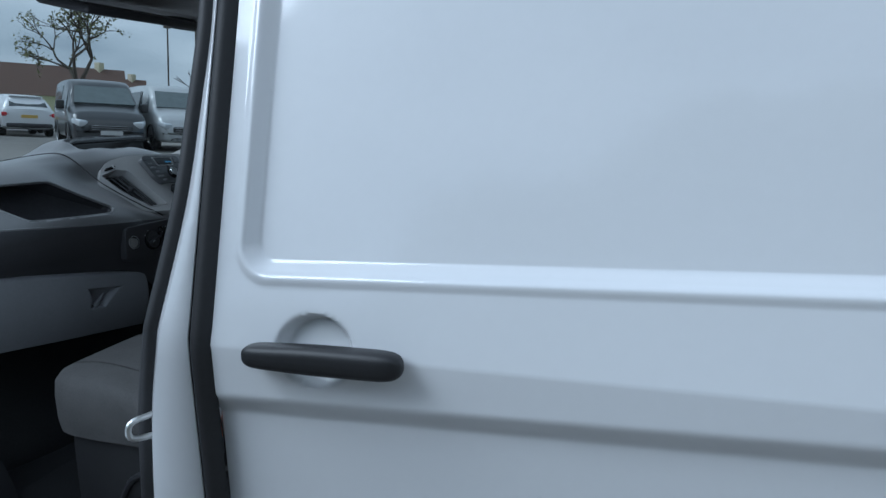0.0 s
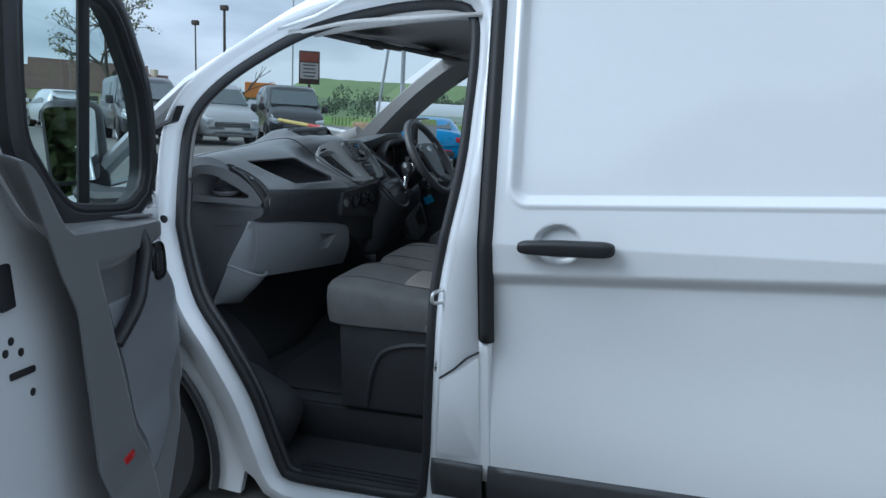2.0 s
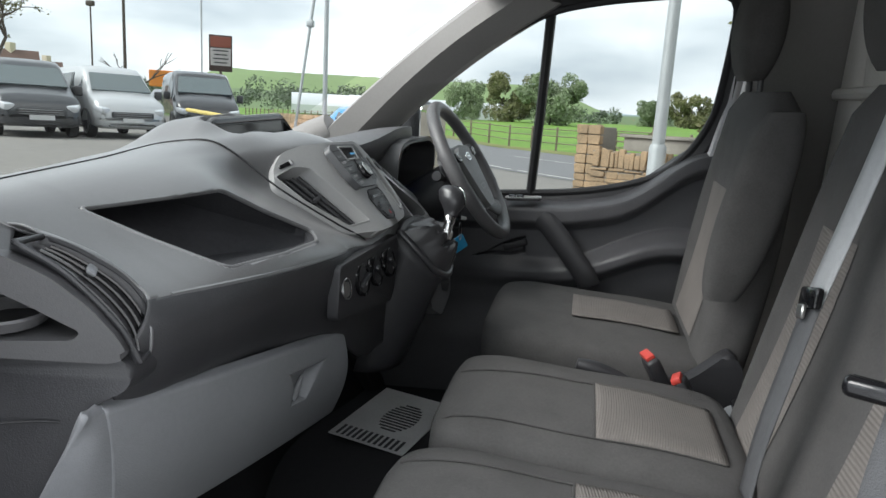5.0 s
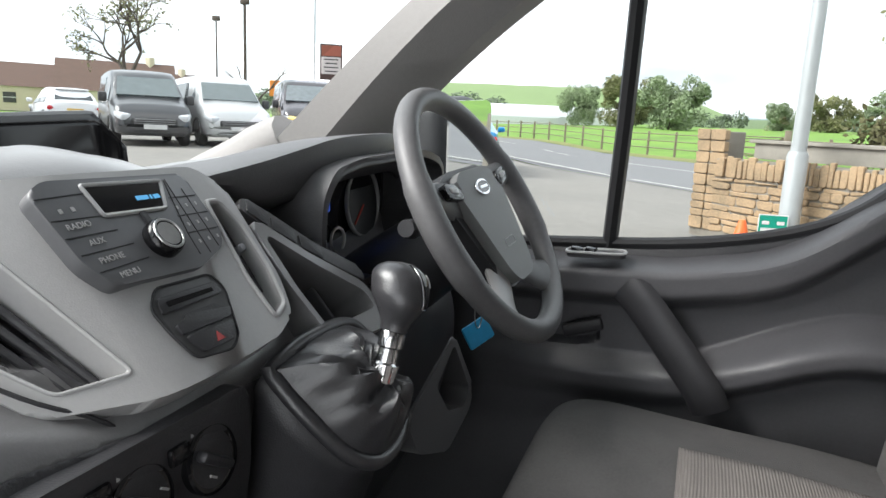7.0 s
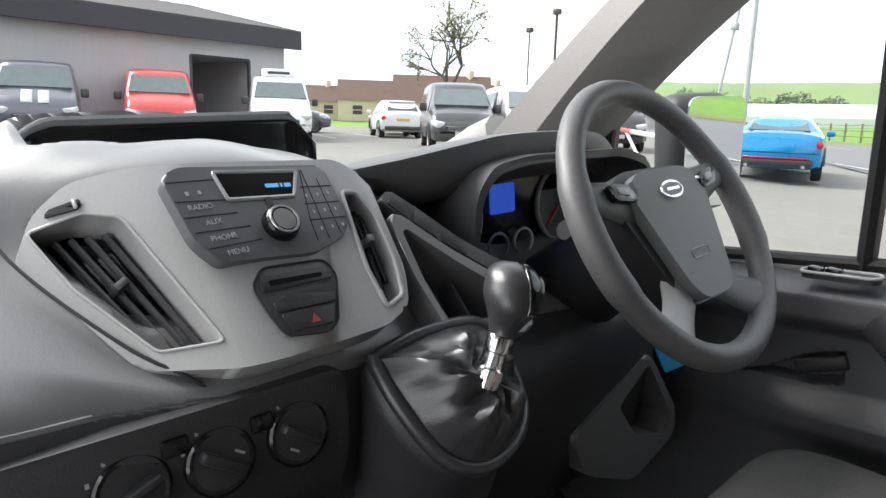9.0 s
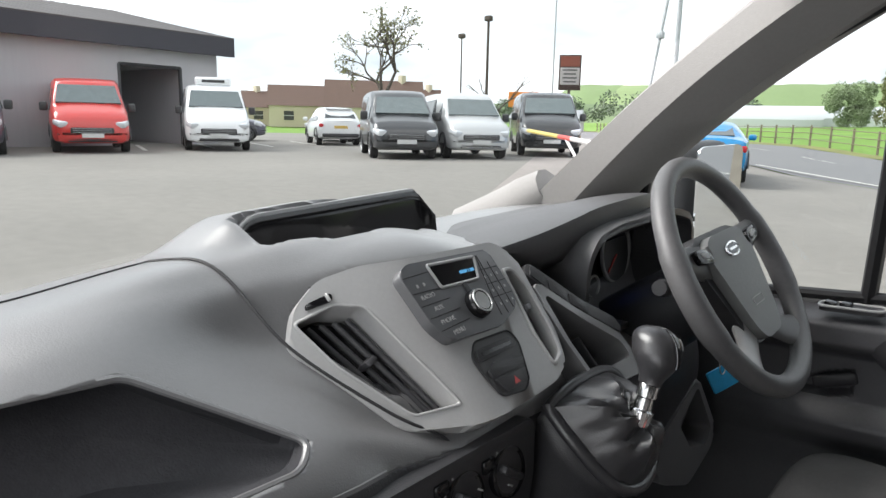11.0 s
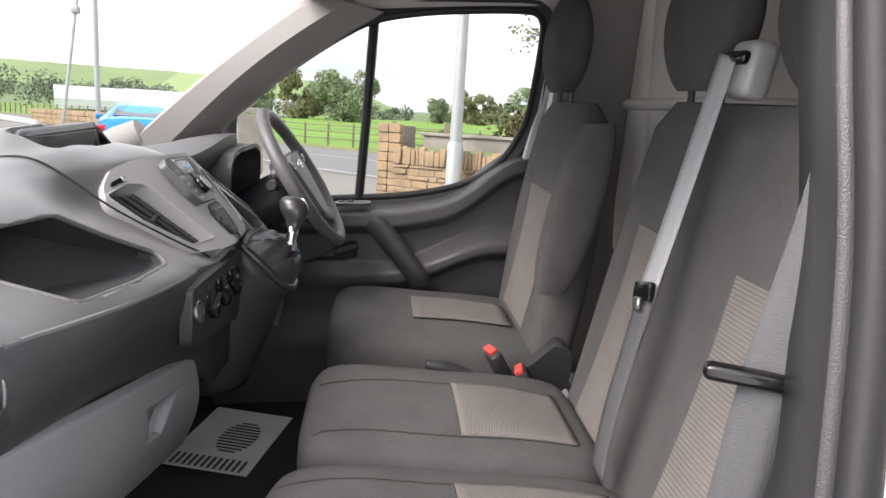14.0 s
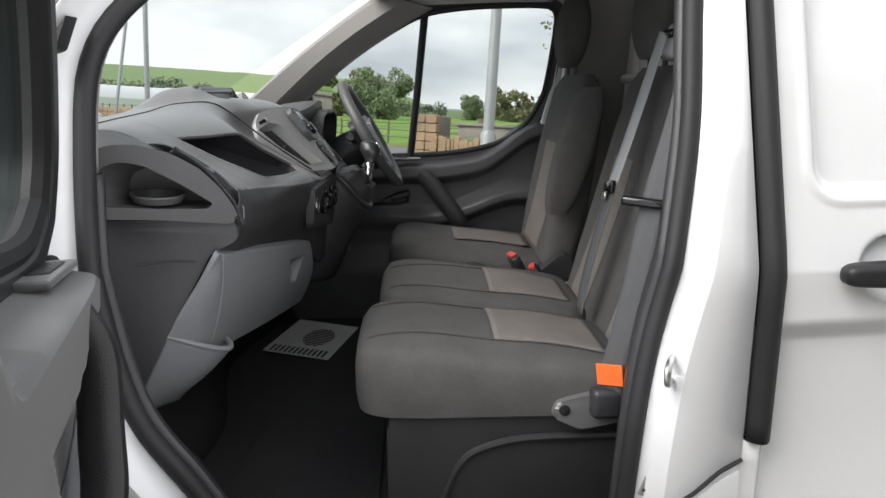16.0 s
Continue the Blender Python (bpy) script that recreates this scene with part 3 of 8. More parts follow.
part("window_frame", grid(ring_f(frame_w, WPROF, WI, WIN_N, win_y), range(len(WI)), range(len(WPROF)), close_u=True), DARK, dd, "black window frame", thick=0.004)
part("window_seal", tube([(p[0], win_y(p[1]) - 0.016, p[1]) for p in WI], 0.011, 8, closed=True, up=(0, 1, 0)), RUBBER, dd)
dg = part("window_glass", ([(a, win_y(b) + 0.012, b) for a, b in WI], [tuple(range(len(WI)))]), GLASS, dd, "clear side window", smooth=False)
dg.visible_shadow = False
part("window_divider", tube([(-0.196, 1.852, 1.09), (-0.165, 1.79, 1.35), (-0.134, 1.715, 1.64)], 0.021, 8, flat=0.7, up=(1, 0, 0)), RUBBER, dd, "black upright window bar")
part("painted_frame", tube([(0.335, 1.80, 1.20), (0.378, 1.775, 1.38), (0.398, 1.73, 1.58), (0.395, 1.71, 1.66)], 0.026, 8, flat=0.6), WHITE, dd, "white painted door frame")


def sill(x):
    return 1.088 + 0.02 * sm(-0.1, 0.1, x) + 0.150 * sm(0.02, 0.34, x) ** 1.3


def door_trim(u, v):
    x = -0.78 + 1.20 * u
    zs = sill(x)
    z = 0.36 + (zs - 0.36) * v
    d = zs - z
    y = 1.850 - 0.075 * sm(0.0, 0.034, d)
    y += 0.042 * sm(0.066, 0.104, d)
    arm = 0.035 * sm(-0.55, -0.2, x) + 0.050 * sm(-0.14, 0.12, x)
    za = 0.876 + 0.105 * sm(-0.12, 0.24, x)
    y -= arm * sm(za + 0.022, za - 0.022, z) * (0.35 * sm(za - 0.34, za - 0.16, z) + 0.65 * sm(za - 0.085, za - 0.040, z))
    y -= 0.03 * sm(0.75, 0.6, z)
    # drop-shaped hollow round the release
    s = (x + 0.378) / 0.176
    q = abs(z - 0.893 - 0.044 * s) / (0.004 + 0.026 * sm(0.15, 0.80, s))
    y += 0.030 * sm(1.0, 0.70, q) * sm(0.0, 0.10, s) * sm(1.0, 0.93, s)
    return (x, y, z)


DOORTRIM = mat("near_black_door_plastic", (0.092, 0.092, 0.098), 0.38, var=0.12, scale=10, grain=0.18, gscale=520)
part("door_trim", grid(door_trim, lin(0, 1, 240), lin(0, 1, 190)), DOORTRIM, dd, "near-black moulded door trim", thick=0.006)
part("pull_strap", tube(curve([(-0.155, 1.782, 1.035), (-0.118, 1.764, 1.00), (-0.070, 1.745, 0.94), (-0.018, 1.732, 0.87), (0.0, 1.735, 0.83)], 18), 0.034, 12, flat=0.36, up=(0, 1, 0)), DARK, dd, "black door pull")
part("release_handle", rbox((-0.238, 1.812, 0.936), (0.080, 0.012, 0.026), 0.006, 3, turn(0, -16, 4)), DARK, dd, "black door release")
SWP = rounded([(-0.266, 1.772), (-0.158, 1.770), (-0.158, 1.806), (-0.266, 1.806)], 0.017, 5)
sw = part("switch_plate", prism(SWP, lambda a, b, d: (a, b, 1.090 + d), -0.006, 0.003, 0.001), DARK, dd, "black window-switch plate")
part("plate_rim", tube([(a, b, 1.0935) for a, b in SWP], 0.0028, 8, closed=True), SATIN, sw, "satin grey rim")
for k in range(2):
    part("window_switch", rbox((-0.247 + 0.026 * k, 1.789, 1.096), (0.021, 0.022, 0.009), 0.003, m=turn(0, 8, 0)), GLOSSBLACK, sw)

dm = thing("door_mirror", "black-cased door mirror outside the driver's window", "car mirror", (-0.62, 1.95, 1.1))
part("mirror_case", rbox((-0.648, 2.188, 1.250), (0.11, 0.175, 0.27), 0.045, 4, turn(0, 0, -26)), DARK, dm, "black mirror case")
DMM = Matrix.Translation((-0.590, 2.166, 1.252)) @ turn(0, 4, -26)
part("mirror_glass", prism(rounded([(-0.074, -0.122), (0.074, -0.122), (0.074, 0.122), (-0.074, 0.122)], 0.025), lambda a, b, d: DMM @ Vector((d, a, b)), 0.0, 0.006), MIRROR, dm, "mirror glass")
part("mirror_arm", rbox((-0.68, 1.93, 1.14), (0.12, 0.18, 0.06), 0.02, 3), DARK, dm)

# ---- passenger's door, standing open ----
DOOR_AT = Vector((-0.715, 0.015, 0))
pd = thing("passenger_door", "open white passenger door with grey inner trim", "car door", tuple(DOOR_AT))
DA = math.radians(-71.0)
DX, DN = Vector((math.cos(DA), math.sin(DA), 0)), Vector((-math.sin(DA), math.cos(DA), 0))


def dpt(s, d, z):
    """s along the door from its hinge, d out of its inner face, z up."""
    return DOOR_AT + DX * s + DN * d + Vector((0, 0, z))


DWIN = loop2([(0.18, 1.235), (0.155, 1.30), (0.165, 1.42), (0.20, 1.52), (0.262, 1.60), (0.335, 1.685), (0.41, 1.725), (0.55, 1.74), (0.70, 1.735), (0.75, 1.70), (0.76, 1.62), (0.752, 1.43), (0.70, 1.35), (0.645, 1.295), (0.57, 1.245), (0.45, 1.222), (0.277, 1.205)], 110)
DWN = outward(DWIN)


def dlean(z):
    return 0.11 * max(0, z - 1.12)


def dring(i, k):
    o, dep = [(0.0, 0.0), (0.0, 0.05), (0.012, 0.062), (0.035, 0.064), (0.05, 0.055), (0.055, 0.0), (0.0, 0.0)][k]
    p, n = Vector(DWIN[i]), DWN[i]
    q = p + n * o
    return dpt(q.x, dep - 0.03 + dlean(q.y), q.y)


part("window_frame", grid(dring, range(len(DWIN)), range(7), close_u=True), DARK, pd, "black door window frame")
part("painted_rim", tube([dpt(p[0] + 0.058 * n.x, -0.012 + dlean(p[1]), p[1] + 0.058 * n.y) for p, n in zip(DWIN, DWN)], 0.014, 8, closed=True, flat=1.6), WHITE, pd, "white painted frame edge")
part("window_seal", tube([dpt(p[0], 0.015 + dlean(p[1]), p[1]) for p in DWIN], 0.016, 8, closed=True), RUBBER, pd)
pg = part("window_glass", ([dpt(a, -0.005 + dlean(b), b) for a, b in DWIN], [tuple(range(len(DWIN)))]), GLASS_TEAL, pd, "green-tinted side window", smooth=False)
pg.visible_shadow = False
part("window_divider", tube([dpt(0.46, 0.0, 1.21), dpt(0.465, dlean(1.73), 1.735)], 0.018, 8, flat=0.7), RUBBER, pd, "black upright window bar")


def dtop(s):
    return 1.160 + 0.115 * s + 0.15 * sm(0.68, 0.87, s)


def dshell(u, v, dep):
    s = 1.08 * u
    z = 0.22 + (dtop(s) - 0.22) * v
    lo = 0.40 * (1 - sm(0.0, 0.45, u)) * (1 - v) ** 1.2
    return dpt(s + 0.0, dep + dlean(z) * (1 if z > 1.12 else 0), z + lo)


part("door_skin", grid(lambda u, v: dshell(u, v, -0.085), lin(0, 1, 20), lin(0, 1, 24)), WHITE, pd, "white outer skin", thick=0.01)
part("door_inner_panel", grid(lambda u, v: dshell(u, v, -0.012), lin(0, 1, 20), lin(0, 1, 24)), WHITE, pd, "white painted inner panel", thick=0.01)
part("door_edge", grid(lambda v, w: dpt(1.078 + 0.012 * math.sin(math.pi * w), -0.085 + 0.075 * w + dlean(0.22 + 1.2 * v), 0.22 + 1.2 * v), lin(0, 1, 24), lin(0, 1, 6)), WHITE, pd, thick=0.004)
part("door_edge", grid(lambda v, w: dpt(0.0, -0.085 + 0.075 * w, 0.62 + 0.55 * v), lin(0, 1, 10), lin(0, 1, 4)), WHITE, pd, thick=0.004)


def dtrim(u, v):
    s0 = 0.02 + 0.14 * sm(0.50, 0.95, v)
    s = s0 + (0.70 + 0.20 * sm(0.76, 1.02, v) - s0) * u
    zt = dtop(s) - 0.008
    zb = 0.30 + 0.36 * (1 - sm(0.02, 0.42, s))
    z = zb + (zt - zb) * v
    h = zt - z
    # a broad shoulder under the window and a plain upright band behind a sunken insert
    raised = max(sm(0.135, 0.10, h + 0.04 * sm(0.5, 0.2, s)), sm(-0.012, 0.022, s - (0.56 + 0.20 * (z - 1.05))))
    d = 0.004 + sm(0.0, 0.028, h) * (0.048 + 0.036 * raised)
    d += 0.022 * sm(0.66, 0.56, z) * sm(0.10, 0.2, s) - 0.030 * sm(0.07, 0.0, s - s0)
    d -= 0.022 * sm(1, 0.7, ((s - 0.180) / 0.05) ** 2 + ((z - 1.028) / 0.06) ** 2)
    return dpt(s, d + (dlean(z) if z > 1.12 else 0), z)


DOORTRIM = mat("charcoal_door_plastic", (0.125, 0.125, 0.13), 0.36, var=0.08, scale=10, grain=0.06, gscale=500)
DOORTRIM.node_tree.nodes["Principled BSDF"].inputs["Sheen Weight"].default_value = 0.35
dt = part("door_trim", grid(dtrim, lin(0, 1, 110), lin(0, 1, 120)), DOORTRIM, pd, "charcoal moulded door trim", thick=0.004)
part("trim_insert", grid(lambda u, v: Vector(dtrim(0.07 + 0.60 * u - 0.10 * (1 - v) * u, 0.20 + 0.56 * v)) + DN * 0.004, lin(0, 1, 40), lin(0, 1, 40)), mat("grey_door_insert", (0.25, 0.26, 0.28), 0.5, var=0.06, grain=0.2), dt, "mid-grey trim insert", thick=0.003)
part("pull_handle", tube(curve([dpt(0.328, 0.070, 1.145), dpt(0.345, 0.092, 1.10), dpt(0.385, 0.094, 1.03), dpt(0.430, 0.092, 0.965), dpt(0.500, 0.062, 0.885)], 26), 0.0185, 12, flat=1.35), DARK, pd, "black pull handle")
rel = part("release_recess", rbox(dpt(0.180, 0.050, 1.028), (0.085, 0.014, 0.105), 0.03, 3, Matrix.Rotation(DA, 4, "Z") @ turn(0, -12, 0)), DARK, pd, "black release recess")
part("recess_rim", tube([dpt(0.180 + 0.040 * math.copysign(abs(math.cos(a)) ** 0.6, math.cos(a)), 0.058, 1.028 + 0.052 * math.copysign(abs(math.sin(a)) ** 0.6, math.sin(a))) for a in lin(0, 2 * math.pi, 33)[:-1]], 0.005, 8, closed=True), GLOSSBLACK, rel)
part("release_lever", rbox(dpt(0.188, 0.062, 1.026), (0.040, 0.012, 0.055), 0.008, 3, Matrix.Rotation(DA, 4, "Z") @ turn(0, -12, 0)), DARK, rel)
sww = part("switch_plate", rbox(dpt(0.31, 0.050, dtop(0.31) - 0.014), (0.19, 0.042, 0.010), 0.004, 3, Matrix.Rotation(DA, 4, "Z") @ turn(0, -7, 0)), DOORTRIM, pd, "raised switch surround")
part("switch_well", rbox(dpt(0.305, 0.052, dtop(0.305) - 0.0105), (0.105, 0.024, 0.008), 0.004, 2, Matrix.Rotation(DA, 4, "Z") @ turn(0, -7, 0)), DARK, sww)
part("reflector", rbox(dpt(0.575, 0.098, 0.60), (0.055, 0.01, 0.045), 0.006, 2, Matrix.Rotation(DA, 4, "Z")), mat("red_reflector", (0.45, 0.02, 0.02), 0.2), pd, "red door reflector")
part("latch", rbox(dpt(0.800, 0.0, 1.115), (0.045, 0.016, 0.095), 0.006, 2, Matrix.Rotation(DA, 4, "Z")), RUBBER, pd, "black door latch block")
for s, z in ((0.795, 0.999), (0.818, 0.980), (0.768, 0.966), (0.748, 0.867)):
    part("panel_hole", lathe([(0, 0), (0.009, 0.001), (0.009, 0.003), (0, 0.004)], 12, axis_to(DN, dpt(s, -0.008, z))), RUBBER, pd, "dark round hole")
part("latch_slot", rbox(dpt(0.775, -0.004, 0.922), (0.085, 0.008, 0.016), 0.004, 2, Matrix.Rotation(DA, 4, "Z") @ turn(0, -8, 0)), RUBBER, pd, "dark latch slot")
# outer mirror on this door
pm = thing("door_mirror", "black-cased mirror on the open passenger door", "car mirror", tuple(dpt(0.1, -0.2, 1.15)))
PMM = Matrix.Translation((-1.098, 0.077, 1.345)) @ turn(0, -4, -51)
part("mirror_case", rbox(PMM @ Vector((-0.07, 0.0, -0.02)), (0.12, 0.19, 0.36), 0.05, 4, turn(0, 0, -51)), DARK, pm, "black mirror case")
part("mirror_glass", prism(rounded([(-0.072, -0.115), (0.072, -0.115), (0.078, 0.13), (-0.078, 0.13)], 0.025), lambda a, b, d: PMM @ Vector((d, a, b)), -0.004, 0.004), MIRROR, pm, "mirror glass")
part("wide_glass", prism(rounded([(-0.070, -0.180), (0.070, -0.180), (0.072, -0.130), (-0.072, -0.130)], 0.02), lambda a, b, d: PMM @ Vector((d, a, b)), -0.004, 0.004), MIRROR, pm, "wide-angle mirror glass")
part("mirror_arm", tube([(-1.02, 0.03, 1.20), (-0.90, 0.0, 1.19), (-0.74, -0.02, 1.20)], 0.045, 10, flat=0.7), DARK, pm)
part("rear_frame", prism(rounded([(0.80, 1.40), (1.075, 1.36), (1.03, 1.60), (0.96, 1.74), (0.72, 1.775), (0.80, 1.69)], 0.01), lambda a, b, d: dpt(a, d + dlean(b), b), -0.07, 0.0, 0.008), WHITE, pd, "white painted rear window frame")
for x, y, z, r in ((-0.757, 0.080, 1.143, 0.016),):
    part("jamb_plug", lathe([(r, 0), (r, 0.006), (r * 0.6, 0.009), (0, 0.009)], 18, axis_to((0.75, -0.65, 0.0), (x, y, z))), RUBBER, van, "black rubber plug")
for x, y, z in ((-0.775, 0.062, 1.294), (-0.785, 0.045, 1.204), (-0.74, 0.03, 0.86)):
    part("door_hinge", rbox((x, y, z), (0.05, 0.03, 0.07), 0.008, 2, turn(0, 0, 30)), RUBBER, van, "dark door hinge")

# ---- dashboard ----
dash = thing("dashboard", "charcoal grained dashboard with silver-grey centre panel", "dashboard", (-0.7, 1.0, 0.8))
SECT = [
    # y, then (x, z) from the screen base over the top and down the face
    (0.155, [(-1.16, 1.17), (-0.95, 1.225), (-0.80, 1.245), (-0.735, 1.235), (-0.70, 1.20), (-0.68, 1.16), (-0.68, 1.12), (-0.69, 1.07), (-0.70, 1.03)]),
    (0.28, [(-1.18, 1.19), (-0.95, 1.265), (-0.78, 1.290), (-0.70, 1.285), (-0.62, 1.235), (-0.535, 1.175), (-0.52, 1.130), (-0.54, 1.075), (-0.56, 1.05)]),
    (0.40, [(-1.19, 1.20), (-0.95, 1.275), (-0.77, 1.305), (-0.675, 1.295), (-0.575, 1.225), (-0.485, 1.168), (-0.478, 1.125), (-0.50, 1.075), (-0.53, 1.045)]),
    (0.60, [(-1.22, 1.20), (-0.95, 1.285), (-0.74, 1.318), (-0.625, 1.300), (-0.53, 1.232), (-0.458, 1.172), (-0.452, 1.125), (-0.475, 1.065), (-0.50, 1.02)]),
    (0.76, [(-1.24, 1.20), (-0.95, 1.295), (-0.72, 1.333), (-0.645, 1.312), (-0.592, 1.245), (-0.472, 1.174), (-0.435, 1.125), (-0.45, 1.055), (-0.47, 0.99)]),
    (0.88, [(-1.25, 1.20), (-0.95, 1.295), (-0.71, 1.335), (-0.588, 1.320), (-0.530, 1.240), (-0.470, 1.160), (-0.425, 1.120), (-0.44, 1.03), (-0.455, 0.90)]),
    (1.00, [(-1.25, 1.20), (-0.95, 1.295), (-0.70, 1.335), (-0.555, 1.320), (-0.495, 1.230), (-0.436, 1.150), (-0.425, 1.110), (-0.44, 1.02), (-0.455, 0.88)]),
    (1.12, [(-1.25, 1.20), (-0.95, 1.280), (-0.72, 1.308), (-0.56, 1.294), (-0.495, 1.220), (-0.440, 1.130), (-0.425, 1.085), (-0.43, 1.00), (-0.45, 0.86)]),
    (1.20, [(-1.24, 1.20), (-0.95, 1.268), (-0.74, 1.286), (-0.57, 1.272), (-0.53, 1.205), (-0.47, 1.120), (-0.43, 1.07), (-0.42, 0.98), (-0.45, 0.82)]),
    (1.29, [(-1.23, 1.20), (-0.93, 1.268), (-0.72, 1.286), (-0.575, 1.274), (-0.60, 1.235), (-0.55, 1.14), (-0.45, 1.075), (-0.42, 0.97), (-0.46, 0.80)]),
    (1.48, [(-1.22, 1.20), (-0.93, 1.270), (-0.72, 1.290), (-0.56, 1.280), (-0.615, 1.255), (-0.60, 1.15), (-0.46, 1.075), (-0.43, 0.97), (-0.48, 0.79)]),
    (1.66, [(-1.20, 1.19), (-0.93, 1.262), (-0.74, 1.280), (-0.60, 1.272), (-0.62, 1.235), (-0.58, 1.15), (-0.48, 1.08), (-0.45, 0.97), (-0.50, 0.78)]),
    (1.83, [(-1.18, 1.17), (-0.95, 1.225), (-0.80, 1.245), (-0.70, 1.235), (-0.66, 1.19), (-0.62, 1.12), (-0.58, 1.05), (-0.58, 0.95), (-0.60, 0.78)]),
]
NU, NY = 190, 300
_rows = [[(p.x, p.z) for p in curve([(a, 0, b) for a, b in s[1]], NU)] for s in SECT]
_ys = [s[0] for s in SECT]


def dash_at(i, y):
    """The dash surface: step i along the profile (0 to NU - 1), at y."""
    k = max(j for j in range(len(_ys)) if _ys[j] <= y + 1e-9)
    k = min(k, len(_ys) - 2)
    t = (y - _ys[k]) / (_ys[k + 1] - _ys[k])
    P = [_rows[max(0, min(len(_rows) - 1, k + o))][i] for o in (-1, 0, 1, 2)]
    w = (0.5 * (-t + 2 * t * t - t ** 3), 0.5 * (2 - 5 * t * t + 3 * t ** 3), 0.5 * (t + 4 * t * t - 3 * t ** 3), 0.5 * (-t * t + t ** 3))
    return sum(a * p[0] for a, p in zip(w, P)), sum(a * p[1] for a, p in zip(w, P))


def inside_depth(poly, y, z):
    """How far (y, z) lies inside a convex outline; negative outside."""
    d = 1e9
    for (a, b), (c, e) in zip(poly, poly[1:] + poly[:1]):
        L = math.hypot(c - a, e - b)
        d = min(d, ((c - a) * (z - b) - (e - b) * (y - a)) / L)
    return d


POCKET = [(0.470, 1.184), (0.715, 1.171), (0.742, 1.183), (0.618, 1.270), (0.388, 1.275)]


SEAT_ = [(0.858, 1.176), (0.909, 1.170), (1.10, 1.168), (1.115, 1.20), (1.12, 1.30), (0.882, 1.314), (0.841, 1.304), (0.811, 1.278), (0.803, 1.247)]


def dash_pt(i, y):
    x, z = dash_at(int(i), y)
    if x > -0.70 and 1.14 < z < 1.33:
        # hollow behind the centre panel
        x -= 0.060 * sm(0.005, 0.013, inside_depth(SEAT_, y, z))
    if x < -0.56 and z > 1.25 and 0.70 < y < 1.26:
        # raised cowl round the top tray, and the tray's hollow
        cowl = sm(0.760, 0.865, y) * sm(1.225, 1.170, y)
        z += 0.033 * cowl * sm(-0.665, -0.735, x) * sm(-0.93, -0.80, x)
        z += 0.008 * cowl * sm(-0.60, -0.66, x) * sm(-0.93, -0.82, x)
        lip = -0.655 + 0.03 * sm(0.87, 0.93, y) * sm(1.11, 1.05, y)
        z -= 0.075 * sm(-0.738, -0.728, x) * sm(lip + 0.004, lip - 0.012, x) * sm(0.835, 0.86, y) * sm(1.20, 1.175, y)
    return (x, y, z)


def y_start(i):
    """The dash moulding's left edge: full width on top, set in behind the corner vent on its face."""
    t = i / (NU - 1)
    return 0.155 + 0.138 * sm(0.30, 0.47, t) + 0.042 * sm(0.62, 0.72, t) - 0.055 * sm(0.80, 0.90, t)


def dash_shell():
    bm = bmesh.new()
    v, f = grid(lambda i, w: dash_pt(i, y_start(i) + (1.83 - y_start(i)) * w), range(NU), lin(0, 1, NY))
    vs = [bm.verts.new(p) for p in v]
    for q in f:
        bm.faces.new([vs[k] for k in q])
    # trim the pocket's mouth out of the face
    n = len(POCKET)
    for k in range(n):
        (a, b), (c, e) = POCKET[k], POCKET[(k + 1) % n]
        near = [q for q in bm.faces if q.calc_center_median().x > -0.70 and 0.36 < q.calc_center_median().y < 0.80 and q.calc_center_median().z > 1.13]
        geom = list({x for q in near for x in (*q.verts, *q.edges)}) + near
        bmesh.ops.bisect_plane(bm, geom=geom, plane_co=(0, a, b), plane_no=(0, e - b, a - c), dist=1e-5)
    gone = [q for q in bm.faces if q.calc_center_median().x > -0.70 and inside_depth(POCKET, q.calc_center_median().y, q.calc_center_median().z) > 0]
    bmesh.ops.delete(bm, geom=gone, context="FACES")
    return bm


def face_x(y, z):
    """x of the dash face at (y, z)."""
    last = None
    for i in range(int(NU * 0.36), NU):
        x, zz = dash_at(i, y)
        if zz <= z:
            return x if last is None else x + (last[0] - x) * (z - zz) / max(last[1] - zz, 1e-9)
        last = (x, zz)
    return x


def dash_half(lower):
    """Splits the dash shell at the crease that slopes to the right: charcoal above, black below."""
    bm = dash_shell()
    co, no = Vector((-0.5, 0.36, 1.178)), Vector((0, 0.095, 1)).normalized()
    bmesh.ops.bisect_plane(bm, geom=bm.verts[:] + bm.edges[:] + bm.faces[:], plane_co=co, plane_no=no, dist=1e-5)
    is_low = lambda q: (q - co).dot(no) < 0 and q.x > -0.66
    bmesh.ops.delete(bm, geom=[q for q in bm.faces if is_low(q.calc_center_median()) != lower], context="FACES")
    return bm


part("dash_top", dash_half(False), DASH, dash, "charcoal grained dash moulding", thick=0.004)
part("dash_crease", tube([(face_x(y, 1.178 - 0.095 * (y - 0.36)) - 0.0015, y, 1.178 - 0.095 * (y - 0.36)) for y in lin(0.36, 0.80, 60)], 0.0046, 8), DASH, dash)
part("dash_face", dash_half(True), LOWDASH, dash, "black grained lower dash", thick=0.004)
PR = rounded(POCKET, 0.012, 4)
PR = [(a, b) for k in range(len(PR)) for a, b in [PR[k], ((PR[k][0] + PR[(k + 1) % len(PR)][0]) / 2, (PR[k][1] + PR[(k + 1) % len(PR)][1]) / 2)]]
PCY, PCZ = 0.60, 1.218


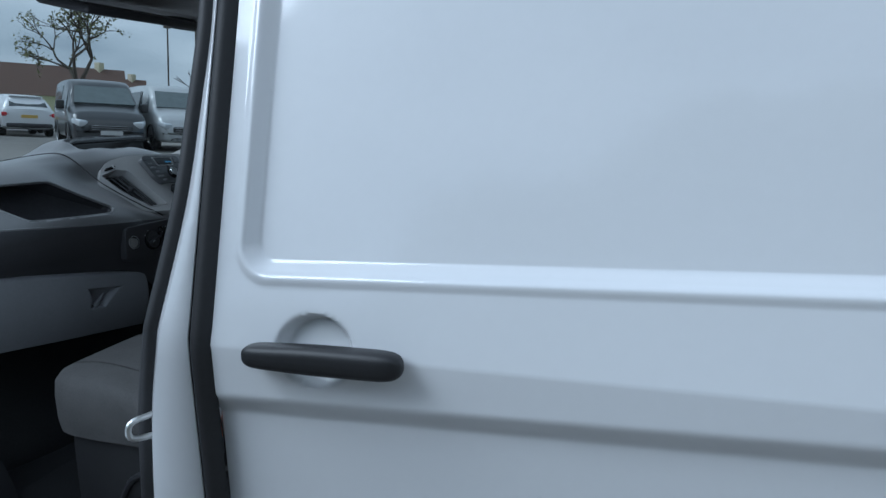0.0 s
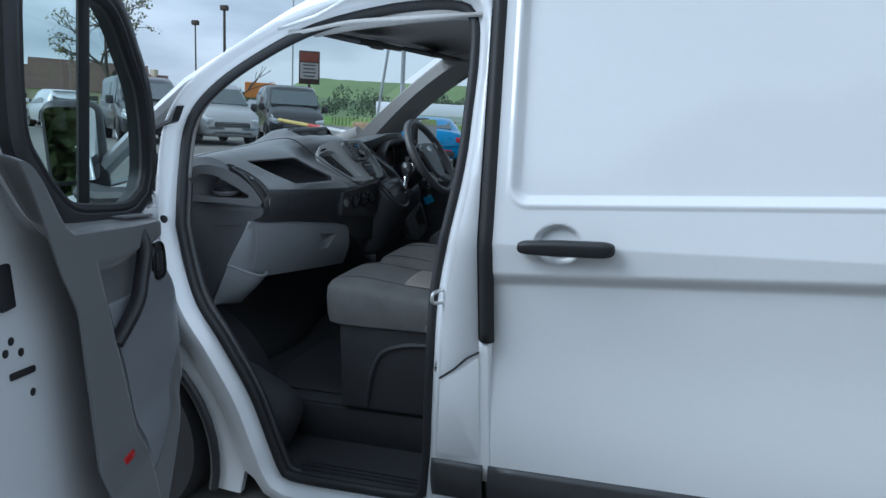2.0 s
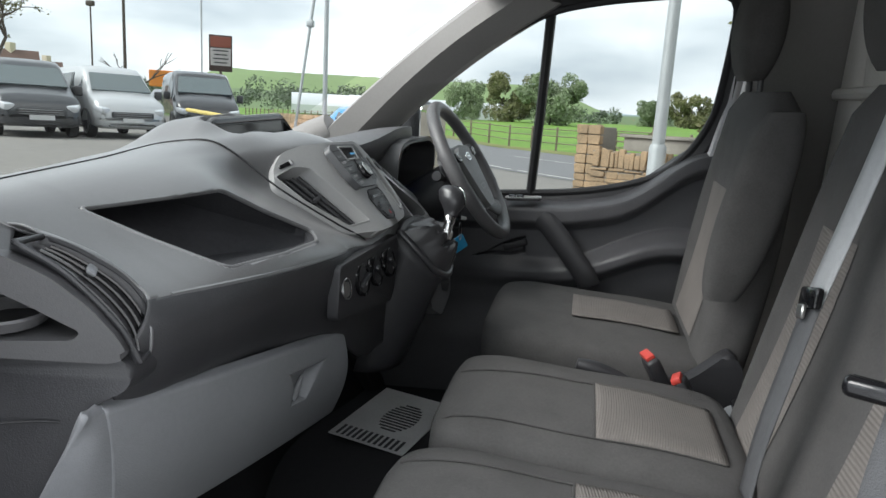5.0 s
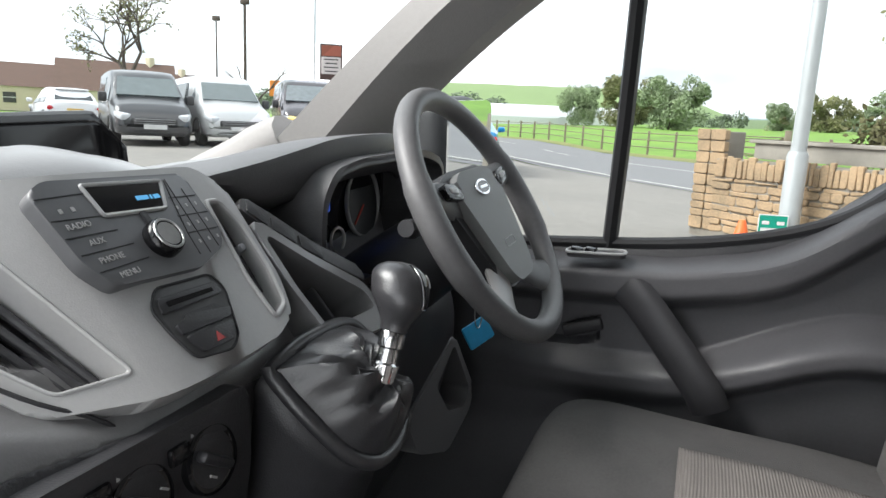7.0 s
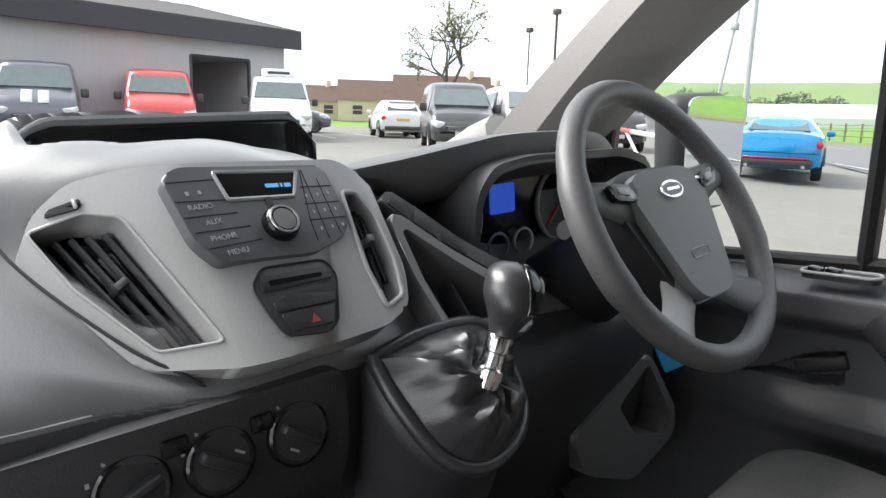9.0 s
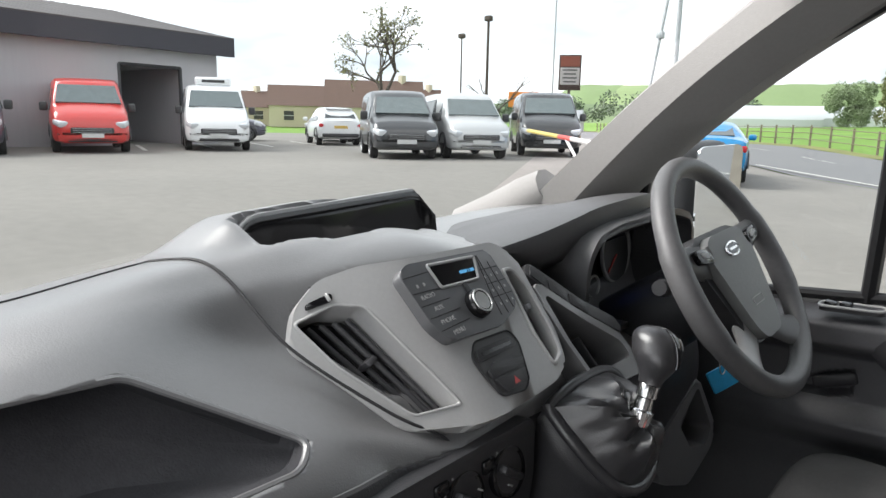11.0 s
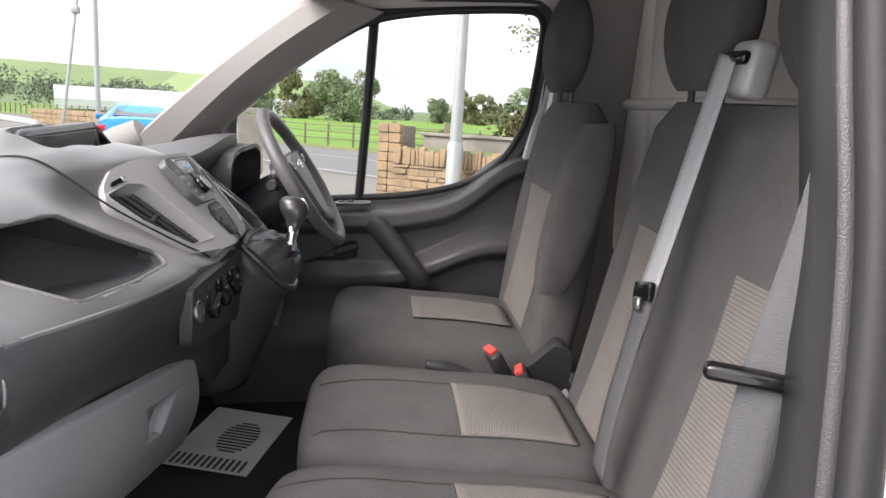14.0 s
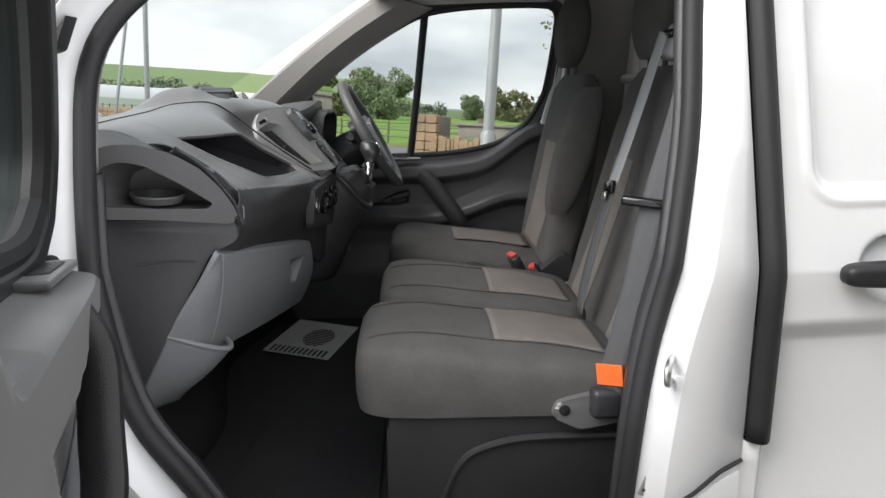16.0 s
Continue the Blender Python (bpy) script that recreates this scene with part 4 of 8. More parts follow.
def bowl(i, k):
    a, b = PR[i]
    s, d = [(1.04, -0.006), (1.0, 0.0), (0.985, -0.004), (0.97, -0.014), (0.94, -0.75), (0.90, -1.0), (0.5, -1.0), (0.0, -1.0)][k]
    y, z = PCY + (a - PCY) * s, PCZ + (b - PCZ) * s
    if k > 3:
        d *= 0.014 + 0.105 * sm(0.75, 0.58, y)
    return (face_x(y, z) + d, y, z - (0.010 if k > 3 else 0))


# the pocket's inside is coloured darker than the dash face around it
part("pocket", grid(bowl, range(len(PR)), range(8), close_u=True), mat("dark_pocket_plastic", (0.045, 0.045, 0.049), 0.6, var=0.2, grain=0.3, spec=0.2), dash, "open dash pocket")
part("pocket_lip", tube([Vector((face_x(a, b) - 0.001, a, b)) for a, b in PR], 0.004, 8, closed=True), DASH, dash)
tray_top = lambda y: 1.325 + 0.046 * sm(0.785, 0.880, y) * sm(1.202, 1.168, y)
tray_x = lambda y: -0.736 + 0.035 * sm(0.86, 0.79, y) + 0.020 * sm(1.17, 1.20, y)
part("tray_wall", grid(lambda y, v: (tray_x(y) + 0.004 * v, y, 1.27 + (tray_top(y) - 1.27) * v), lin(0.79, 1.20, 44), lin(0, 1, 8)), DASH, dash, "raised tray wall", thick=0.010)
part("tray_lining", grid(lambda y, v: (tray_x(y) + 0.014 - 0.003 * v, y, 1.27 + (tray_top(y) - 1.274) * v), lin(0.795, 1.195, 44), lin(0, 1, 8)), GLOSSBLACK, dash, "black tray lining", thick=0.003)
part("tray_mat", rbox((-0.693, 1.015, 1.282), (0.07, 0.30, 0.012), 0.004), GLOSSBLACK, dash, "black tray mat")
part("dash_seam", tube([Vector(dash_pt(int(NU * 0.47), y)) + Vector((0.002, 0, 0.003)) for y in lin(0.30, 0.745, 24)], 0.0011, 6), RUBBER, dash)
part("dash_seam", tube(curve([Vector(dash_pt(int(NU * t), y)) + Vector((0.002, 0, 0.003)) for t, y in ((0.47, 0.745), (0.51, 0.757), (0.55, 0.765), (0.59, 0.773))] + [(-0.560, 0.785, 1.250), (-0.475, 0.840, 1.178), (-0.440, 0.880, 1.145), (-0.430, 0.905, 1.115)], 40), 0.0018, 6), RUBBER, dash)

# centre panel on its slanting plane
CN = Vector((0.801, 0.052, 0.596))
C0 = Vector((-0.483, 0.992, 1.249))


def cp(y, z, off=0.0):
    return Vector((C0.x - (CN.y * (y - C0.y) + CN.z * (z - C0.z)) / CN.x, y, z)) + CN * off


CENTRE = rounded([(0.760, 1.255), (0.785, 1.290), (0.822, 1.312), (0.872, 1.318), (1.098, 1.306), (1.128, 1.282), (1.118, 1.190), (1.100, 1.158), (1.062, 1.148), (1.0, 1.148), (0.905, 1.149), (0.828, 1.160)], 0.012)
panel = part("centre_panel", prism(CENTRE, cp, -0.03, 0.010, 0.004, 3), SATIN, dash, "silver-grey centre panel")
VENT_L = [(0.776, 1.276), (0.826, 1.286), (0.857, 1.278), (0.901, 1.170), (0.846, 1.171), (0.798, 1.228)]
VENT_R = [(1.084, 1.272), (1.104, 1.270), (1.114, 1.246), (1.110, 1.200), (1.098, 1.168), (1.072, 1.162), (1.070, 1.20)]
for vent, slant in ((VENT_L, 1), (VENT_R, 0)):
    c = [sum(p[k] for p in vent) / len(vent) for k in (0, 1)]
    cut(panel, prism(rounded(vent, 0.006), cp, -0.05, 0.03))
    ring = []
    vr = rounded(vent, 0.006)
    part("vent_frame", tube([cp(a, b, 0.010) for a, b in vr], 0.0018 if slant else 0.0030, 8, closed=True), SATIN, panel, "satin vent rim")
    vb = part("air_vent", prism([(c[0] + (a - c[0]) * 1.04, c[1] + (b - c[1]) * 1.04) for a, b in vr], cp, -0.05, -0.044), GLOSSBLACK, panel, "black slatted air vent")
    if slant:
        for k in range(5):
            t = (k + 0.6) / 5.2
            a0, a1 = Vector((0.780, 1.276)).lerp(Vector((0.857, 1.276)), t), Vector((0.838, 1.178)).lerp(Vector((0.900, 1.172)), t)
            part("slat", tube([cp(*a0, -0.014), cp(*a1, -0.014)], 0.0034, 8), DARK, vb)
        part("vent_tab", rbox(cp(0.842, 1.230, -0.008), (0.016, 0.008, 0.018), 0.003, 2, axis_to(CN) @ turn(0, 0, 30)), DARK, vb)
    else:
        for k in range(4):
            t = (k + 0.5) / 4
            a0, a1 = Vector((1.086, 1.262)).lerp(Vector((1.116, 1.258)), t), Vector((1.068, 1.172)).lerp(Vector((1.108, 1.190)), t)
            part("slat", tube([cp(*a0, -0.010), cp(*a1, -0.010)], 0.0026, 8), DARK, vb)
        part("vent_tab", rbox(cp(1.097, 1.226, -0.002), (0.009, 0.009, 0.022), 0.003, 2, axis_to(CN)), MIDGREY, vb)
vs = part("vent_shutter", prism(rounded([(0.795, 1.2855), (0.797, 1.291), (0.829, 1.297), (0.826, 1.289)], 0.003), cp, 0.008, 0.013, 0.001), GLOSSBLACK, panel, "black vent slider")
part("slider_tab", rbox(cp(0.822, 1.2925, 0.014), (0.003, 0.010, 0.004), 0.001, 1, axis_to(CN)), SATIN, vs)
RADIO = rounded([(0.897, 1.302), (0.916, 1.309), (1.072, 1.299), (1.0745, 1.247), (1.062, 1.231), (1.018, 1.2205), (0.921, 1.228), (0.905, 1.248)], 0.008)
radio = thing("car_radio", "black car radio with small display and round knob", "car radio", tuple(cp(0.99, 1.23)))
fascia = part("radio_fascia", prism(RADIO, cp, 0.0, 0.0145, 0.003, 3), mat("dark_radio_plastic", (0.105, 0.107, 0.112), 0.38, var=0.08), radio, "dark grey radio fascia")
DISP = [(0.947, 1.3015), (1.037, 1.2955), (1.022, 1.2725), (0.951, 1.2765)]
part("display", prism(rounded(DISP, 0.002), cp, 0.010, 0.0150), GLOSSBLACK, radio, "black display")
part("display_bezel", tube([cp(a, b, 0.0148) for a, b in rounded(DISP, 0.003)], 0.0022, 6, closed=True), SATIN, radio)
DIG = glow("display_blue", (0.10, 0.42, 0.75), 0.35)
for k in range(4):
    part("display_bar", rbox(cp(0.999 + 0.007 * k, 1.2845 - 0.0004 * k, 0.0153), (0.0075 if k != 2 else 0.002, 0.0042, 0.0008), 0.0, 1, axis_to(CN)), DIG, radio)
part("clip_slot", rbox(cp(0.992, 1.2685, 0.0150), (0.008, 0.018, 0.003), 0.001, 1, axis_to(CN)), DARK, radio)
KM = axis_to(CN, cp(0.992, 1.249, 0.0145))
part("tuning_knob", lathe([(0.0182, 0), (0.0182, 0.006), (0.0168, 0.0105), (0.0150, 0.012), (0.0118, 0.012), (0.0112, 0.0106), (0.0, 0.0106)], 36, KM), GLOSSBLACK, radio, "black knob with a bright ring")
part("knob_ring", lathe([(0.0155, 0.0118), (0.0150, 0.0128), (0.0132, 0.0128), (0.0128, 0.0118)], 36, KM), STEEL, radio)


def word(text, y, z, size, parent, material, off=0.0152, lean=0.0):
    cu = bpy.data.curves.new("word", "FONT")
    cu.body, cu.size, cu.align_x, cu.align_y, cu.extrude = text, size, "CENTER", "CENTER", 0.0002
    tmp = bpy.data.objects.new("word", cu)
    me = bpy.data.meshes.new_from_object(tmp)
    bpy.data.objects.remove(tmp)
    ex = (cp(y + 0.01, z) - cp(y, z)).normalized()
    ey = CN.cross(ex)
    m = Matrix((( *ex, 0), (*ey, 0), (*CN, 0), (0, 0, 0, 1))).transposed()
    m.translation = cp(y, z, off) - ORG[parent.name]
    me.transform(m @ turn(0, 0, lean))
    me.materials.append(material)
    ob = new("word", me)
    ob.parent = parent
    return ob


PRINT = mat("dull_white_print", (0.42, 0.42, 0.42), 0.6)
for txt, y, z in (("RADIO", 0.9225, 1.2735), ("AUX", 0.9290, 1.2600), ("PHONE", 0.9325, 1.2465), ("MENU", 0.9400, 1.2335)):
    word(txt, y, z, 0.0078, radio, PRINT)
for k in range(2):
    part("print_bar", rbox(cp(0.915 + 0.012 * k, 1.2855, 0.015), (0.003, 0.004, 0.0008), 0.0, 1, axis_to(CN)), PRINT, radio)
for (a, b), (c, d) in (((0.900, 1.2965), (0.950, 1.2955)), ((0.902, 1.2800), (0.950, 1.2770)), ((0.904, 1.2665), (0.955, 1.2650)), ((0.908, 1.2535), (0.962, 1.2525)), ((0.914, 1.2395), (0.968, 1.2400)),
                       ((1.034, 1.2800), (1.070, 1.2780)), ((1.030, 1.2640), (1.072, 1.2620)), ((1.028, 1.2490), (1.072, 1.2470)), ((1.044, 1.2960), (1.040, 1.2290)), ((1.058, 1.2860), (1.056, 1.2320)), ((1.042, 1.2955), (1.028, 1.2490)), ((1.028, 1.2490), (1.026, 1.2300))):
    part("key_gap", tube([cp(a, b, 0.0146), cp(c, d, 0.0146)], 0.0006, 5), RUBBER, radio)
for k in range(9):
    part("print_bar", rbox(cp(1.036 + 0.0135 * (k % 3), 1.271 - 0.0155 * (k // 3), 0.0150), (0.0022, 0.0035, 0.0006), 0.0, 1, axis_to(CN)), PRINT, radio)
OCT = rounded([(0.957, 1.218), (1.024, 1.2145), (1.031, 1.200), (1.010, 1.163), (0.995, 1.157), (0.953, 1.163), (0.945, 1.183), (0.941, 1.205)], 0.007)
sp = part("switch_panel", prism(OCT, cp, 0.004, 0.0115, 0.0012), mat("grey_switch_plastic", (0.06, 0.06, 0.062), 0.45), panel, "dark grey switch panel")
part("panel_rim", tube([cp(a, b, 0.0115) for a, b in OCT], 0.0012, 6, closed=True), RUBBER, sp)
part("slot_surround", prism(rounded([(0.951, 1.2105), (1.022, 1.2075), (1.024, 1.198), (0.947, 1.199)], 0.004), cp, 0.010, 0.0135, 0.0012), DARK, sp)
part("slot", prism(rounded([(0.957, 1.2062), (1.013, 1.2040), (1.013, 1.2008), (0.957, 1.2022)], 0.001), cp, 0.012, 0.0140), GLOSSBLACK, sp)
part("button", prism(rounded([(0.952, 1.1885), (0.962, 1.190), (0.968, 1.1935), (1.004, 1.192), (1.010, 1.187), (1.020, 1.186), (1.014, 1.179), (0.953, 1.181)], 0.002), cp, 0.010, 0.0145, 0.001), DARK, sp)
hz = part("hazard_button", prism(rounded([(0.955, 1.179), (1.013, 1.1768), (1.004, 1.163), (0.962, 1.1645)], 0.003), cp, 0.010, 0.0145, 0.001), DARK, sp)
part("hazard_triangle", prism([(0.981, 1.1665), (0.991, 1.1662), (0.9862, 1.1735)], cp, 0.0143, 0.0150), mat("dull_red_print", (0.38, 0.05, 0.05), 0.5), hz)


def wrap_left(ob):
    """Bends a piece of the flat centre panel back towards the dash's left side."""
    o = ORG.get(ob.name, Vector())
    bm = bmesh.new()
    bm.from_mesh(ob.data)
    for k in range(9):
        bmesh.ops.bisect_plane(bm, geom=bm.verts[:] + bm.edges[:] + bm.faces[:], plane_co=(0, 0.79 + 0.02 * k - o.y, 0), plane_no=(0, 1, 0), dist=1e-5)
    for v in bm.verts:
        q = 0.93 - (v.co.y + o.y)
        k = 0.308 * (q + math.sqrt(q * q + 0.0006))
        if q > -0.08:
            v.co += Vector((-1, 0.29, -0.155)) * k
    bm.to_mesh(ob.data)
    bm.free()


for ob in [panel] + list(panel.children_recursive):
    wrap_left(ob)

# pocket to the right of the centre vents, switches along the cluster's edge
rp = part("side_pocket", prism(rounded([(1.136, 1.244), (1.150, 1.246), (1.200, 1.200), (1.268, 1.150), (1.276, 1.112), (1.260, 1.100), (1.140, 1.112), (1.130, 1.18)], 0.010), cp, -0.09, 0.006, 0.004, 3), DASH, dash, "dash pocket")
cut(rp, prism(rounded([(1.144, 1.226), (1.152, 1.228), (1.202, 1.184), (1.258, 1.142), (1.258, 1.122), (1.146, 1.130), (1.140, 1.175)], 0.008), cp, -0.07, 0.03))
flat_faces(rp)
part("pocket_mat", rbox(cp(1.20, 1.138, -0.030), (0.006, 0.085, 0.03), 0.003, 2, axis_to(CN)), DARK, rp)
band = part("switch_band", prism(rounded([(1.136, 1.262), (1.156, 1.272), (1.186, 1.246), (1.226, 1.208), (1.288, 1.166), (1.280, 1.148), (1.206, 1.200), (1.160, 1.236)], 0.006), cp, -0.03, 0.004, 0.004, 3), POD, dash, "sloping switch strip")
for (a, b), (c, d) in (((1.150, 1.262), (1.168, 1.242)), ((1.172, 1.239), (1.196, 1.218)), ((1.200, 1.214), (1.226, 1.194))):
    n_ = Vector((d - b, a - c)).normalized() * -0.008
    part("dash_switch", prism(rounded([(a - n_.x, b - n_.y), (c - n_.x, d - n_.y), (c + n_.x, d + n_.y), (a + n_.x, b + n_.y)], 0.003), cp, 0.003, 0.0065, 0.001), DARK, band)

# heater panel
HX = lambda z, y: -0.430 - 0.10 * (1.124 - z) + 0.020 * (y - 0.715) / 0.29
heat = part("heater_panel", prism(rounded([(0.715, 1.128), (1.008, 1.128), (1.012, 1.05), (1.0, 0.985), (0.715, 1.03)], 0.015), lambda a, b, d: (HX(b, a) + d + 0.006, a, b), -0.02, 0.0, 0.003), DARK, dash, "black heater panel")
for k, (y, z) in enumerate(((0.815, 1.078), (0.885, 1.078), (0.957, 1.078))):
    kn = part("heater_knob", lathe([(0.029, 0.0), (0.029, 0.004), (0.0265, 0.0065), (0.0245, 0.007), (0.0, 0.0075)], 32, axis_to((1, 0, 0.12), (HX(z, y) + 0.004, y, z))), DARK, heat, "black heater knob")
    part("knob_ring", lathe([(0.0305, 0.0), (0.0305, 0.007), (0.0285, 0.009), (0.0280, 0.007)], 32, axis_to((1, 0, 0.12), (HX(z, y) + 0.004, y, z))), GLOSSBLACK, kn)
    part("knob_grip", rbox((HX(z, y) + 0.014, y, z), (0.012, 0.046, 0.010), 0.004, 2, turn((20, -35, -35)[k], 6, 0)), DARK, kn)
    part("knob_mark", rbox((HX(z, y) + 0.0205, y + (-0.010, 0.012, -0.012)[k], z + (-0.003, 0.008, -0.008)[k]), (0.001, 0.010, 0.002), 0.0, 1, turn((20, -35, -35)[k], 6, 0)), PRINT, kn)
    for j in range(5):
        a = radians(150 - 30 * j)
        part("print_bar", rbox((HX(z, y) + 0.0075, y - 0.035 * math.cos(a), z + 0.035 * math.sin(a)), (0.0008, 0.003, 0.004), 0.0), PRINT, kn)
for y, z in ((0.849, 1.104), (0.923, 1.100)):
    part("heater_button", rbox((HX(z, y) + 0.008, y, z), (0.006, 0.022, 0.016), 0.003), GLOSSBLACK, heat)
sk = part("power_socket", lathe([(0.019, 0.0), (0.0185, 0.004), (0.0165, 0.006), (0.0150, 0.004), (0.0, 0.003)], 28, axis_to((1, 0, 0.12), (HX(1.07, 0.742) + 0.006, 0.742, 1.082))), DARK, heat, "black power socket cover")
part("socket_ring", lathe([(0.0192, 0.002), (0.0192, 0.0055), (0.0178, 0.0062), (0.0176, 0.004)], 28, axis_to((1, 0, 0.12), (HX(1.07, 0.742) + 0.006, 0.742, 1.082))), STEEL, sk)

# left end: cup pod with corner vent
POD_RIM = [(-0.735, 1.158), (-0.735, 1.225), (-0.718, 1.262), (-0.680, 1.280), (-0.640, 1.280), (-0.590, 1.264), (-0.550, 1.236), (-0.520, 1.198), (-0.502, 1.162), (-0.496, 1.138), (-0.515, 1.132), (-0.62, 1.148)]


def pod_pt(a, b, d):
    """The pod's outer face: y from x and z, d into the dash."""
    k = 1 - 0.32 * sm(0.008, 0.09, d)
    a, b = -0.640 + (a + 0.640) * k, 1.165 + (b - 1.165) * k
    return (a, 0.176 + 0.363 * (a + 0.713) - 0.167 * (b - 1.177) + d, b)


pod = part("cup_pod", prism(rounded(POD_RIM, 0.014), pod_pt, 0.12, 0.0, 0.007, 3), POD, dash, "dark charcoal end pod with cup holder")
cut(pod, prism(rounded([(-0.706, 1.178), (-0.714, 1.222), (-0.698, 1.252), (-0.668, 1.262), (-0.630, 1.252), (-0.575, 1.214), (-0.524, 1.172), (-0.535, 1.162), (-0.62, 1.168)], 0.014), pod_pt, 0.095, -0.04))
flat_faces(pod)
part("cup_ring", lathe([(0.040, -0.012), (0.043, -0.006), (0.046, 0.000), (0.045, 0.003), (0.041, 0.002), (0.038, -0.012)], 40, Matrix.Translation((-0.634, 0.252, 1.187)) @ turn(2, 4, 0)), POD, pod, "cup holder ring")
POD_TOP = [(-0.746, 1.228), (-0.720, 1.258), (-0.680, 1.278), (-0.640, 1.278), (-0.590, 1.262), (-0.550, 1.234), (-0.52, 1.196)]


def shoulder(i, v):
    """From the dash top's left edge down to the pod's upper rim."""
    e = Vector(dash_pt(int(i), y_start(int(i))))
    x = -0.744 + 0.160 * sm(0.30, 0.66, i / (NU - 1))
    k = max(n for n in range(len(POD_TOP) - 1) if POD_TOP[n][0] <= x)
    (a, b), (c, d) = POD_TOP[k], POD_TOP[k + 1]
    q = Vector(pod_pt(x, b + (d - b) * (x - a) / (c - a) - 0.009, 0.003))
    return e.lerp(q, v)


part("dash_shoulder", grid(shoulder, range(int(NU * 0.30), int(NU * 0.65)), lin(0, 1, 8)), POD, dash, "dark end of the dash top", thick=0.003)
VENT_OUT = curve([(-0.586, 0.228, 1.270), (-0.551, 0.243, 1.240), (-0.524, 0.258, 1.201), (-0.504, 0.268, 1.166), (-0.494, 0.276, 1.130)], 25)
VENT_IN = curve([(-0.612, 0.288, 1.264), (-0.582, 0.310, 1.243), (-0.540, 0.333, 1.203), (-0.512, 0.334, 1.158), (-0.500, 0.300, 1.126)], 25)


def vent_at(u, w, off=0.0):
    """A point of the corner vent: u down its length, w from the pod's edge to the dash, off out of its face."""
    k = min(int(u * 24), 23)
    a, b = (c[k].lerp(c[k + 1], u * 24 - k) for c in (VENT_OUT, VENT_IN))
    return a.lerp(b, w) + Vector((0.80, -0.20, 0.56)) * off


cv = part("corner_vent", grid(lambda u, w: vent_at(u, w, -0.026 * math.sin(math.pi * w) ** 0.6), lin(0, 1, 25), lin(0, 1, 13)), DARK, dash, "black corner air vent", thick=0.004)
for k in range(4):
    part("slat", tube([vent_at(u, 0.20 + 0.20 * k, -0.008) for u in lin(0.10, 0.93, 16)], 0.0024, 6), GLOSSBLACK, cv)
part("vent_tab", rbox(vent_at(0.36, 0.55, 0.000), (0.012, 0.030, 0.006), 0.003, 2, turn(0, 40, 35)), MIDGREY, cv)
part("vent_rim", tube([vent_at(u, 0.0, -0.001) for u in lin(0, 1, 25)] + [vent_at(u, 1.0, -0.001) for u in lin(0.98, 0.02, 25)], 0.0034, 8, closed=True), DARK, cv)


def surround(u, v):
    """From the corner vent's inner edge to the dash moulding's left edge."""
    e = Vector(dash_pt(int(NU * (0.63 + 0.22 * u)), y_start(int(NU * (0.63 + 0.22 * u)))))
    return vent_at(u, 1.0, 0.001).lerp(e + Vector((0, 0.006, 0)), v) + Vector((0.004, -0.001, 0.004)) * math.sin(math.pi * v)


part("vent_surround", grid(surround, lin(0, 1, 30), lin(0, 1, 8)), DASH, dash, "charcoal vent surround", thick=0.003)
cover_pt = lambda a, b, d: (a, max(0.178, 0.190 + 0.363 * (a + 0.713)) + d, b)
ec = part("end_cover", prism(rounded([(-0.80, 1.152), (-0.515, 1.142), (-0.498, 1.120), (-0.506, 1.098), (-0.548, 1.080), (-0.600, 0.985), (-0.715, 0.765), (-0.80, 0.74)], 0.014), cover_pt, 0.10, 0.0, 0.006, 3), DARK, dash, "black dash end cover")
part("cover_seam", tube(curve([cover_pt(-0.665, 1.068, -0.0005), cover_pt(-0.64, 1.070, -0.0005), cover_pt(-0.60, 1.070, -0.0005), cover_pt(-0.575, 1.067, -0.0005)], 16), 0.0012, 6), RUBBER, ec)


# glove box with its flared side brace
def glove(u, v):
    top = Vector((-0.532, 0.256, 1.082)).lerp(Vector((-0.462, 0.826, 0.980)), u) + Vector((0.010, 0, 0.0)) * math.sin(math.pi * u)
    bot = Vector((-0.585, 0.290, 0.872)).lerp(Vector((-0.490, 0.826, 0.812)), u) + Vector((0.008, 0, 0.0)) * math.sin(math.pi * u)
    p = top.lerp(bot, v)
    p.x += 0.020 * math.sin(math.pi * v) * (0.5 + 0.5 * u) - 0.018 * sm(0.965, 1.0, u) - 0.014 * sm(0.05, 0.0, v)
    # slanted finger recess
    a, b = (u - 0.665) / 0.062, (v - 0.40) / 0.17
    p.x -= 0.022 * sm(1.0, 0.82, max(abs(b), abs(a - 0.30 + 0.42 * b) * (1.0 + 0.45 * b)))
    return p


gb = part("glove_box", grid(glove, lin(0, 1, 170), lin(0, 1, 120)), MIDGREY, dash, "mid-grey glove box lid", thick=0.008)
part("glove_catch", tube(curve([Vector(glove(u, v)) + Vector((0.012, 0, 0)) for u, v in ((0.650, 0.545), (0.668, 0.50), (0.690, 0.42), (0.712, 0.33))], 12), [0.0075] * 4 + [0.007, 0.006, 0.0055, 0.005, 0.004, 0.003, 0.0025, 0.002], 8), MIDGREY, gb, "mid-grey glove box catch")


def brace_edge(v):
    """The brace's outer edge, running down along the end cover."""
    return Vector((-0.530, 0.226, 1.086)).lerp(Vector((-0.712, 0.222, 0.778)), v) + Vector((-0.010, 0, 0.0)) * math.sin(math.pi * v)


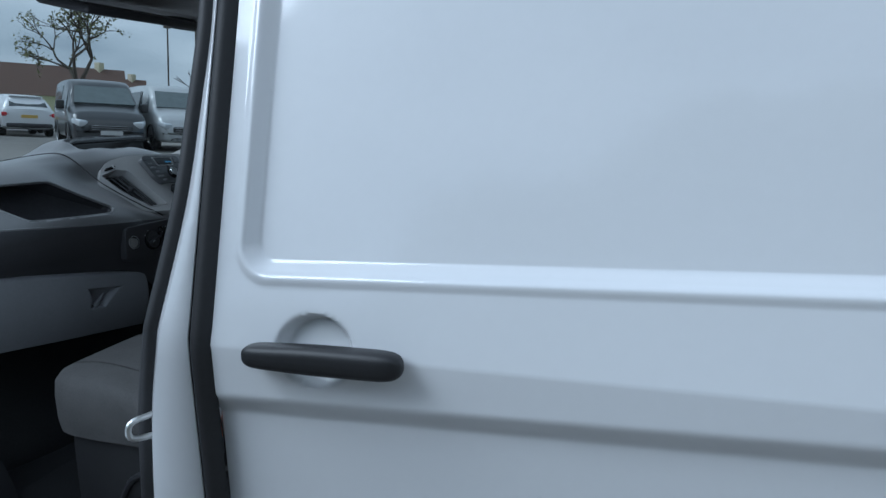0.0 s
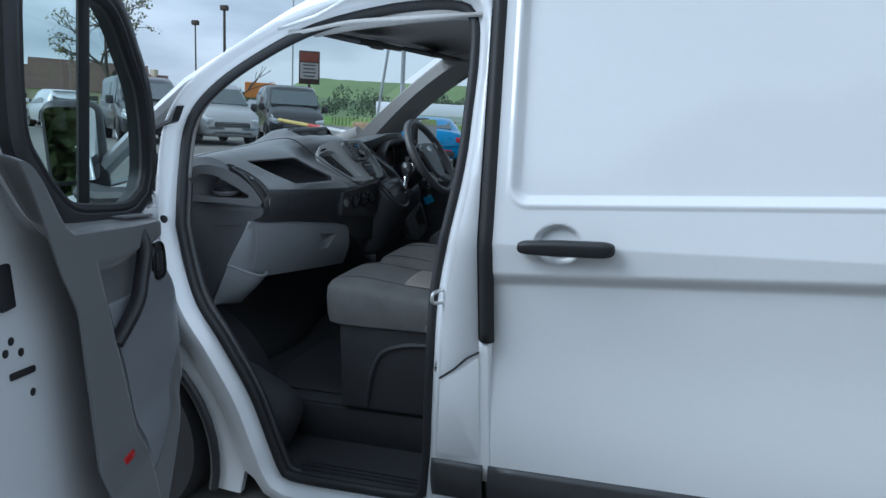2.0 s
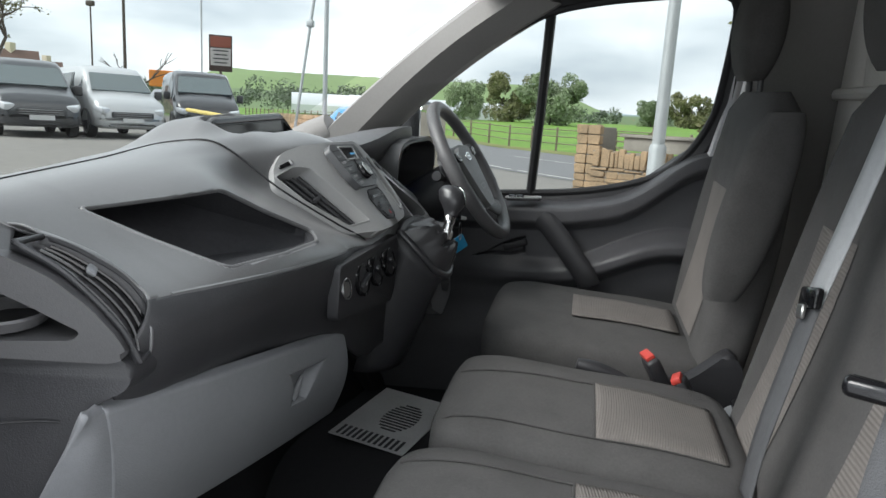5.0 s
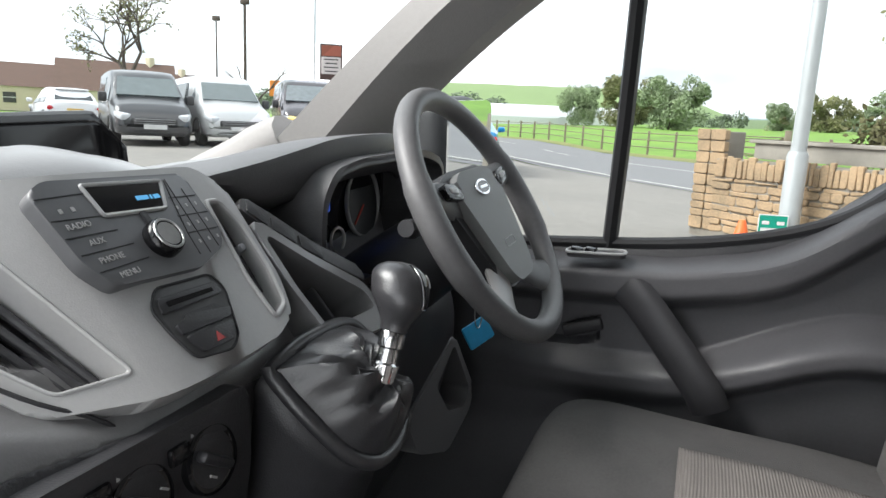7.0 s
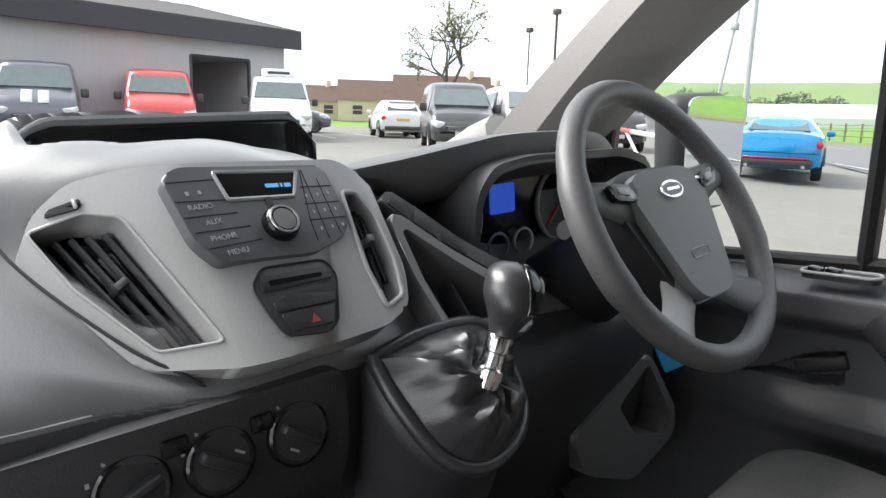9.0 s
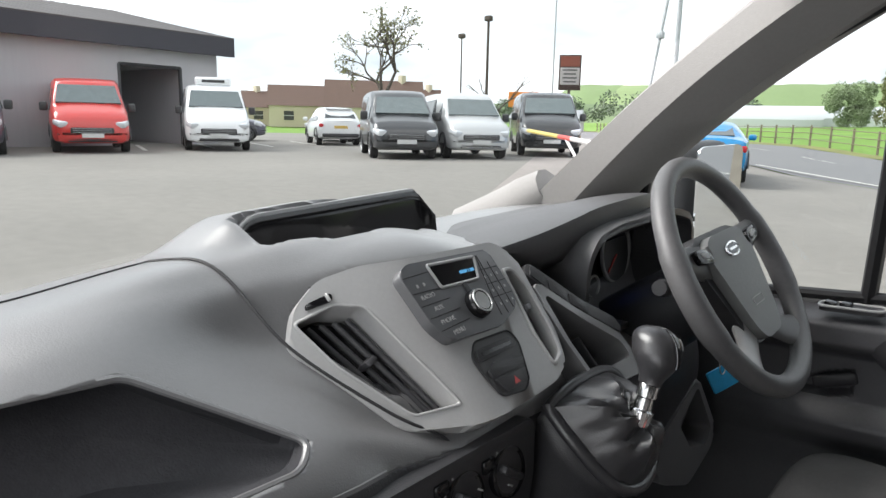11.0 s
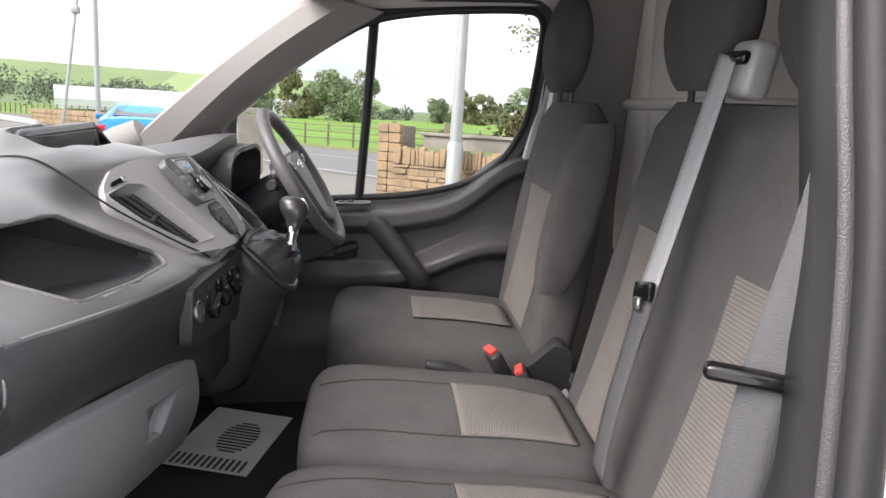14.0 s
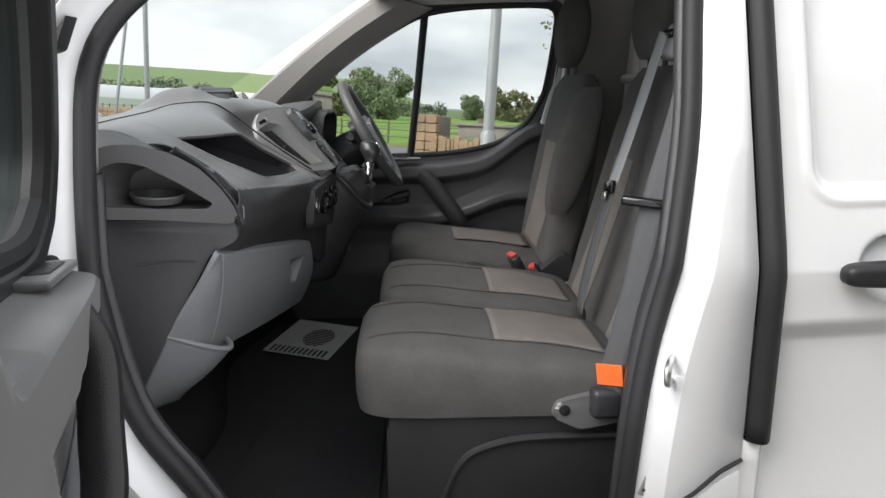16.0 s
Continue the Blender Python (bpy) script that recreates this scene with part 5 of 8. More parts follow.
def brace(v, w):
    k = min(1.0, v / 0.72)
    r = Vector(glove(0.01, k)) + Vector((-0.003, 0, 0)) + Vector((-0.088, 0.018, -0.092)) * max(0.0, (v - 0.72) / 0.28)
    p = brace_edge(v).lerp(r, w)
    return p + Vector((0.010, -0.008, 0)) * math.sin(math.pi * w) * sm(0, 0.2, v)


br = part("glove_brace", grid(brace, lin(0, 1, 34), lin(0, 1, 14)), MIDGREY, dash, "mid-grey flared side brace", thick=0.010)


def pouch(u, v):
    top = brace_edge(0.50).lerp(Vector((-0.562, 0.346, 0.880)), u) + Vector((0.046, -0.006, -0.022)) * math.sin(math.pi * u) ** 0.8
    bot = brace_edge(1.0).lerp(Vector((-0.655, 0.312, 0.768)), u)
    side = brace_edge(0.50 + 0.50 * v)
    p = top.lerp(bot, v) + Vector((0.014, 0, 0)) * math.sin(math.pi * v) * math.sin(math.pi * u) ** 0.5
    return p.lerp(side, (1 - u) ** 6)


bp = part("brace_pocket", grid(pouch, lin(0, 1, 16), lin(0, 1, 16)), MIDGREY, br, "mid-grey pocket in the brace", thick=0.006)
part("pocket_lip", tube([pouch(u, 0.0) for u in lin(0, 1, 16)], 0.006, 8), MIDGREY, bp)
part("knee_panel", grid(lambda u, v: (-0.470 - 0.10 * v - 0.03 * u + 0.02 * math.sin(math.pi * v), 1.20 + 0.55 * u, 1.00 - 0.20 * v - 0.02 * u), lin(0, 1, 24), lin(0, 1, 14)), DARK, dash, "black knee panel", thick=0.01)
bin_pt_ = lambda a, b, d: (-0.430 + d, a, b)
bin_ = part("coin_bin", prism(rounded([(1.40, 0.900), (1.512, 0.935), (1.611, 0.972), (1.712, 0.830), (1.690, 0.794), (1.565, 0.766), (1.438, 0.825)], 0.022), bin_pt_, -0.12, 0.0, 0.008, 3), DASH, dash, "lower dash cover with an open bin")
cut(bin_, prism(rounded([(1.522, 0.905), (1.612, 0.950), (1.688, 0.835), (1.655, 0.812), (1.575, 0.838)], 0.014), bin_pt_, -0.10, 0.05))
flat_faces(bin_)

# console under the gear lever
GRIM = curve([(-0.410, 1.046, 1.122), (-0.408, 1.110, 1.132), (-0.398, 1.180, 1.128), (-0.375, 1.192, 1.100), (-0.340, 1.184, 1.052), (-0.322, 1.150, 1.026), (-0.320, 1.100, 1.018), (-0.338, 1.066, 1.036), (-0.375, 1.046, 1.086), (-0.410, 1.046, 1.122)], 61)[:-1]
part("console", grid(lambda k, v: Vector((GRIM[int(k)].x - 0.012 * sm(0, 0.1, v) - 0.10 * v, 1.12 + (GRIM[int(k)].y - 1.12) * (1.06 + 0.12 * v), GRIM[int(k)].z * (1 - v) + 0.80 * v)), range(60), lin(0, 1, 14), close_u=True), DARK, dash, "black gear console", thick=0.004)

# instrument cluster
cl = part("cluster_face", prism(rounded([(1.255, 1.155), (1.265, 1.245), (1.31, 1.282), (1.42, 1.290), (1.62, 1.282), (1.67, 1.24), (1.66, 1.15), (1.50, 1.125), (1.32, 1.125)], 0.02), lambda a, b, d: (-0.592 + d + 0.25 * (1.2 - b) * -0.5, a, b), -0.01, 0.0), GLOSSBLACK, dash, "black instrument cluster")
for y, r in ((1.335, 0.058), (1.585, 0.058)):
    part("dial_ring", tube([(-0.585, y + r * math.cos(a), 1.205 + r * math.sin(a)) for a in lin(0, 2 * math.pi, 33)[:-1]], 0.004, 8, closed=True), SATIN, cl, "grey dial ring")
    part("dial", lathe([(r, 0), (r, 0.002), (0, 0.002)], 32, axis_to((1, 0, 0.1), (-0.588, y, 1.205))), DARK, cl)
    part("needle", rbox((-0.582, y - 0.02, 1.185), (0.002, 0.045, 0.003), 0.0, 1, turn(40, 0, 0)), RED, cl)
part("trip_screen", prism(rounded([(1.415, 1.205), (1.47, 1.205), (1.47, 1.25), (1.415, 1.25)], 0.004), lambda a, b, d: (-0.586 + d, a, b), 0.0, 0.003), glow("screen_blue", (0.015, 0.06, 0.40), 0.35), cl, "lit blue trip screen")
for y in (1.43, 1.49):
    part("small_dial", tube([(-0.584, y + 0.022 * math.cos(a), 1.155 + 0.020 * math.sin(a)) for a in lin(0, 2 * math.pi, 25)[:-1]], 0.0025, 6, closed=True), STEEL, cl)
BINN = rounded([(1.262, 1.150), (1.266, 1.255), (1.295, 1.290), (1.37, 1.299), (1.60, 1.294), (1.69, 1.268), (1.70, 1.18), (1.62, 1.122), (1.45, 1.106), (1.32, 1.116)], 0.03, 6)
bin_pt = lambda a, b, d: (d + 0.10 * (b - 1.20), a, b)
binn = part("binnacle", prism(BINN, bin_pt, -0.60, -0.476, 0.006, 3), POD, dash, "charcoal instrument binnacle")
BC = (1.48, 1.20)
cut(binn, prism([(BC[0] + (a - BC[0]) * 0.945, BC[1] + (b - BC[1]) * 0.88) for a, b in BINN], bin_pt, -0.594, -0.40))
LIP = curve([(-0.535, 1.118, 1.294), (-0.515, 1.20, 1.304), (-0.503, 1.28, 1.315), (-0.500, 1.36, 1.323), (-0.505, 1.50, 1.322), (-0.530, 1.62, 1.312), (-0.565, 1.72, 1.278)], 40)


def hood(i, v):
    """A padded wedge: its rear face hangs below the lip, its top falls away towards the screen."""
    p = LIP[int(i)]
    drop = 0.032 * sm(1.10, 1.22, p.y)
    if v < 0:
        return p + Vector((-0.016 * max(0, -v - 1), 0, drop * v * (0.9 if v < -1 else 0.8)))
    back = Vector((-0.78, 1.17 + 0.60 * i / 39, 1.284 - 0.03 * (abs(i / 39 - 0.45) / 0.5) ** 3))
    q = p.lerp(back, v)
    q.z += 0.006 * math.sin(math.pi * min(1, v * 1.6))
    return q


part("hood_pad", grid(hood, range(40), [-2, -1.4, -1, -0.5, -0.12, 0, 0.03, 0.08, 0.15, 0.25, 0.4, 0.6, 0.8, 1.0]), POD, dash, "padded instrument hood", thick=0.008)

# ---- steering wheel ----
sw_ = thing("steering_wheel", "worn dark grey four-spoke steering wheel with oval badge", "steering wheel", (-0.335, 1.49, 1.21))
WA = math.radians(29)
WN = Vector((math.cos(WA), 0, math.sin(WA)))
WU = Vector((-math.sin(WA), 0, math.cos(WA)))
WC = Vector((-0.333, 1.500, 1.208))


def wp(y, u, d=0.0):
    return WC + Vector((0, 1, 0)) * y + WU * u + WN * d


RW = 0.193
part("wheel_rim", tube([wp(RW * math.cos(a), RW * math.sin(a) * 0.99) for a in lin(0, 2 * math.pi, 73)[:-1]], [0.0175 + 0.0022 * (abs(math.cos(a)) > 0.93) for a in lin(0, 2 * math.pi, 73)[:-1]], 16, closed=True), WHEELRIM, sw_, "worn grey wheel rim")
HUB = rounded([(-0.098, 0.046), (-0.060, 0.068), (0.060, 0.068), (0.098, 0.046), (0.070, -0.045), (0.054, -0.092), (0.034, -0.112), (-0.034, -0.112), (-0.054, -0.092), (-0.070, -0.045)], 0.02)
hub = part("airbag_cover", prism(HUB, wp, -0.035, 0.012, 0.014, 4), mat("matt_grey_airbag_plastic", (0.20, 0.205, 0.205), 0.5, var=0.06, grain=0.4, gscale=700), sw_, "matt grey airbag cover")
part("hub_bezel", prism([(a * 1.24, b * 1.06 + 0.004) for a, b in HUB], wp, -0.045, -0.004, 0.010, 3), DARK, sw_, "black hub bezel")
part("badge", prism([(0.029 * math.cos(a), 0.036 + 0.0125 * math.sin(a)) for a in lin(0, 2 * math.pi, 33)[:-1]], wp, 0.010, 0.0155, 0.0015), CHROME, hub, "oval chrome badge")
part("badge_field", prism([(0.0245 * math.cos(a), 0.036 + 0.0092 * math.sin(a)) for a in lin(0, 2 * math.pi, 33)[:-1]], wp, 0.0150, 0.0160), mat("dark_badge_enamel", (0.05, 0.06, 0.08), 0.25), hub)
part("badge_bar", prism(rounded([(-0.016, 0.034), (0.016, 0.034), (0.016, 0.038), (-0.016, 0.038)], 0.001), wp, 0.0155, 0.0166), CHROME, hub)
part("airbag_mark", tube([wp(a, b, 0.0125) for a, b in rounded([(-0.022, -0.060), (0.022, -0.060), (0.022, -0.048), (-0.022, -0.048)], 0.003)], 0.0006, 5, closed=True), PRINT, hub)
for s in (-1, 1):
    part("spoke", tube(curve([wp(s * 0.06, 0.030, -0.012), wp(s * 0.11, 0.040, -0.008), wp(s * 0.175, 0.052, 0.0)], 10), [0.034, 0.033, 0.032, 0.030, 0.028, 0.026, 0.024, 0.022, 0.020, 0.018], 10, flat=0.45, up=WN), WHEELRIM, sw_)
    # left lower spoke is satin bright: its highlight is put into the colour
    part("spoke", tube(curve([wp(s * 0.045, -0.085, -0.014), wp(s * 0.080, -0.118, -0.010), wp(s * 0.122, -0.146, 0.0)], 10), [0.036, 0.033, 0.031, 0.029, 0.028, 0.028, 0.029, 0.031, 0.034, 0.037], 12, flat=0.34, up=WN), SATIN if s < 0 else WHEELRIM, sw_, "grey lower spoke")
    pad = part("switch_pad", prism(rounded([(s * 0.085, 0.028), (s * 0.135, 0.036), (s * 0.138, 0.058), (s * 0.092, 0.052)], 0.008), wp, 0.0, 0.014, 0.003), GLOSSBLACK, sw_, "black wheel switches")
    part("switch_key", prism(rounded([(s * 0.100, 0.038), (s * 0.122, 0.042), (s * 0.123, 0.051), (s * 0.103, 0.048)], 0.003), wp, 0.012, 0.016, 0.001), SATIN, pad)
part("column_shroud", tube([wp(0, -0.01, -0.03), wp(0, -0.012, -0.09), wp(0, -0.02, -0.17), wp(0, -0.03, -0.27)], [0.062, 0.068, 0.075, 0.08], 20, flat=0.95), DARK, sw_, "black column shroud")
for s in (-1, 1):
    stalk = part("stalk", tube(curve([wp(s * 0.06, 0.012, -0.06), wp(s * 0.12, 0.022, -0.055), wp(s * 0.165, 0.030, -0.05)], 12), [0.008] * 8 + [0.011, 0.014, 0.014, 0.012], 10), DARK, sw_, "black column stalk")
part("ignition", lathe([(0.018, 0), (0.018, 0.012), (0.0, 0.013)], 20, axis_to((0.9, 0.3, 0.1), (-0.385, 1.565, 1.075))), DARK, sw_)
key = thing("ignition_key", "ignition key with bright blue plastic tag hanging from the column", "key", (-0.385, 1.60, 1.03))
part("key_blade", rbox((-0.372, 1.580, 1.060), (0.03, 0.004, 0.010), 0.001, 1, turn(0, 10, 20)), STEEL, key)
part("key_ring", tube([(-0.378, 1.592 + 0.020 * math.cos(a), 1.018 + 0.026 * math.sin(a)) for a in lin(0, 2 * math.pi, 17)[:-1]], 0.001, 6, closed=True), STEEL, key)
part("key_tag", rbox((-0.386, 1.612, 0.976), (0.008, 0.056, 0.042), 0.004, 2, turn(18, -18, -38)), BLUE_KEY, key, "bright blue tag")

# ---- gear lever ----
gl = thing("gear_lever", "gear lever with glossy black knob, chrome collar and leather gaiter", "gear lever", (-0.32, 1.12, 1.05))
GA = Vector((0.16, 0.34, 1.0)).normalized()
GB = Vector((-0.322, 1.116, 1.106))
GM = axis_to(GA, GB)
part("chrome_collar", lathe([(0.0, -0.012), (0.013, -0.01), (0.014, 0.0), (0.0145, 0.008), (0.011, 0.010), (0.0105, 0.024), (0.013, 0.026), (0.0135, 0.040), (0.011, 0.044), (0, 0.044)], 24, GM), CHROME, gl, "chrome collar")


def knob(a, v):
    r = (0.0135 + 0.0150 * sm(0.0, 0.55, v)) * (math.sqrt(max(0.0, 1 - ((v - 0.70) / 0.30) ** 2)) if v > 0.70 else 1.0)
    return GM @ Vector((r * 1.12 * math.cos(a) + 0.012 * sm(0.2, 1, v), r * 0.95 * math.sin(a), 0.042 + 0.070 * v))


part("knob", grid(knob, lin(0, 2 * math.pi, 33)[:-1], lin(0, 1, 26), close_u=True), GAITER, gl, "black gear knob")
KD = GM.to_3x3().inverted() @ Vector((0.80, 0.60, 0.10))
KA = math.atan2(KD.y, KD.x)


def on_knob(a, v, off):
    p = Vector(knob(KA + a, v))
    return p + (p - GM @ Vector((0.004, 0, 0.078))).normalized() * off


part("knob_cap", grid(lambda a, v: on_knob(a * (0.55 + 0.45 * v), v, 0.0010), lin(-1.1, 1.1, 20), lin(0.40, 0.97, 14)), GLOSSBLACK, gl, "gloss black shift-pattern cap", thick=0.002)
part("cap_rim", tube([on_knob(a, v, 0.0016) for a, v in [(-1.1 * (0.55 + 0.45 * v), v) for v in lin(0.92, 0.40, 10)] + [(a, 0.40) for a in lin(-0.75, 0.75, 8)] + [(1.1 * (0.55 + 0.45 * v), v) for v in lin(0.40, 0.92, 10)]], 0.0008, 6), CHROME, gl)
for a in (-0.30, 0.0, 0.30):
    part("pattern_bar", tube([on_knob(a, v, 0.0026) for v in lin(0.70, 0.86, 5)], 0.0008, 5), WHITE_PLASTIC, gl)
part("pattern_bar", tube([on_knob(a, 0.78, 0.0026) for a in lin(-0.32, 0.32, 7)], 0.0008, 5), WHITE_PLASTIC, gl)


def gaiter(k, v):
    q = GRIM[int(k)]
    a = 2 * math.pi * k / 60
    c = GB + GA * 0.002 + GM.to_3x3() @ Vector((0.013 * math.cos(-a + 2.6), 0.013 * math.sin(-a + 2.6), 0))
    p = q.lerp(c, v)
    # slack leather: bellies out over the rim, then gathers up to the collar
    sag = math.sin(math.pi * min(1.0, v * 1.15)) ** 1.2
    p += Vector((0.016, 0.0, 0.010)) * sag
    p += Vector((0.7, 0, 0.7)) * (0.0062 * math.sin(5 * a + 5 * v + 0.8) + 0.0042 * math.sin(9 * a - 7 * v + 1.4 * math.sin(3 * a)) + 0.0022 * math.sin(17 * a + 6 * v)) * math.sin(math.pi * v) ** 0.8
    return p


part("gaiter", grid(gaiter, lin(0, 59, 60), lin(0, 1, 34), close_u=True), GAITER, gl, "creased black leather gaiter")
part("gaiter_rim", tube(GRIM, 0.0085, 10, closed=True), GAITER, gl, "padded leather rim")


# ---- seats ----
def back_section(f_w, f_t, f_c, bolster, e=0.55, at=(0.45, 0.9)):
    def f(a, v):
        w, t, c = f_w(v), f_t(v), f_c(v)
        ca, sa = math.cos(a), math.sin(a)
        sy = math.copysign(abs(sa) ** e, sa)
        sx = math.copysign(abs(ca) ** 0.60, ca)
        x = -t * sx
        if ca > 0:
            x -= bolster(v) * sm(*at, abs(sy)) * sm(1.06, 0.95, abs(sy))
        return c + Vector((x, w * sy, 0))
    return f


def inlay(f, a0, a1, v0, v1, off, n=22):
    """A panel of cover fabric laid on part of a seat surface."""
    def g(a, v):
        p = Vector(f(a, v))
        q = Vector(f(a, v + 0.004)) - p
        r = Vector(f(a + 0.004, v)) - p
        nn = r.cross(q).normalized()
        if nn.x > 0:
            nn = -nn
        return p + nn * off
    return grid(g, lin(a0, a1, n), lin(v0, v1, n))


def headrest(name, y, x, z0, parent, w=0.128, h=0.235):
    f = lambda a, v: Vector((x + 0.018 * v + 0.048 * math.copysign(abs(math.cos(a)) ** 0.7, math.cos(a)) * math.sin(math.pi * (0.06 + 0.88 * v)) ** 0.45,
                             y + w * math.copysign(abs(math.sin(a)) ** 0.6, math.sin(a)) * (0.86 + 0.14 * math.sin(math.pi * v)) * math.sin(math.pi * (0.05 + 0.90 * v)) ** 0.28, z0 + h * v))
    vs_ = lin(0, 1, 18)
    v_, f_ = grid(f, lin(0, 2 * math.pi, 41)[:-1], vs_, close_u=True)
    n = len(vs_)
    f_ += [tuple(i * n for i in range(40)), tuple(i * n + n - 1 for i in range(40))]
    ob = part(name, (v_, f_), FABRIC_TOP, parent, "dark fabric headrest")
    for s in (-1, 1):
        part("headrest_post", tube([(x + 0.01, y + s * 0.055, z0 - 0.07), (x + 0.012, y + s * 0.055, z0 + 0.03)], 0.007, 8), DARK, ob, "black headrest post")
    return ob


def cushion(f_out, top, bot, name, parent, material, label, dome=0.02):
    """A seat cushion from its outline f_out(a) -> (x, y), domed on top, rounded at the rim."""
    prof = [(0.90, bot), (0.985, bot + 0.012), (1.0, bot + 0.04), (1.0, top - 0.055), (0.985, top - 0.022), (0.94, top - 0.004), (0.86, top + 0.004)]
    prof += [(r, top + 0.004 + dome * (1 - (r / 0.86) ** 2)) for r in (0.70, 0.5, 0.3, 0.12, 0.0)]

    def f(a, k):
        r, z = prof[int(k)]
        cx, cy, ox, oy = f_out(a)
        x = cx + r * ox
        return (x, cy + r * oy, z + (0.03 * sm(0.05, -0.25, x) - 0.02 * sm(0.0, 0.25, x)) * (k > 2))
    return part(name, grid(f, lin(0, 2 * math.pi, 73)[:-1], range(len(prof)), close_u=True), material, parent, label), f, prof


def sq(a, e=0.35):
    return math.copysign(abs(math.cos(a)) ** e, math.cos(a)), math.copysign(abs(math.sin(a)) ** e, math.sin(a))


# driver's seat
ds = thing("driver_seat", "charcoal fabric driver's seat with lighter ribbed panels", "car seat", (0.05, 1.44, 0.42))
DSY = 1.435
dback = back_section(lambda v: 0.245 - 0.03 * sm(0.55, 1.0, v) - 0.06 * sm(0.92, 1.0, v), lambda v: 0.07 - 0.022 * v - 0.02 * sm(0.94, 1, v),
                     lambda v: Vector((0.280 + 0.105 * v + 0.02 * math.sin(math.pi * v), DSY, 0.74 + 0.67 * v)), lambda v: 0.028 * math.sin(math.pi * min(1, v * 1.05)))
bv, bf = grid(dback, lin(0, 2 * math.pi, 73)[:-1], lin(0, 1, 30), close_u=True)
bf += [tuple(i * 30 + 29 for i in range(72)), tuple(i * 30 for i in range(72))]
bo = part("backrest", (bv, bf), FABRIC, ds, "charcoal fabric backrest")
part("backrest_panel", inlay(dback, -0.33, 0.33, 0.14, 0.66, 0.002), PATCH, bo, "light ribbed fabric panel")
headrest("headrest", DSY, 0.350, 1.435, ds, w=0.122)
co, cf, cpf = cushion(lambda a: (0.015, DSY, 0.285 * sq(a)[0], 0.255 * sq(a)[1]), 0.832, 0.70, "seat_cushion", ds, FABRIC, "charcoal fabric cushion")
part("cushion_panel", grid(lambda x, y: (x, y, 0.838 + 0.018 * (1 - ((x - 0.015) / 0.3) ** 2) * (1 - ((y - DSY) / 0.3) ** 2) + 0.03 * sm(0.05, -0.25, x) - 0.02 * sm(0.0, 0.25, x) + 0.004), lin(-0.045, 0.215, 12), lin(1.335, 1.512, 12)), PATCH, co, "light ribbed fabric panel", thick=0.004)
part("seat_base", grid(lambda a, v: (0.03 + 0.26 * sq(a, 0.3)[0] * (0.95 + 0.05 * v), DSY + 0.235 * sq(a, 0.3)[1], 0.42 + 0.30 * v), lin(0, 2 * math.pi, 49)[:-1], lin(0, 1, 6), close_u=True), DARK, ds, "black plastic seat base", thick=0.006)
part("side_valance", prism(rounded([(-0.24, 0.50), (-0.22, 0.725), (-0.15, 0.755), (0.10, 0.745), (0.22, 0.79), (0.30, 0.86), (0.33, 0.82), (0.30, 0.52)], 0.03), lambda a, b, d: (a, d, b), 1.190, 1.145, 0.01, 3), DARK, ds, "black seat side cover")
arm = part("armrest", grid(lambda a, v: Vector((0.262 + 0.095 * v, 1.125, 0.985 + 0.385 * v)) + Vector((0.060 * math.copysign(abs(math.cos(a)) ** 0.6, math.cos(a)), 0.038 * math.copysign(abs(math.sin(a)) ** 0.6, math.sin(a)), 0)) * math.sin(math.pi * (0.04 + 0.92 * v)) ** 0.30, lin(0, 2 * math.pi, 33)[:-1], lin(0, 1, 26), close_u=True), FABRIC, ds, "folded-up fabric armrest")
part("belt_guide", rbox((0.32, 1.66, 0.88), (0.05, 0.03, 0.06), 0.01), DARK, ds)
hb = thing("handbrake", "black plastic handbrake lever between the seats", "handbrake", (0.0, 1.10, 0.6))
part("lever", tube(curve([(-0.028, 1.092, 0.832), (0.04, 1.092, 0.812), (0.11, 1.09, 0.775), (0.18, 1.09, 0.73)], 16), [0.012, 0.016] + [0.018] * 14, 12), DARK, hb, "black grip")
part("brake_console", rbox((0.12, 1.10, 0.60), (0.34, 0.07, 0.24), 0.03, 3), DARK, hb)

# double passenger seat
ps = thing("passenger_bench", "charcoal fabric double passenger seat with lighter ribbed panels", "car seat", (0.05, 0.62, 0.42))
BENCH_Y = 0.615
fb = back_section(lambda v: 0.374 - 0.012 * sm(0.7, 1.0, v) - 0.040 * sm(0.93, 1.0, v), lambda v: 0.074 - 0.022 * v - 0.02 * sm(0.94, 1, v),
                  lambda v: Vector((0.300 + 0.160 * v + 0.02 * math.sin(math.pi * v), BENCH_Y, 0.72 + 0.70 * v)), lambda v: 0.020 * math.sin(math.pi * min(1, v * 1.05)), 0.40, (0.74, 0.95))
bv, bf = grid(fb, lin(0, 2 * math.pi, 145)[:-1], lin(0, 1, 30), close_u=True)
bf += [tuple(i * 30 + 29 for i in range(144)), tuple(i * 30 for i in range(144))]
bo = part("backrest", (bv, bf), FABRIC, ps, "broad charcoal fabric backrest")
for k in (-1, 1):
    # the angles at which the section reaches 0.105 and 0.265 m to the side
    a0, a1 = math.asin((0.105 / 0.374) ** 2.5), math.asin((0.265 / 0.374) ** 2.5)
    part("backrest_panel", inlay(fb, k * a0, k * a1, 0.12, 0.675, 0.002), PATCH, bo, "light ribbed fabric panel")
    headrest("headrest", BENCH_Y + k * 0.185, 0.425, 1.440, ps, w=0.125)

BLACKSTEEL = mat("black_enamelled_steel", (0.018, 0.018, 0.020), 0.25, var=0.2, scale=20)


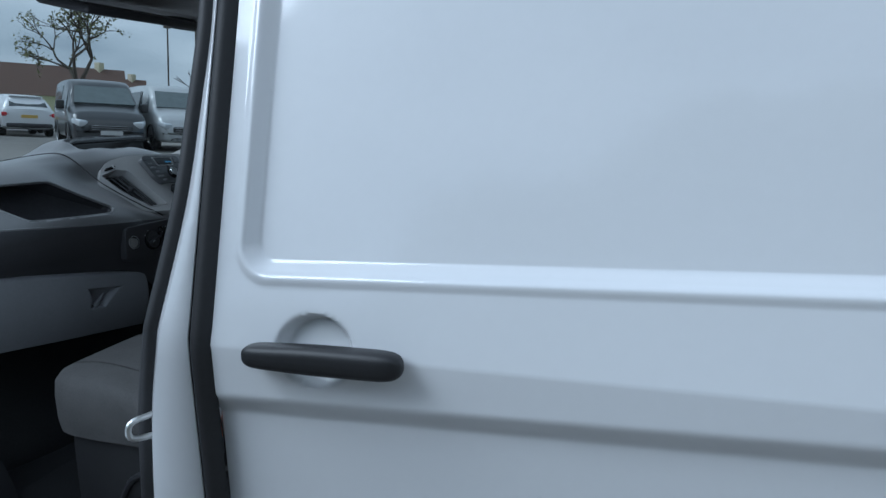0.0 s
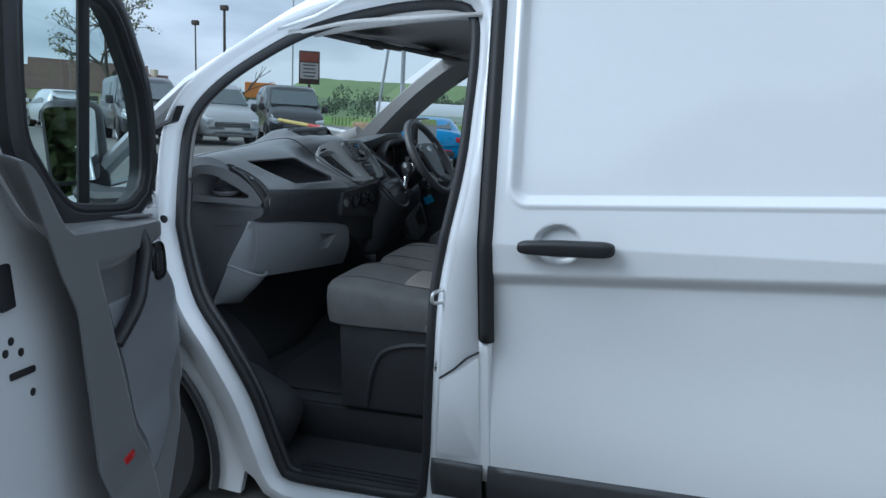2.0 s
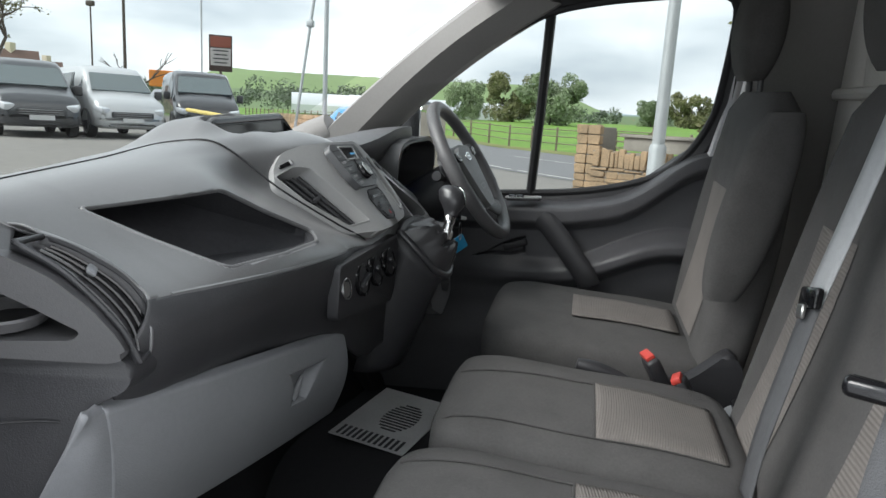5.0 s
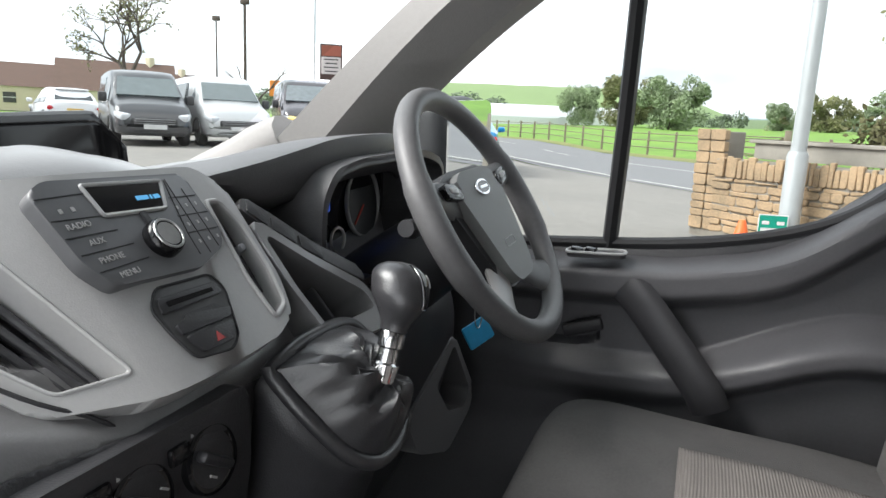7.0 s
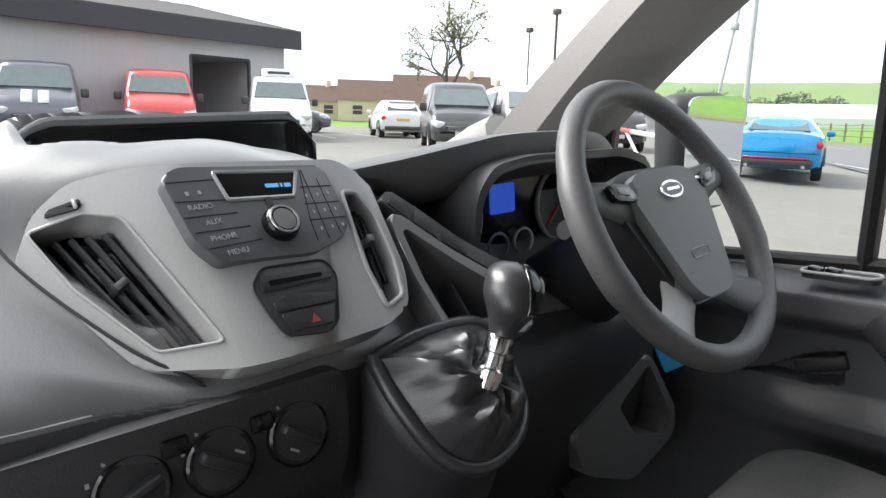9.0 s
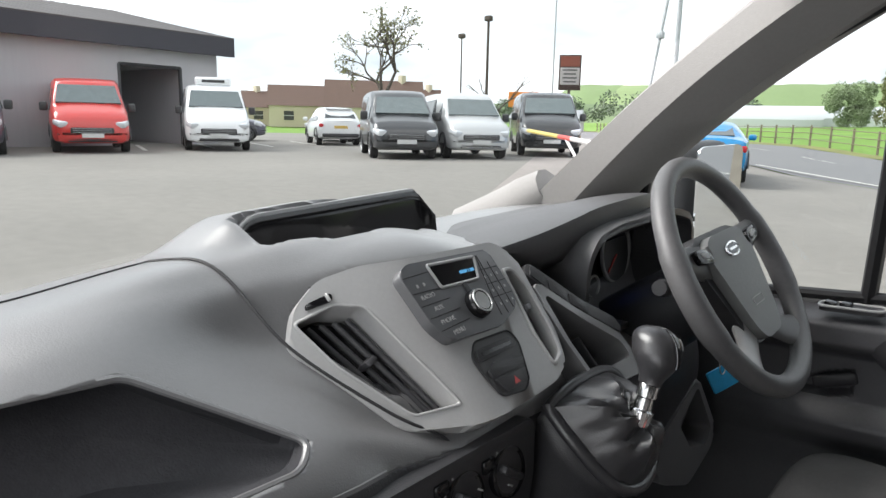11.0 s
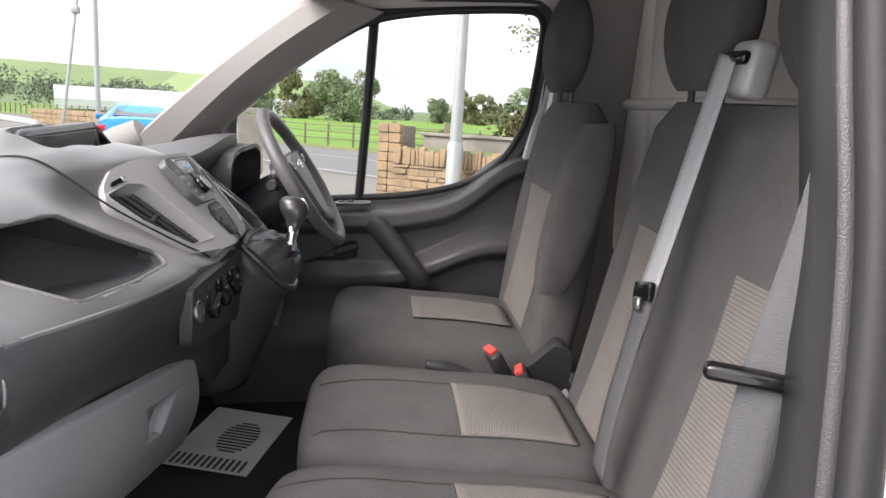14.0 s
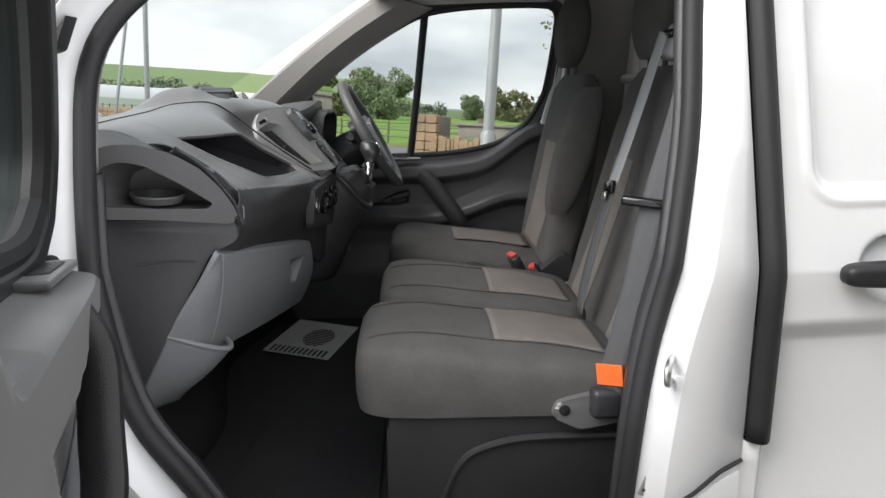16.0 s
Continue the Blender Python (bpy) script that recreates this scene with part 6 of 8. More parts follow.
def bench_cushion(cx, cy, hx, hy, top, p0, p1, e=0.34, dome=0.022):
    """A seat cushion with its light rear panel between p0 and p1 (y) and the seams of its cover."""
    co_, _, _ = cushion(lambda a: (cx, cy, hx * sq(a, e)[0], hy * sq(a, e)[1]), top, 0.725, "seat_cushion", ps, FABRIC, "charcoal fabric cushion", dome)

    def over(x, y, off):
        r = ((abs(x - cx) / hx) ** (2 / e) + (abs(y - cy) / hy) ** (2 / e)) ** (e / 2)
        flat = top + 0.004 + dome * (1 - (r / 0.86) ** 2) if r < 0.86 else top + 0.004 - 1.2 * (r - 0.86) ** 2 * 2
        return Vector((x, y, flat + 0.03 * sm(0.05, -0.25, x) - 0.02 * sm(0.0, 0.25, x) + off))
    x0 = -0.022 + 0.03 * (cy > 0.6)
    part("cushion_panel", grid(lambda x, y: over(x, y, 0.003), lin(x0, 0.215, 16), lin(p0, p1, 14)), PATCH, co_, "light ribbed fabric panel", thick=0.004)
    part("seam", tube([over(x0 - 0.002, y, 0.003) for y in lin(p0, p1, 10)], 0.0022, 6), FABRIC_TOP, co_)
    for y in (p0, p1):
        part("seam", tube([over(x, y, 0.002) for x in lin(cx - hx * 0.90, 0.21, 24)], 0.0016, 6), FABRIC_TOP, co_)
    return co_


bench_cushion(-0.022, 0.445, 0.285, 0.182, 0.846, 0.345, 0.545)
bench_cushion(-0.004, 0.832, 0.272, 0.200, 0.846, 0.700, 0.893)
# seat box under the cushions
SBX = [(-0.245, 0.43), (-0.238, 0.70), (-0.232, 0.782), (-0.20, 0.792), (-0.14, 0.785), (-0.12, 0.765), (0.10, 0.752), (0.26, 0.75), (0.27, 0.43)]
for yy, s in ((0.282, 1), (1.035, -1)):
    sp = part("box_side", prism(rounded(SBX, 0.012, 3), lambda a, b, d: (a, yy + s * d, b - (0.02 if s < 0 else 0)), 0.010, 0.0, 0.004), DARK, ps, "black plastic seat-box side")
part("box_ridge", tube(curve([(-0.15, 0.280, 0.44), (-0.125, 0.280, 0.56), (-0.085, 0.280, 0.640), (-0.02, 0.279, 0.672), (0.06, 0.279, 0.684), (0.22, 0.280, 0.686)], 30), 0.0085, 8), DARK, ps)
part("box_front", rbox((-0.236, 0.655, 0.565), (0.012, 0.74, 0.28), 0.004), DARK, ps)
part("box_floor", rbox((0.03, 0.655, 0.60), (0.52, 0.73, 0.012), 0.002, 1), BLACKSTEEL, ps)
part("box_back", rbox((0.285, 0.655, 0.62), (0.012, 0.73, 0.38), 0.003, 1), BLACKSTEEL, ps)
part("far_bracket", prism(rounded([(0.135, 0.700), (0.140, 0.752), (0.235, 0.765), (0.285, 0.800), (0.315, 0.790), (0.300, 0.715), (0.215, 0.685)], 0.014), lambda a, b, d: (a, d, b), 1.018, 0.972, 0.010, 3), DASH, ps, "grey plastic hinge cover")
part("side_bracket", prism(rounded([(0.082, 0.742), (0.090, 0.772), (0.125, 0.782), (0.225, 0.800), (0.245, 0.735), (0.140, 0.715)], 0.012), lambda a, b, d: (a, d, b), 0.315, 0.248, 0.010, 3), DASH, ps, "grey plastic hinge cover")
part("bracket_bolt", lathe([(0.012, 0), (0.011, 0.004), (0, 0.005)], 14, axis_to((0, -1, 0), (0.107, 0.250, 0.757))), BLACKSTEEL, ps)

# belts
sb = thing("passenger_seat_belt", "grey seat belt hanging from the top of the backrest", "seat belt", (0.43, 0.72, 1.5))
gd = part("belt_guide", rbox((0.425, 0.640, 1.470), (0.045, 0.070, 0.085), 0.014, 3, turn(0, 12, 0)), SATIN, sb, "grey belt guide")
part("guide_slot", rbox((0.404, 0.640, 1.488), (0.018, 0.056, 0.020), 0.007, 3, turn(0, 12, 0)), GLOSSBLACK, gd)


def strap(pts, w, side, n=30):
    c = curve(pts, n)
    s = Vector(side).normalized()
    return grid(lambda i, k: c[int(i)] + s * w * (k - 0.5), range(n), lin(0, 1, 4))


# upper run takes the lit copy of the webbing, lower run the plain one
part("belt_strap", strap([(0.396, 0.655, 1.492), (0.362, 0.645, 1.38), (0.318, 0.632, 1.24), (0.282, 0.618, 1.135)], 0.046, (-0.1, 1, 0.2)), WEBBING_LIT, sb, "grey webbing in its lit tone", thick=0.0016)
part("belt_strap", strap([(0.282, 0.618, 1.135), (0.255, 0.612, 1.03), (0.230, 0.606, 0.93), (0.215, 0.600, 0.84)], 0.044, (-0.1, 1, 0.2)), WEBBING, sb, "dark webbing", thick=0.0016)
tg = part("belt_tongue", rbox((0.278, 0.618, 1.140), (0.012, 0.060, 0.030), 0.005, 2, turn(-14, 10, 0)), GLOSSBLACK, sb, "black belt tongue")
part("tongue_plate", rbox((0.268, 0.620, 1.120), (0.006, 0.022, 0.020), 0.002, 1, turn(-14, 10, 0)), STEEL, tg)
ob_ = thing("outer_seat_belt", "black outer seat belt with orange label on the door pillar", "seat belt", (0.24, 0.22, 0.8))
part("belt_strap", strap([(0.33, 0.225, 1.60), (0.29, 0.225, 1.35), (0.250, 0.228, 1.17), (0.225, 0.232, 1.0), (0.195, 0.238, 0.84), (0.19, 0.24, 0.78)], 0.050, (0.8, -0.6, 0.0)), WEBBING, ob_, "dark webbing", thick=0.0018)
part("belt_clip", rbox((0.232, 0.232, 1.168), (0.085, 0.02, 0.018), 0.007, 3, turn(0, 4, -25)), GLOSSBLACK, ob_, "black belt clip")
part("belt_label", rbox((0.188, 0.236, 0.835), (0.052, 0.005, 0.042), 0.001, 1, turn(0, -8, -36)), ORANGE, ob_, "orange label")
part("belt_anchor", rbox((0.185, 0.245, 0.775), (0.06, 0.04, 0.06), 0.012, 3), DARK, ob_)
for (x, y, z), rz in (((0.122, 1.092, 0.862), 18), ((0.174, 1.016, 0.846), -12)):
    bk_ = thing("belt_buckle", "black seat-belt buckle with red button", "belt buckle", (x + 0.03, y, z - 0.10), group="belt buckles between the seats")
    part("buckle_body", rbox((x + 0.022, y, z - 0.045), (0.030, 0.046, 0.095), 0.008, 3, turn(0, -28, rz)), DARK, bk_)
    part("red_button", rbox((x - 0.002, y, z - 0.001), (0.020, 0.040, 0.012), 0.003, 2, turn(0, -28, rz)), RED, bk_, "red release button")
    part("buckle_stalk", tube([(x + 0.045, y, z - 0.09), (x + 0.07, y, z - 0.17)], 0.012, 8), DARK, bk_)
paper = thing("paper_floor_mat", "white printed paper mat in the driver's footwell", "floor mat", (-0.57, 1.52, 0.43))
PAM = Matrix.Translation((-0.575, 1.52, 0.436)) @ turn(0, 4, -14)
pmb = part("paper", rbox(PAM @ Vector((0, 0, 0)), (0.25, 0.34, 0.004), 0.001, 1, turn(0, 4, -14)), mat("white_paper", (0.7, 0.7, 0.69), 0.8), paper)
for k in range(11):
    w = 0.055 * math.sqrt(max(0.05, 1 - ((k - 5) / 5.6) ** 2))
    part("print_bar", rbox(PAM @ Vector((0.02, 0.09 - 0.016 * k, 0.003)), (2 * w, 0.007, 0.001), 0.0, 1, turn(0, 4, -14)), DARK, pmb)
for k in range(12):
    part("print_bar", rbox(PAM @ Vector((-0.10 + 0.018 * k, -0.135, 0.003)), (0.009, 0.055, 0.001), 0.0, 1, turn(0, 4, -14)), DARK, pmb)
part("footwell_mat", rbox((-0.45, 0.62, 0.430), (0.36, 0.50, 0.012), 0.004), CARPET, van, "black rubber floor mat")

# ---- outside: forecourt, road, fields ----
ID = Matrix.Identity(4)
ASPHALT = mat("worn_grey_forecourt", (0.195, 0.184, 0.169), 0.9, var=0.16, scale=0.35, grain=0.6, gscale=60)
ROADM = mat("dark_road_asphalt", (0.16, 0.16, 0.165), 0.85, var=0.12, scale=0.5, grain=0.5, gscale=60)
GRASS = mat("meadow_grass", (0.10, 0.20, 0.022), 0.95, var=0.25, scale=0.12, grain=0.6, gscale=12, tint=(0.14, 0.26, 0.03))
VERGE = mat("dry_verge_grass", (0.17, 0.18, 0.055), 0.95, var=0.3, scale=0.8, grain=0.6, gscale=20)
LINE = mat("worn_white_road_paint", (0.50, 0.49, 0.46), 0.8, var=0.2, scale=3)
STONE = mat("tan_rubble_stone", (0.30, 0.225, 0.145), 0.9, var=0.35, scale=2.5, grain=0.8, gscale=60, tint=(0.36, 0.25, 0.15))
MORTAR = mat("grey_mortar", (0.22, 0.20, 0.17), 0.95, var=0.2, grain=0.7, gscale=80)
RENDER_ = mat("grey_cement_render", (0.27, 0.25, 0.22), 0.95, var=0.2, grain=0.6, gscale=60)
GALV = mat("galvanised_steel", (0.42, 0.44, 0.45), 0.5, metal=0.3, var=0.08)
WOOD = mat("weathered_fence_wood", (0.19, 0.16, 0.12), 0.9, var=0.25, grain=0.6, gscale=50, stretch=(1, 1, 0.2))
BARK = mat("tree_bark", (0.075, 0.062, 0.05), 0.95, var=0.3, grain=0.8, gscale=40)
LEAF = mat("dull_green_leaves", (0.12, 0.165, 0.060), 0.8, var=0.35, scale=0.7, tint=(0.17, 0.21, 0.08))
LEAF2 = mat("olive_leaves", (0.15, 0.165, 0.075), 0.8, var=0.35, scale=0.7, tint=(0.19, 0.19, 0.09))
LEAFB = mat("brown_shrub_leaves", (0.105, 0.075, 0.04), 0.85, var=0.4, scale=1.5, tint=(0.09, 0.095, 0.035))
GZ = 0.42
RD, RN = Vector((-0.64, 0.768, 0)), Vector((0.768, 0.64, 0))
RP = Vector((-2.13, 18.1, 0))


def gz(x, y):
    """Ground height shaped to fit the camera's view: the yard rises gently towards the parked vans and the workshop,
    the meadow away from the road.
    """
    o = (Vector((x, y, 0)) - RP).dot(RN)
    return 0.10 * sm(4, 12, math.hypot(x, y - 1)) + (GZ - 0.10) * sm(4.5, 10.0, -x) + 6.5 * (1 - math.exp(-max(0.0, o - 12.5) / 190))


def ground_at(x, y):
    o = (Vector((x, y, 0)) - RP).dot(RN)
    return gz(x, y) - (0.08 if -44.5 < o < 10.9 else 0.0)


def ground_sheet():
    rs = lin(0, 14, 22) + [16, 19, 22, 25, 28, 31, 35, 40, 45, 52, 60, 75, 90, 115, 140, 220, 400, 800, 1600, 3500]
    return grid(lambda r, a: (r * math.cos(a), 1 + r * math.sin(a), ground_at(r * math.cos(a), 1 + r * math.sin(a))), rs, lin(0, 2 * math.pi, 145))


gr = part("ground", ground_sheet(), GRASS)
tagged(gr, "green meadow reaching the horizon", "ground", kind="structure")


def along(s, o, h=0.0):
    p = RP + RD * s + RN * o
    return Vector((p.x, p.y, gz(p.x, p.y) + h))


fc = part("forecourt", grid(lambda s, o: along(s, -45 + 45.0 * o, 0.012), lin(-40, 34, 75), lin(0, 1, 46)), ASPHALT)
tagged(fc, "worn light-grey tarmac forecourt", "forecourt", kind="structure")
rd = part("road", grid(lambda s, o: along(s, 0.0 + 9.5 * o, 0.020), lin(-70, 160, 60), lin(0, 1, 8)), ROADM)
tagged(rd, "grey tarmac road beside the forecourt", "road", kind="structure")
vg = part("verge", grid(lambda s, o: along(s, 9.5 + 2.2 * o, 0.03 + 0.06 * math.sin(3 * o)), lin(-70, 160, 80), lin(0, 1, 5)), VERGE)
tagged(vg, "rough grass verge along the road", "verge", kind="structure")
for nm, lab, o, dash_, gap in (("road_line", "white dashed centre line", 5.0, 4.0, 3.0), ("road_line", "white edge line", 0.35, 60.0, 0.3)):
    s = -60.0
    while s < 90:
        q = part(nm, grid(lambda a, b: along(a, o + 0.12 * b, 0.026), lin(s, s + dash_, 4), [0, 1]), LINE)
        tagged(q, lab, "road marking", kind="structure")
        s += dash_ + gap
for k in range(4):
    x0, y0 = -25.5 + 0.5 * k, 19.6 - 2.6 * k
    q = part("bay_line", ([(x0, y0, GZ + 0.016), (x0 + 0.06, y0 + 0.12, GZ + 0.016), (x0 + 4.2, y0 - 1.6, GZ + 0.016), (x0 + 4.14, y0 - 1.72, GZ + 0.016)], [(0, 1, 2, 3)]), LINE)
    tagged(q, "worn white parking-bay line", "road marking", kind="structure")


# far hills as layered ridges
def ridge(name, dist, base, amp, seed, a0, a1, material, label, drop=0.0):
    rnd = random.Random(seed)
    ph = [rnd.uniform(0, 6.28) for _ in range(5)]

    def f(a, v):
        h = (base + amp * sum(math.sin((k + 1) * 1.7 * a * 2 + ph[k]) / (k + 1.2) for k in range(5)) * 0.5) * sm(a0, a0 + 0.12, a) * sm(a1, a1 - 0.22, a)
        r = dist * (1 + 0.55 * v)
        return (r * math.sin(a), 1 + r * math.cos(a), GZ - 2 + (h + 2) * math.sin(v * math.pi / 2) ** 1.2 + 1.2 * noise.noise(Vector((a * 60, v * 6, seed))) * v)
    return tagged(part(name, grid(f, lin(a0, a1, 90), lin(0, 1, 8)), material), label, "hill", kind="structure")


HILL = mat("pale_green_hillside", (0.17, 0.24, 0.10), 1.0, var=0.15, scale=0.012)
# distance haze is painted into this blue tone
HILLFAR = mat("haze_tinted_hills", (0.20, 0.26, 0.28), 1.0, var=0.10, scale=0.005)
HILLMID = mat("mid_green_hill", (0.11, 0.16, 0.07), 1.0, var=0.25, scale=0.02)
ridge("far_hills", 2200, 75, 25, 3, -1.2, 1.3, HILLFAR, "far hills with distance haze in their blue-green colour")
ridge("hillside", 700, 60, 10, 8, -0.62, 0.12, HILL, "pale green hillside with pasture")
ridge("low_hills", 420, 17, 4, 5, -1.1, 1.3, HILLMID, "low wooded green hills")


# trees
# green of the far crowns lightened: distance haze mixed into the colour
LEAF3 = mat("haze_paled_leaves", (0.21, 0.27, 0.15), 0.85, var=0.25, scale=0.3, tint=(0.22, 0.27, 0.16))


def leaf_cloud(rnd, centres, size, n):
    verts, faces = [], []
    for c, r in centres:
        for _ in range(n):
            d = Vector((rnd.gauss(0, 1), rnd.gauss(0, 1), rnd.gauss(0, 0.8)))
            d = d.normalized() * r * rnd.uniform(0.35, 1.0) ** 0.6
            p = c + d
            u = Vector((rnd.gauss(0, 1), rnd.gauss(0, 1), rnd.gauss(0, 1))).normalized()
            w = u.cross(Vector((rnd.gauss(0, 1), rnd.gauss(0, 1), rnd.gauss(0, 1)))).normalized()
            s = size * rnd.uniform(0.6, 1.3)
            o = len(verts)
            verts += [p - u * s, p + w * s * 0.55, p + u * s, p - w * s * 0.55]
            faces.append((o, o + 1, o + 2, o + 3))
    return verts, faces


def limbs(rnd, base, height, spread, depth, r0):
    """Trunk and limbs as tapered bars; returns the bars and the tips."""
    bars, tips = [], []

    def grow(p, d, length, r, lev):
        q = p + d * length
        mid = p.lerp(q, 0.5) + Vector((rnd.gauss(0, 1), rnd.gauss(0, 1), 0.3)) * length * 0.06
        bars.append(tube(curve([p, mid, q], 6), [r, r * 0.92, r * 0.84, r * 0.76, r * 0.68, r * 0.6], 6))
        if lev == 0:
            tips.append(q)
            return
        n = rnd.choice((2, 3, 3)) if lev > 1 else rnd.choice((2, 3))
        for _ in range(n):
            v = (d + Vector((rnd.gauss(0, 1), rnd.gauss(0, 1), rnd.gauss(0.15, 0.5))) * spread).normalized()
            grow(q, v, length * rnd.uniform(0.62, 0.86), r * 0.6, lev - 1)
        tips.append(q)
    grow(Vector(base), Vector((rnd.gauss(0, 0.05), rnd.gauss(0, 0.05), 1)).normalized(), height, r0, depth)
    return bars, tips


def tree(name, at, h, spread, depth, leaf, leafr, nleaf, size, seed, label, r0=0.16):
    rnd = random.Random(seed)
    t = thing(name, label, "tree", at, ID)
    bars, tips = limbs(rnd, at, h, spread, depth, r0)
    part("trunk", join(*bars), BARK, t, "bare brown limbs")
    if nleaf:
        part("crown", leaf_cloud(rnd, [(p, leafr * rnd.uniform(0.6, 1.2)) for p in tips], size, nleaf), leaf, t, "loose leafy crown", smooth=False)
    return t


def polar(az, d, h=None):
    """A place by its bearing from the van (degrees from straight across) and distance."""
    a = radians(az)
    x, y = d * math.sin(a), 0.4 + d * math.cos(a)
    return (x, y, gz(x, y) if h is None else h)


tree("bare_tree", polar(-45.3, 44), 2.3, 0.62, 5, LEAF2, 0.30, 5, 0.10, 11, "nearly leafless spreading autumn tree", 0.22)
tree("bare_tree", polar(-36.0, 48), 1.6, 0.45, 3, LEAF2, 0.2, 0, 0.1, 15, "small leafless dead tree", 0.12)
def round_tree(az, d, w, h, seed, leaf):
    """A hedgerow tree: short trunk, limbs, and a full uneven crown nearly to the ground."""
    rnd = random.Random(seed)
    at = polar(az, d)
    t = thing("field_tree", "round leafy field tree", "tree", at, ID)
    bars, tips = limbs(rnd, at, h * 0.22, 0.7, 2, 0.18)
    part("trunk", join(*bars), BARK, t)
    cs = []
    for _ in range(34):
        a, q = rnd.uniform(0, 6.28), rnd.uniform(0, 1) ** 0.5
        z = rnd.uniform(0.07, 0.86)
        rr = w * 0.5 * math.sin(math.pi * (0.12 + 0.80 * z)) ** 0.6
        cs.append((Vector(at) + Vector((rr * q * 0.8 * math.cos(a), rr * q * 0.8 * math.sin(a), h * z)), h * rnd.uniform(0.12, 0.19)))
    part("crown", leaf_cloud(rnd, cs, 0.017 * w, 330), leaf, t, smooth=False)


for k, (az, d, w_, h_) in enumerate(((-6.6, 62, 5.5, 4.6), (-3.0, 60, 6.2, 4.7), (-10.0, 66, 4.2, 4.0), (8.0, 75, 5.6, 3.9), (13.0, 72, 6.4, 4.4), (5.0, 80, 4.4, 3.0), (17.5, 78, 6.0, 4.4), (22, 80, 6.0, 4.6), (10.6, 90, 5.0, 3.2))):
    round_tree(az, d * 2.0, w_ * 2.3, h_ * 1.95, 40 + k, LEAF3 if k % 3 else LEAF2)
tree("garden_shrub", polar(11.6, 13.4), 0.55, 0.8, 3, LEAFB, 0.42, 60, 0.06, 31, "brown-green garden shrub behind the stone wall", 0.05)
tree("garden_shrub", polar(14.2, 13.8), 0.6, 0.8, 3, LEAFB, 0.42, 60, 0.06, 32, "brown-green garden shrub behind the stone wall", 0.05)
tree("birch_tree", polar(19.5, 19), 2.0, 0.5, 4, LEAF2, 0.6, 26, 0.075, 33, "tall thin-leaved pale birch", 0.09)
round_tree(-59.5, 75, 3.4, 5.2, 60, LEAF)
rnd = random.Random(77)
wood = []
for k in range(95):
    az = rnd.uniform(-46, -16)
    d = rnd.uniform(200, 250)
    p = Vector(polar(az, d))
    tall = 1.0 + 0.5 * math.sin(az * 0.9) + 0.4 * math.sin(az * 2.3 + 1)
    wood.append((p + Vector((0, 0, rnd.uniform(1.0, 4.2) + 1.8 * tall)), rnd.uniform(2.0, 4.2)))
for k in range(60):
    az = rnd.uniform(-62, -44)
    p = Vector(polar(az, rnd.uniform(120, 150)))
    wood.append((p + Vector((0, 0, rnd.uniform(0.8, 4.2))), rnd.uniform(1.4, 2.8)))
for k in range(60):
    p = Vector(polar(rnd.uniform(-12, 30), rnd.uniform(200, 260)))
    wood.append((p + Vector((0, 0, rnd.uniform(0.5, 3.0))), rnd.uniform(1.6, 3.5)))
# far leaf tone greyed and paled for distance haze
wd = part("far_woods", leaf_cloud(rnd, wood, 0.42, 190), mat("far_wood_leaves", (0.13, 0.16, 0.115), 0.9, var=0.3, scale=0.15), smooth=False)
tagged(wd, "dark green far hedgerows and woods", "woods", kind="stuff")
# tall trees and hedge behind the camera's side, mirrored in the van's paint
rnd = random.Random(5)
back = []
for k in range(80):
    x = -12 + 0.46 * k
    h = 2.6 + 4.3 * sm(-9, -4.5, x) + 4.6 * sm(-5, 3.5, x) - 2.0 * sm(9, 22, x) + 0.35 * math.sin(1.1 * x) + 0.2 * math.sin(2.7 * x + 1)
    for j in range(9):
        back.append((Vector((x + rnd.gauss(0, 0.25), -19 + rnd.gauss(0, 0.8), GZ + h * (0.05 + 0.118 * j))), rnd.uniform(1.3, 1.8)))
for k in range(40):
    back.append((Vector((rnd.uniform(-34, -11), -24 + rnd.gauss(0, 1), GZ + rnd.uniform(0.5, 2.4))), rnd.uniform(1.0, 1.7)))
bt = part("tree_belt", leaf_cloud(rnd, back, 0.34, 80), LEAF, smooth=False)
tagged(bt, "tall green tree belt across the yard", "trees", kind="stuff")


# fence and gate beyond the road
fence = thing("field_fence", "weathered post-and-rail field fence", "fence", tuple(along(0, 11.8)), ID)
post_me = None
for k in range(-8, 40):
    c = along(k * 2.2, 11.8)
    p = part("post", rbox(c + Vector((0, 0, 0.62)), (0.11, 0.11, 1.25), 0.015, 1), WOOD, fence) if post_me is None else new("post", post_me)
    if post_me is None:
        post_me, c0 = p.data, c
    else:
        p.parent = fence
        p.location = c - c0
for z in (0.42, 0.78, 1.12):
    for k in range(-8, 39, 4):
        a, b = along(k * 2.2, 11.73, z), along(min(39, k + 4) * 2.2, 11.73, z)
        part("rail", tube([a, b], 0.045, 4, flat=0.5), WOOD, fence)
gate = thing("field_gate", "grey wooden field gate with diagonal braces", "gate", tuple(along(7.0, 11.6)), ID)
for s0 in (6.2, 9.8):
    part("gate_post", rbox(along(s0, 11.6) + Vector((0, 0, 0.75)), (0.24, 0.24, 1.5), 0.02), WOOD, gate)
for z in (0.25, 0.5, 0.75, 1.0, 1.22):
    part("gate_bar", tube([along(6.4, 11.6, z), along(9.6, 11.6, z)], 0.045, 4, flat=0.5), WOOD, gate)
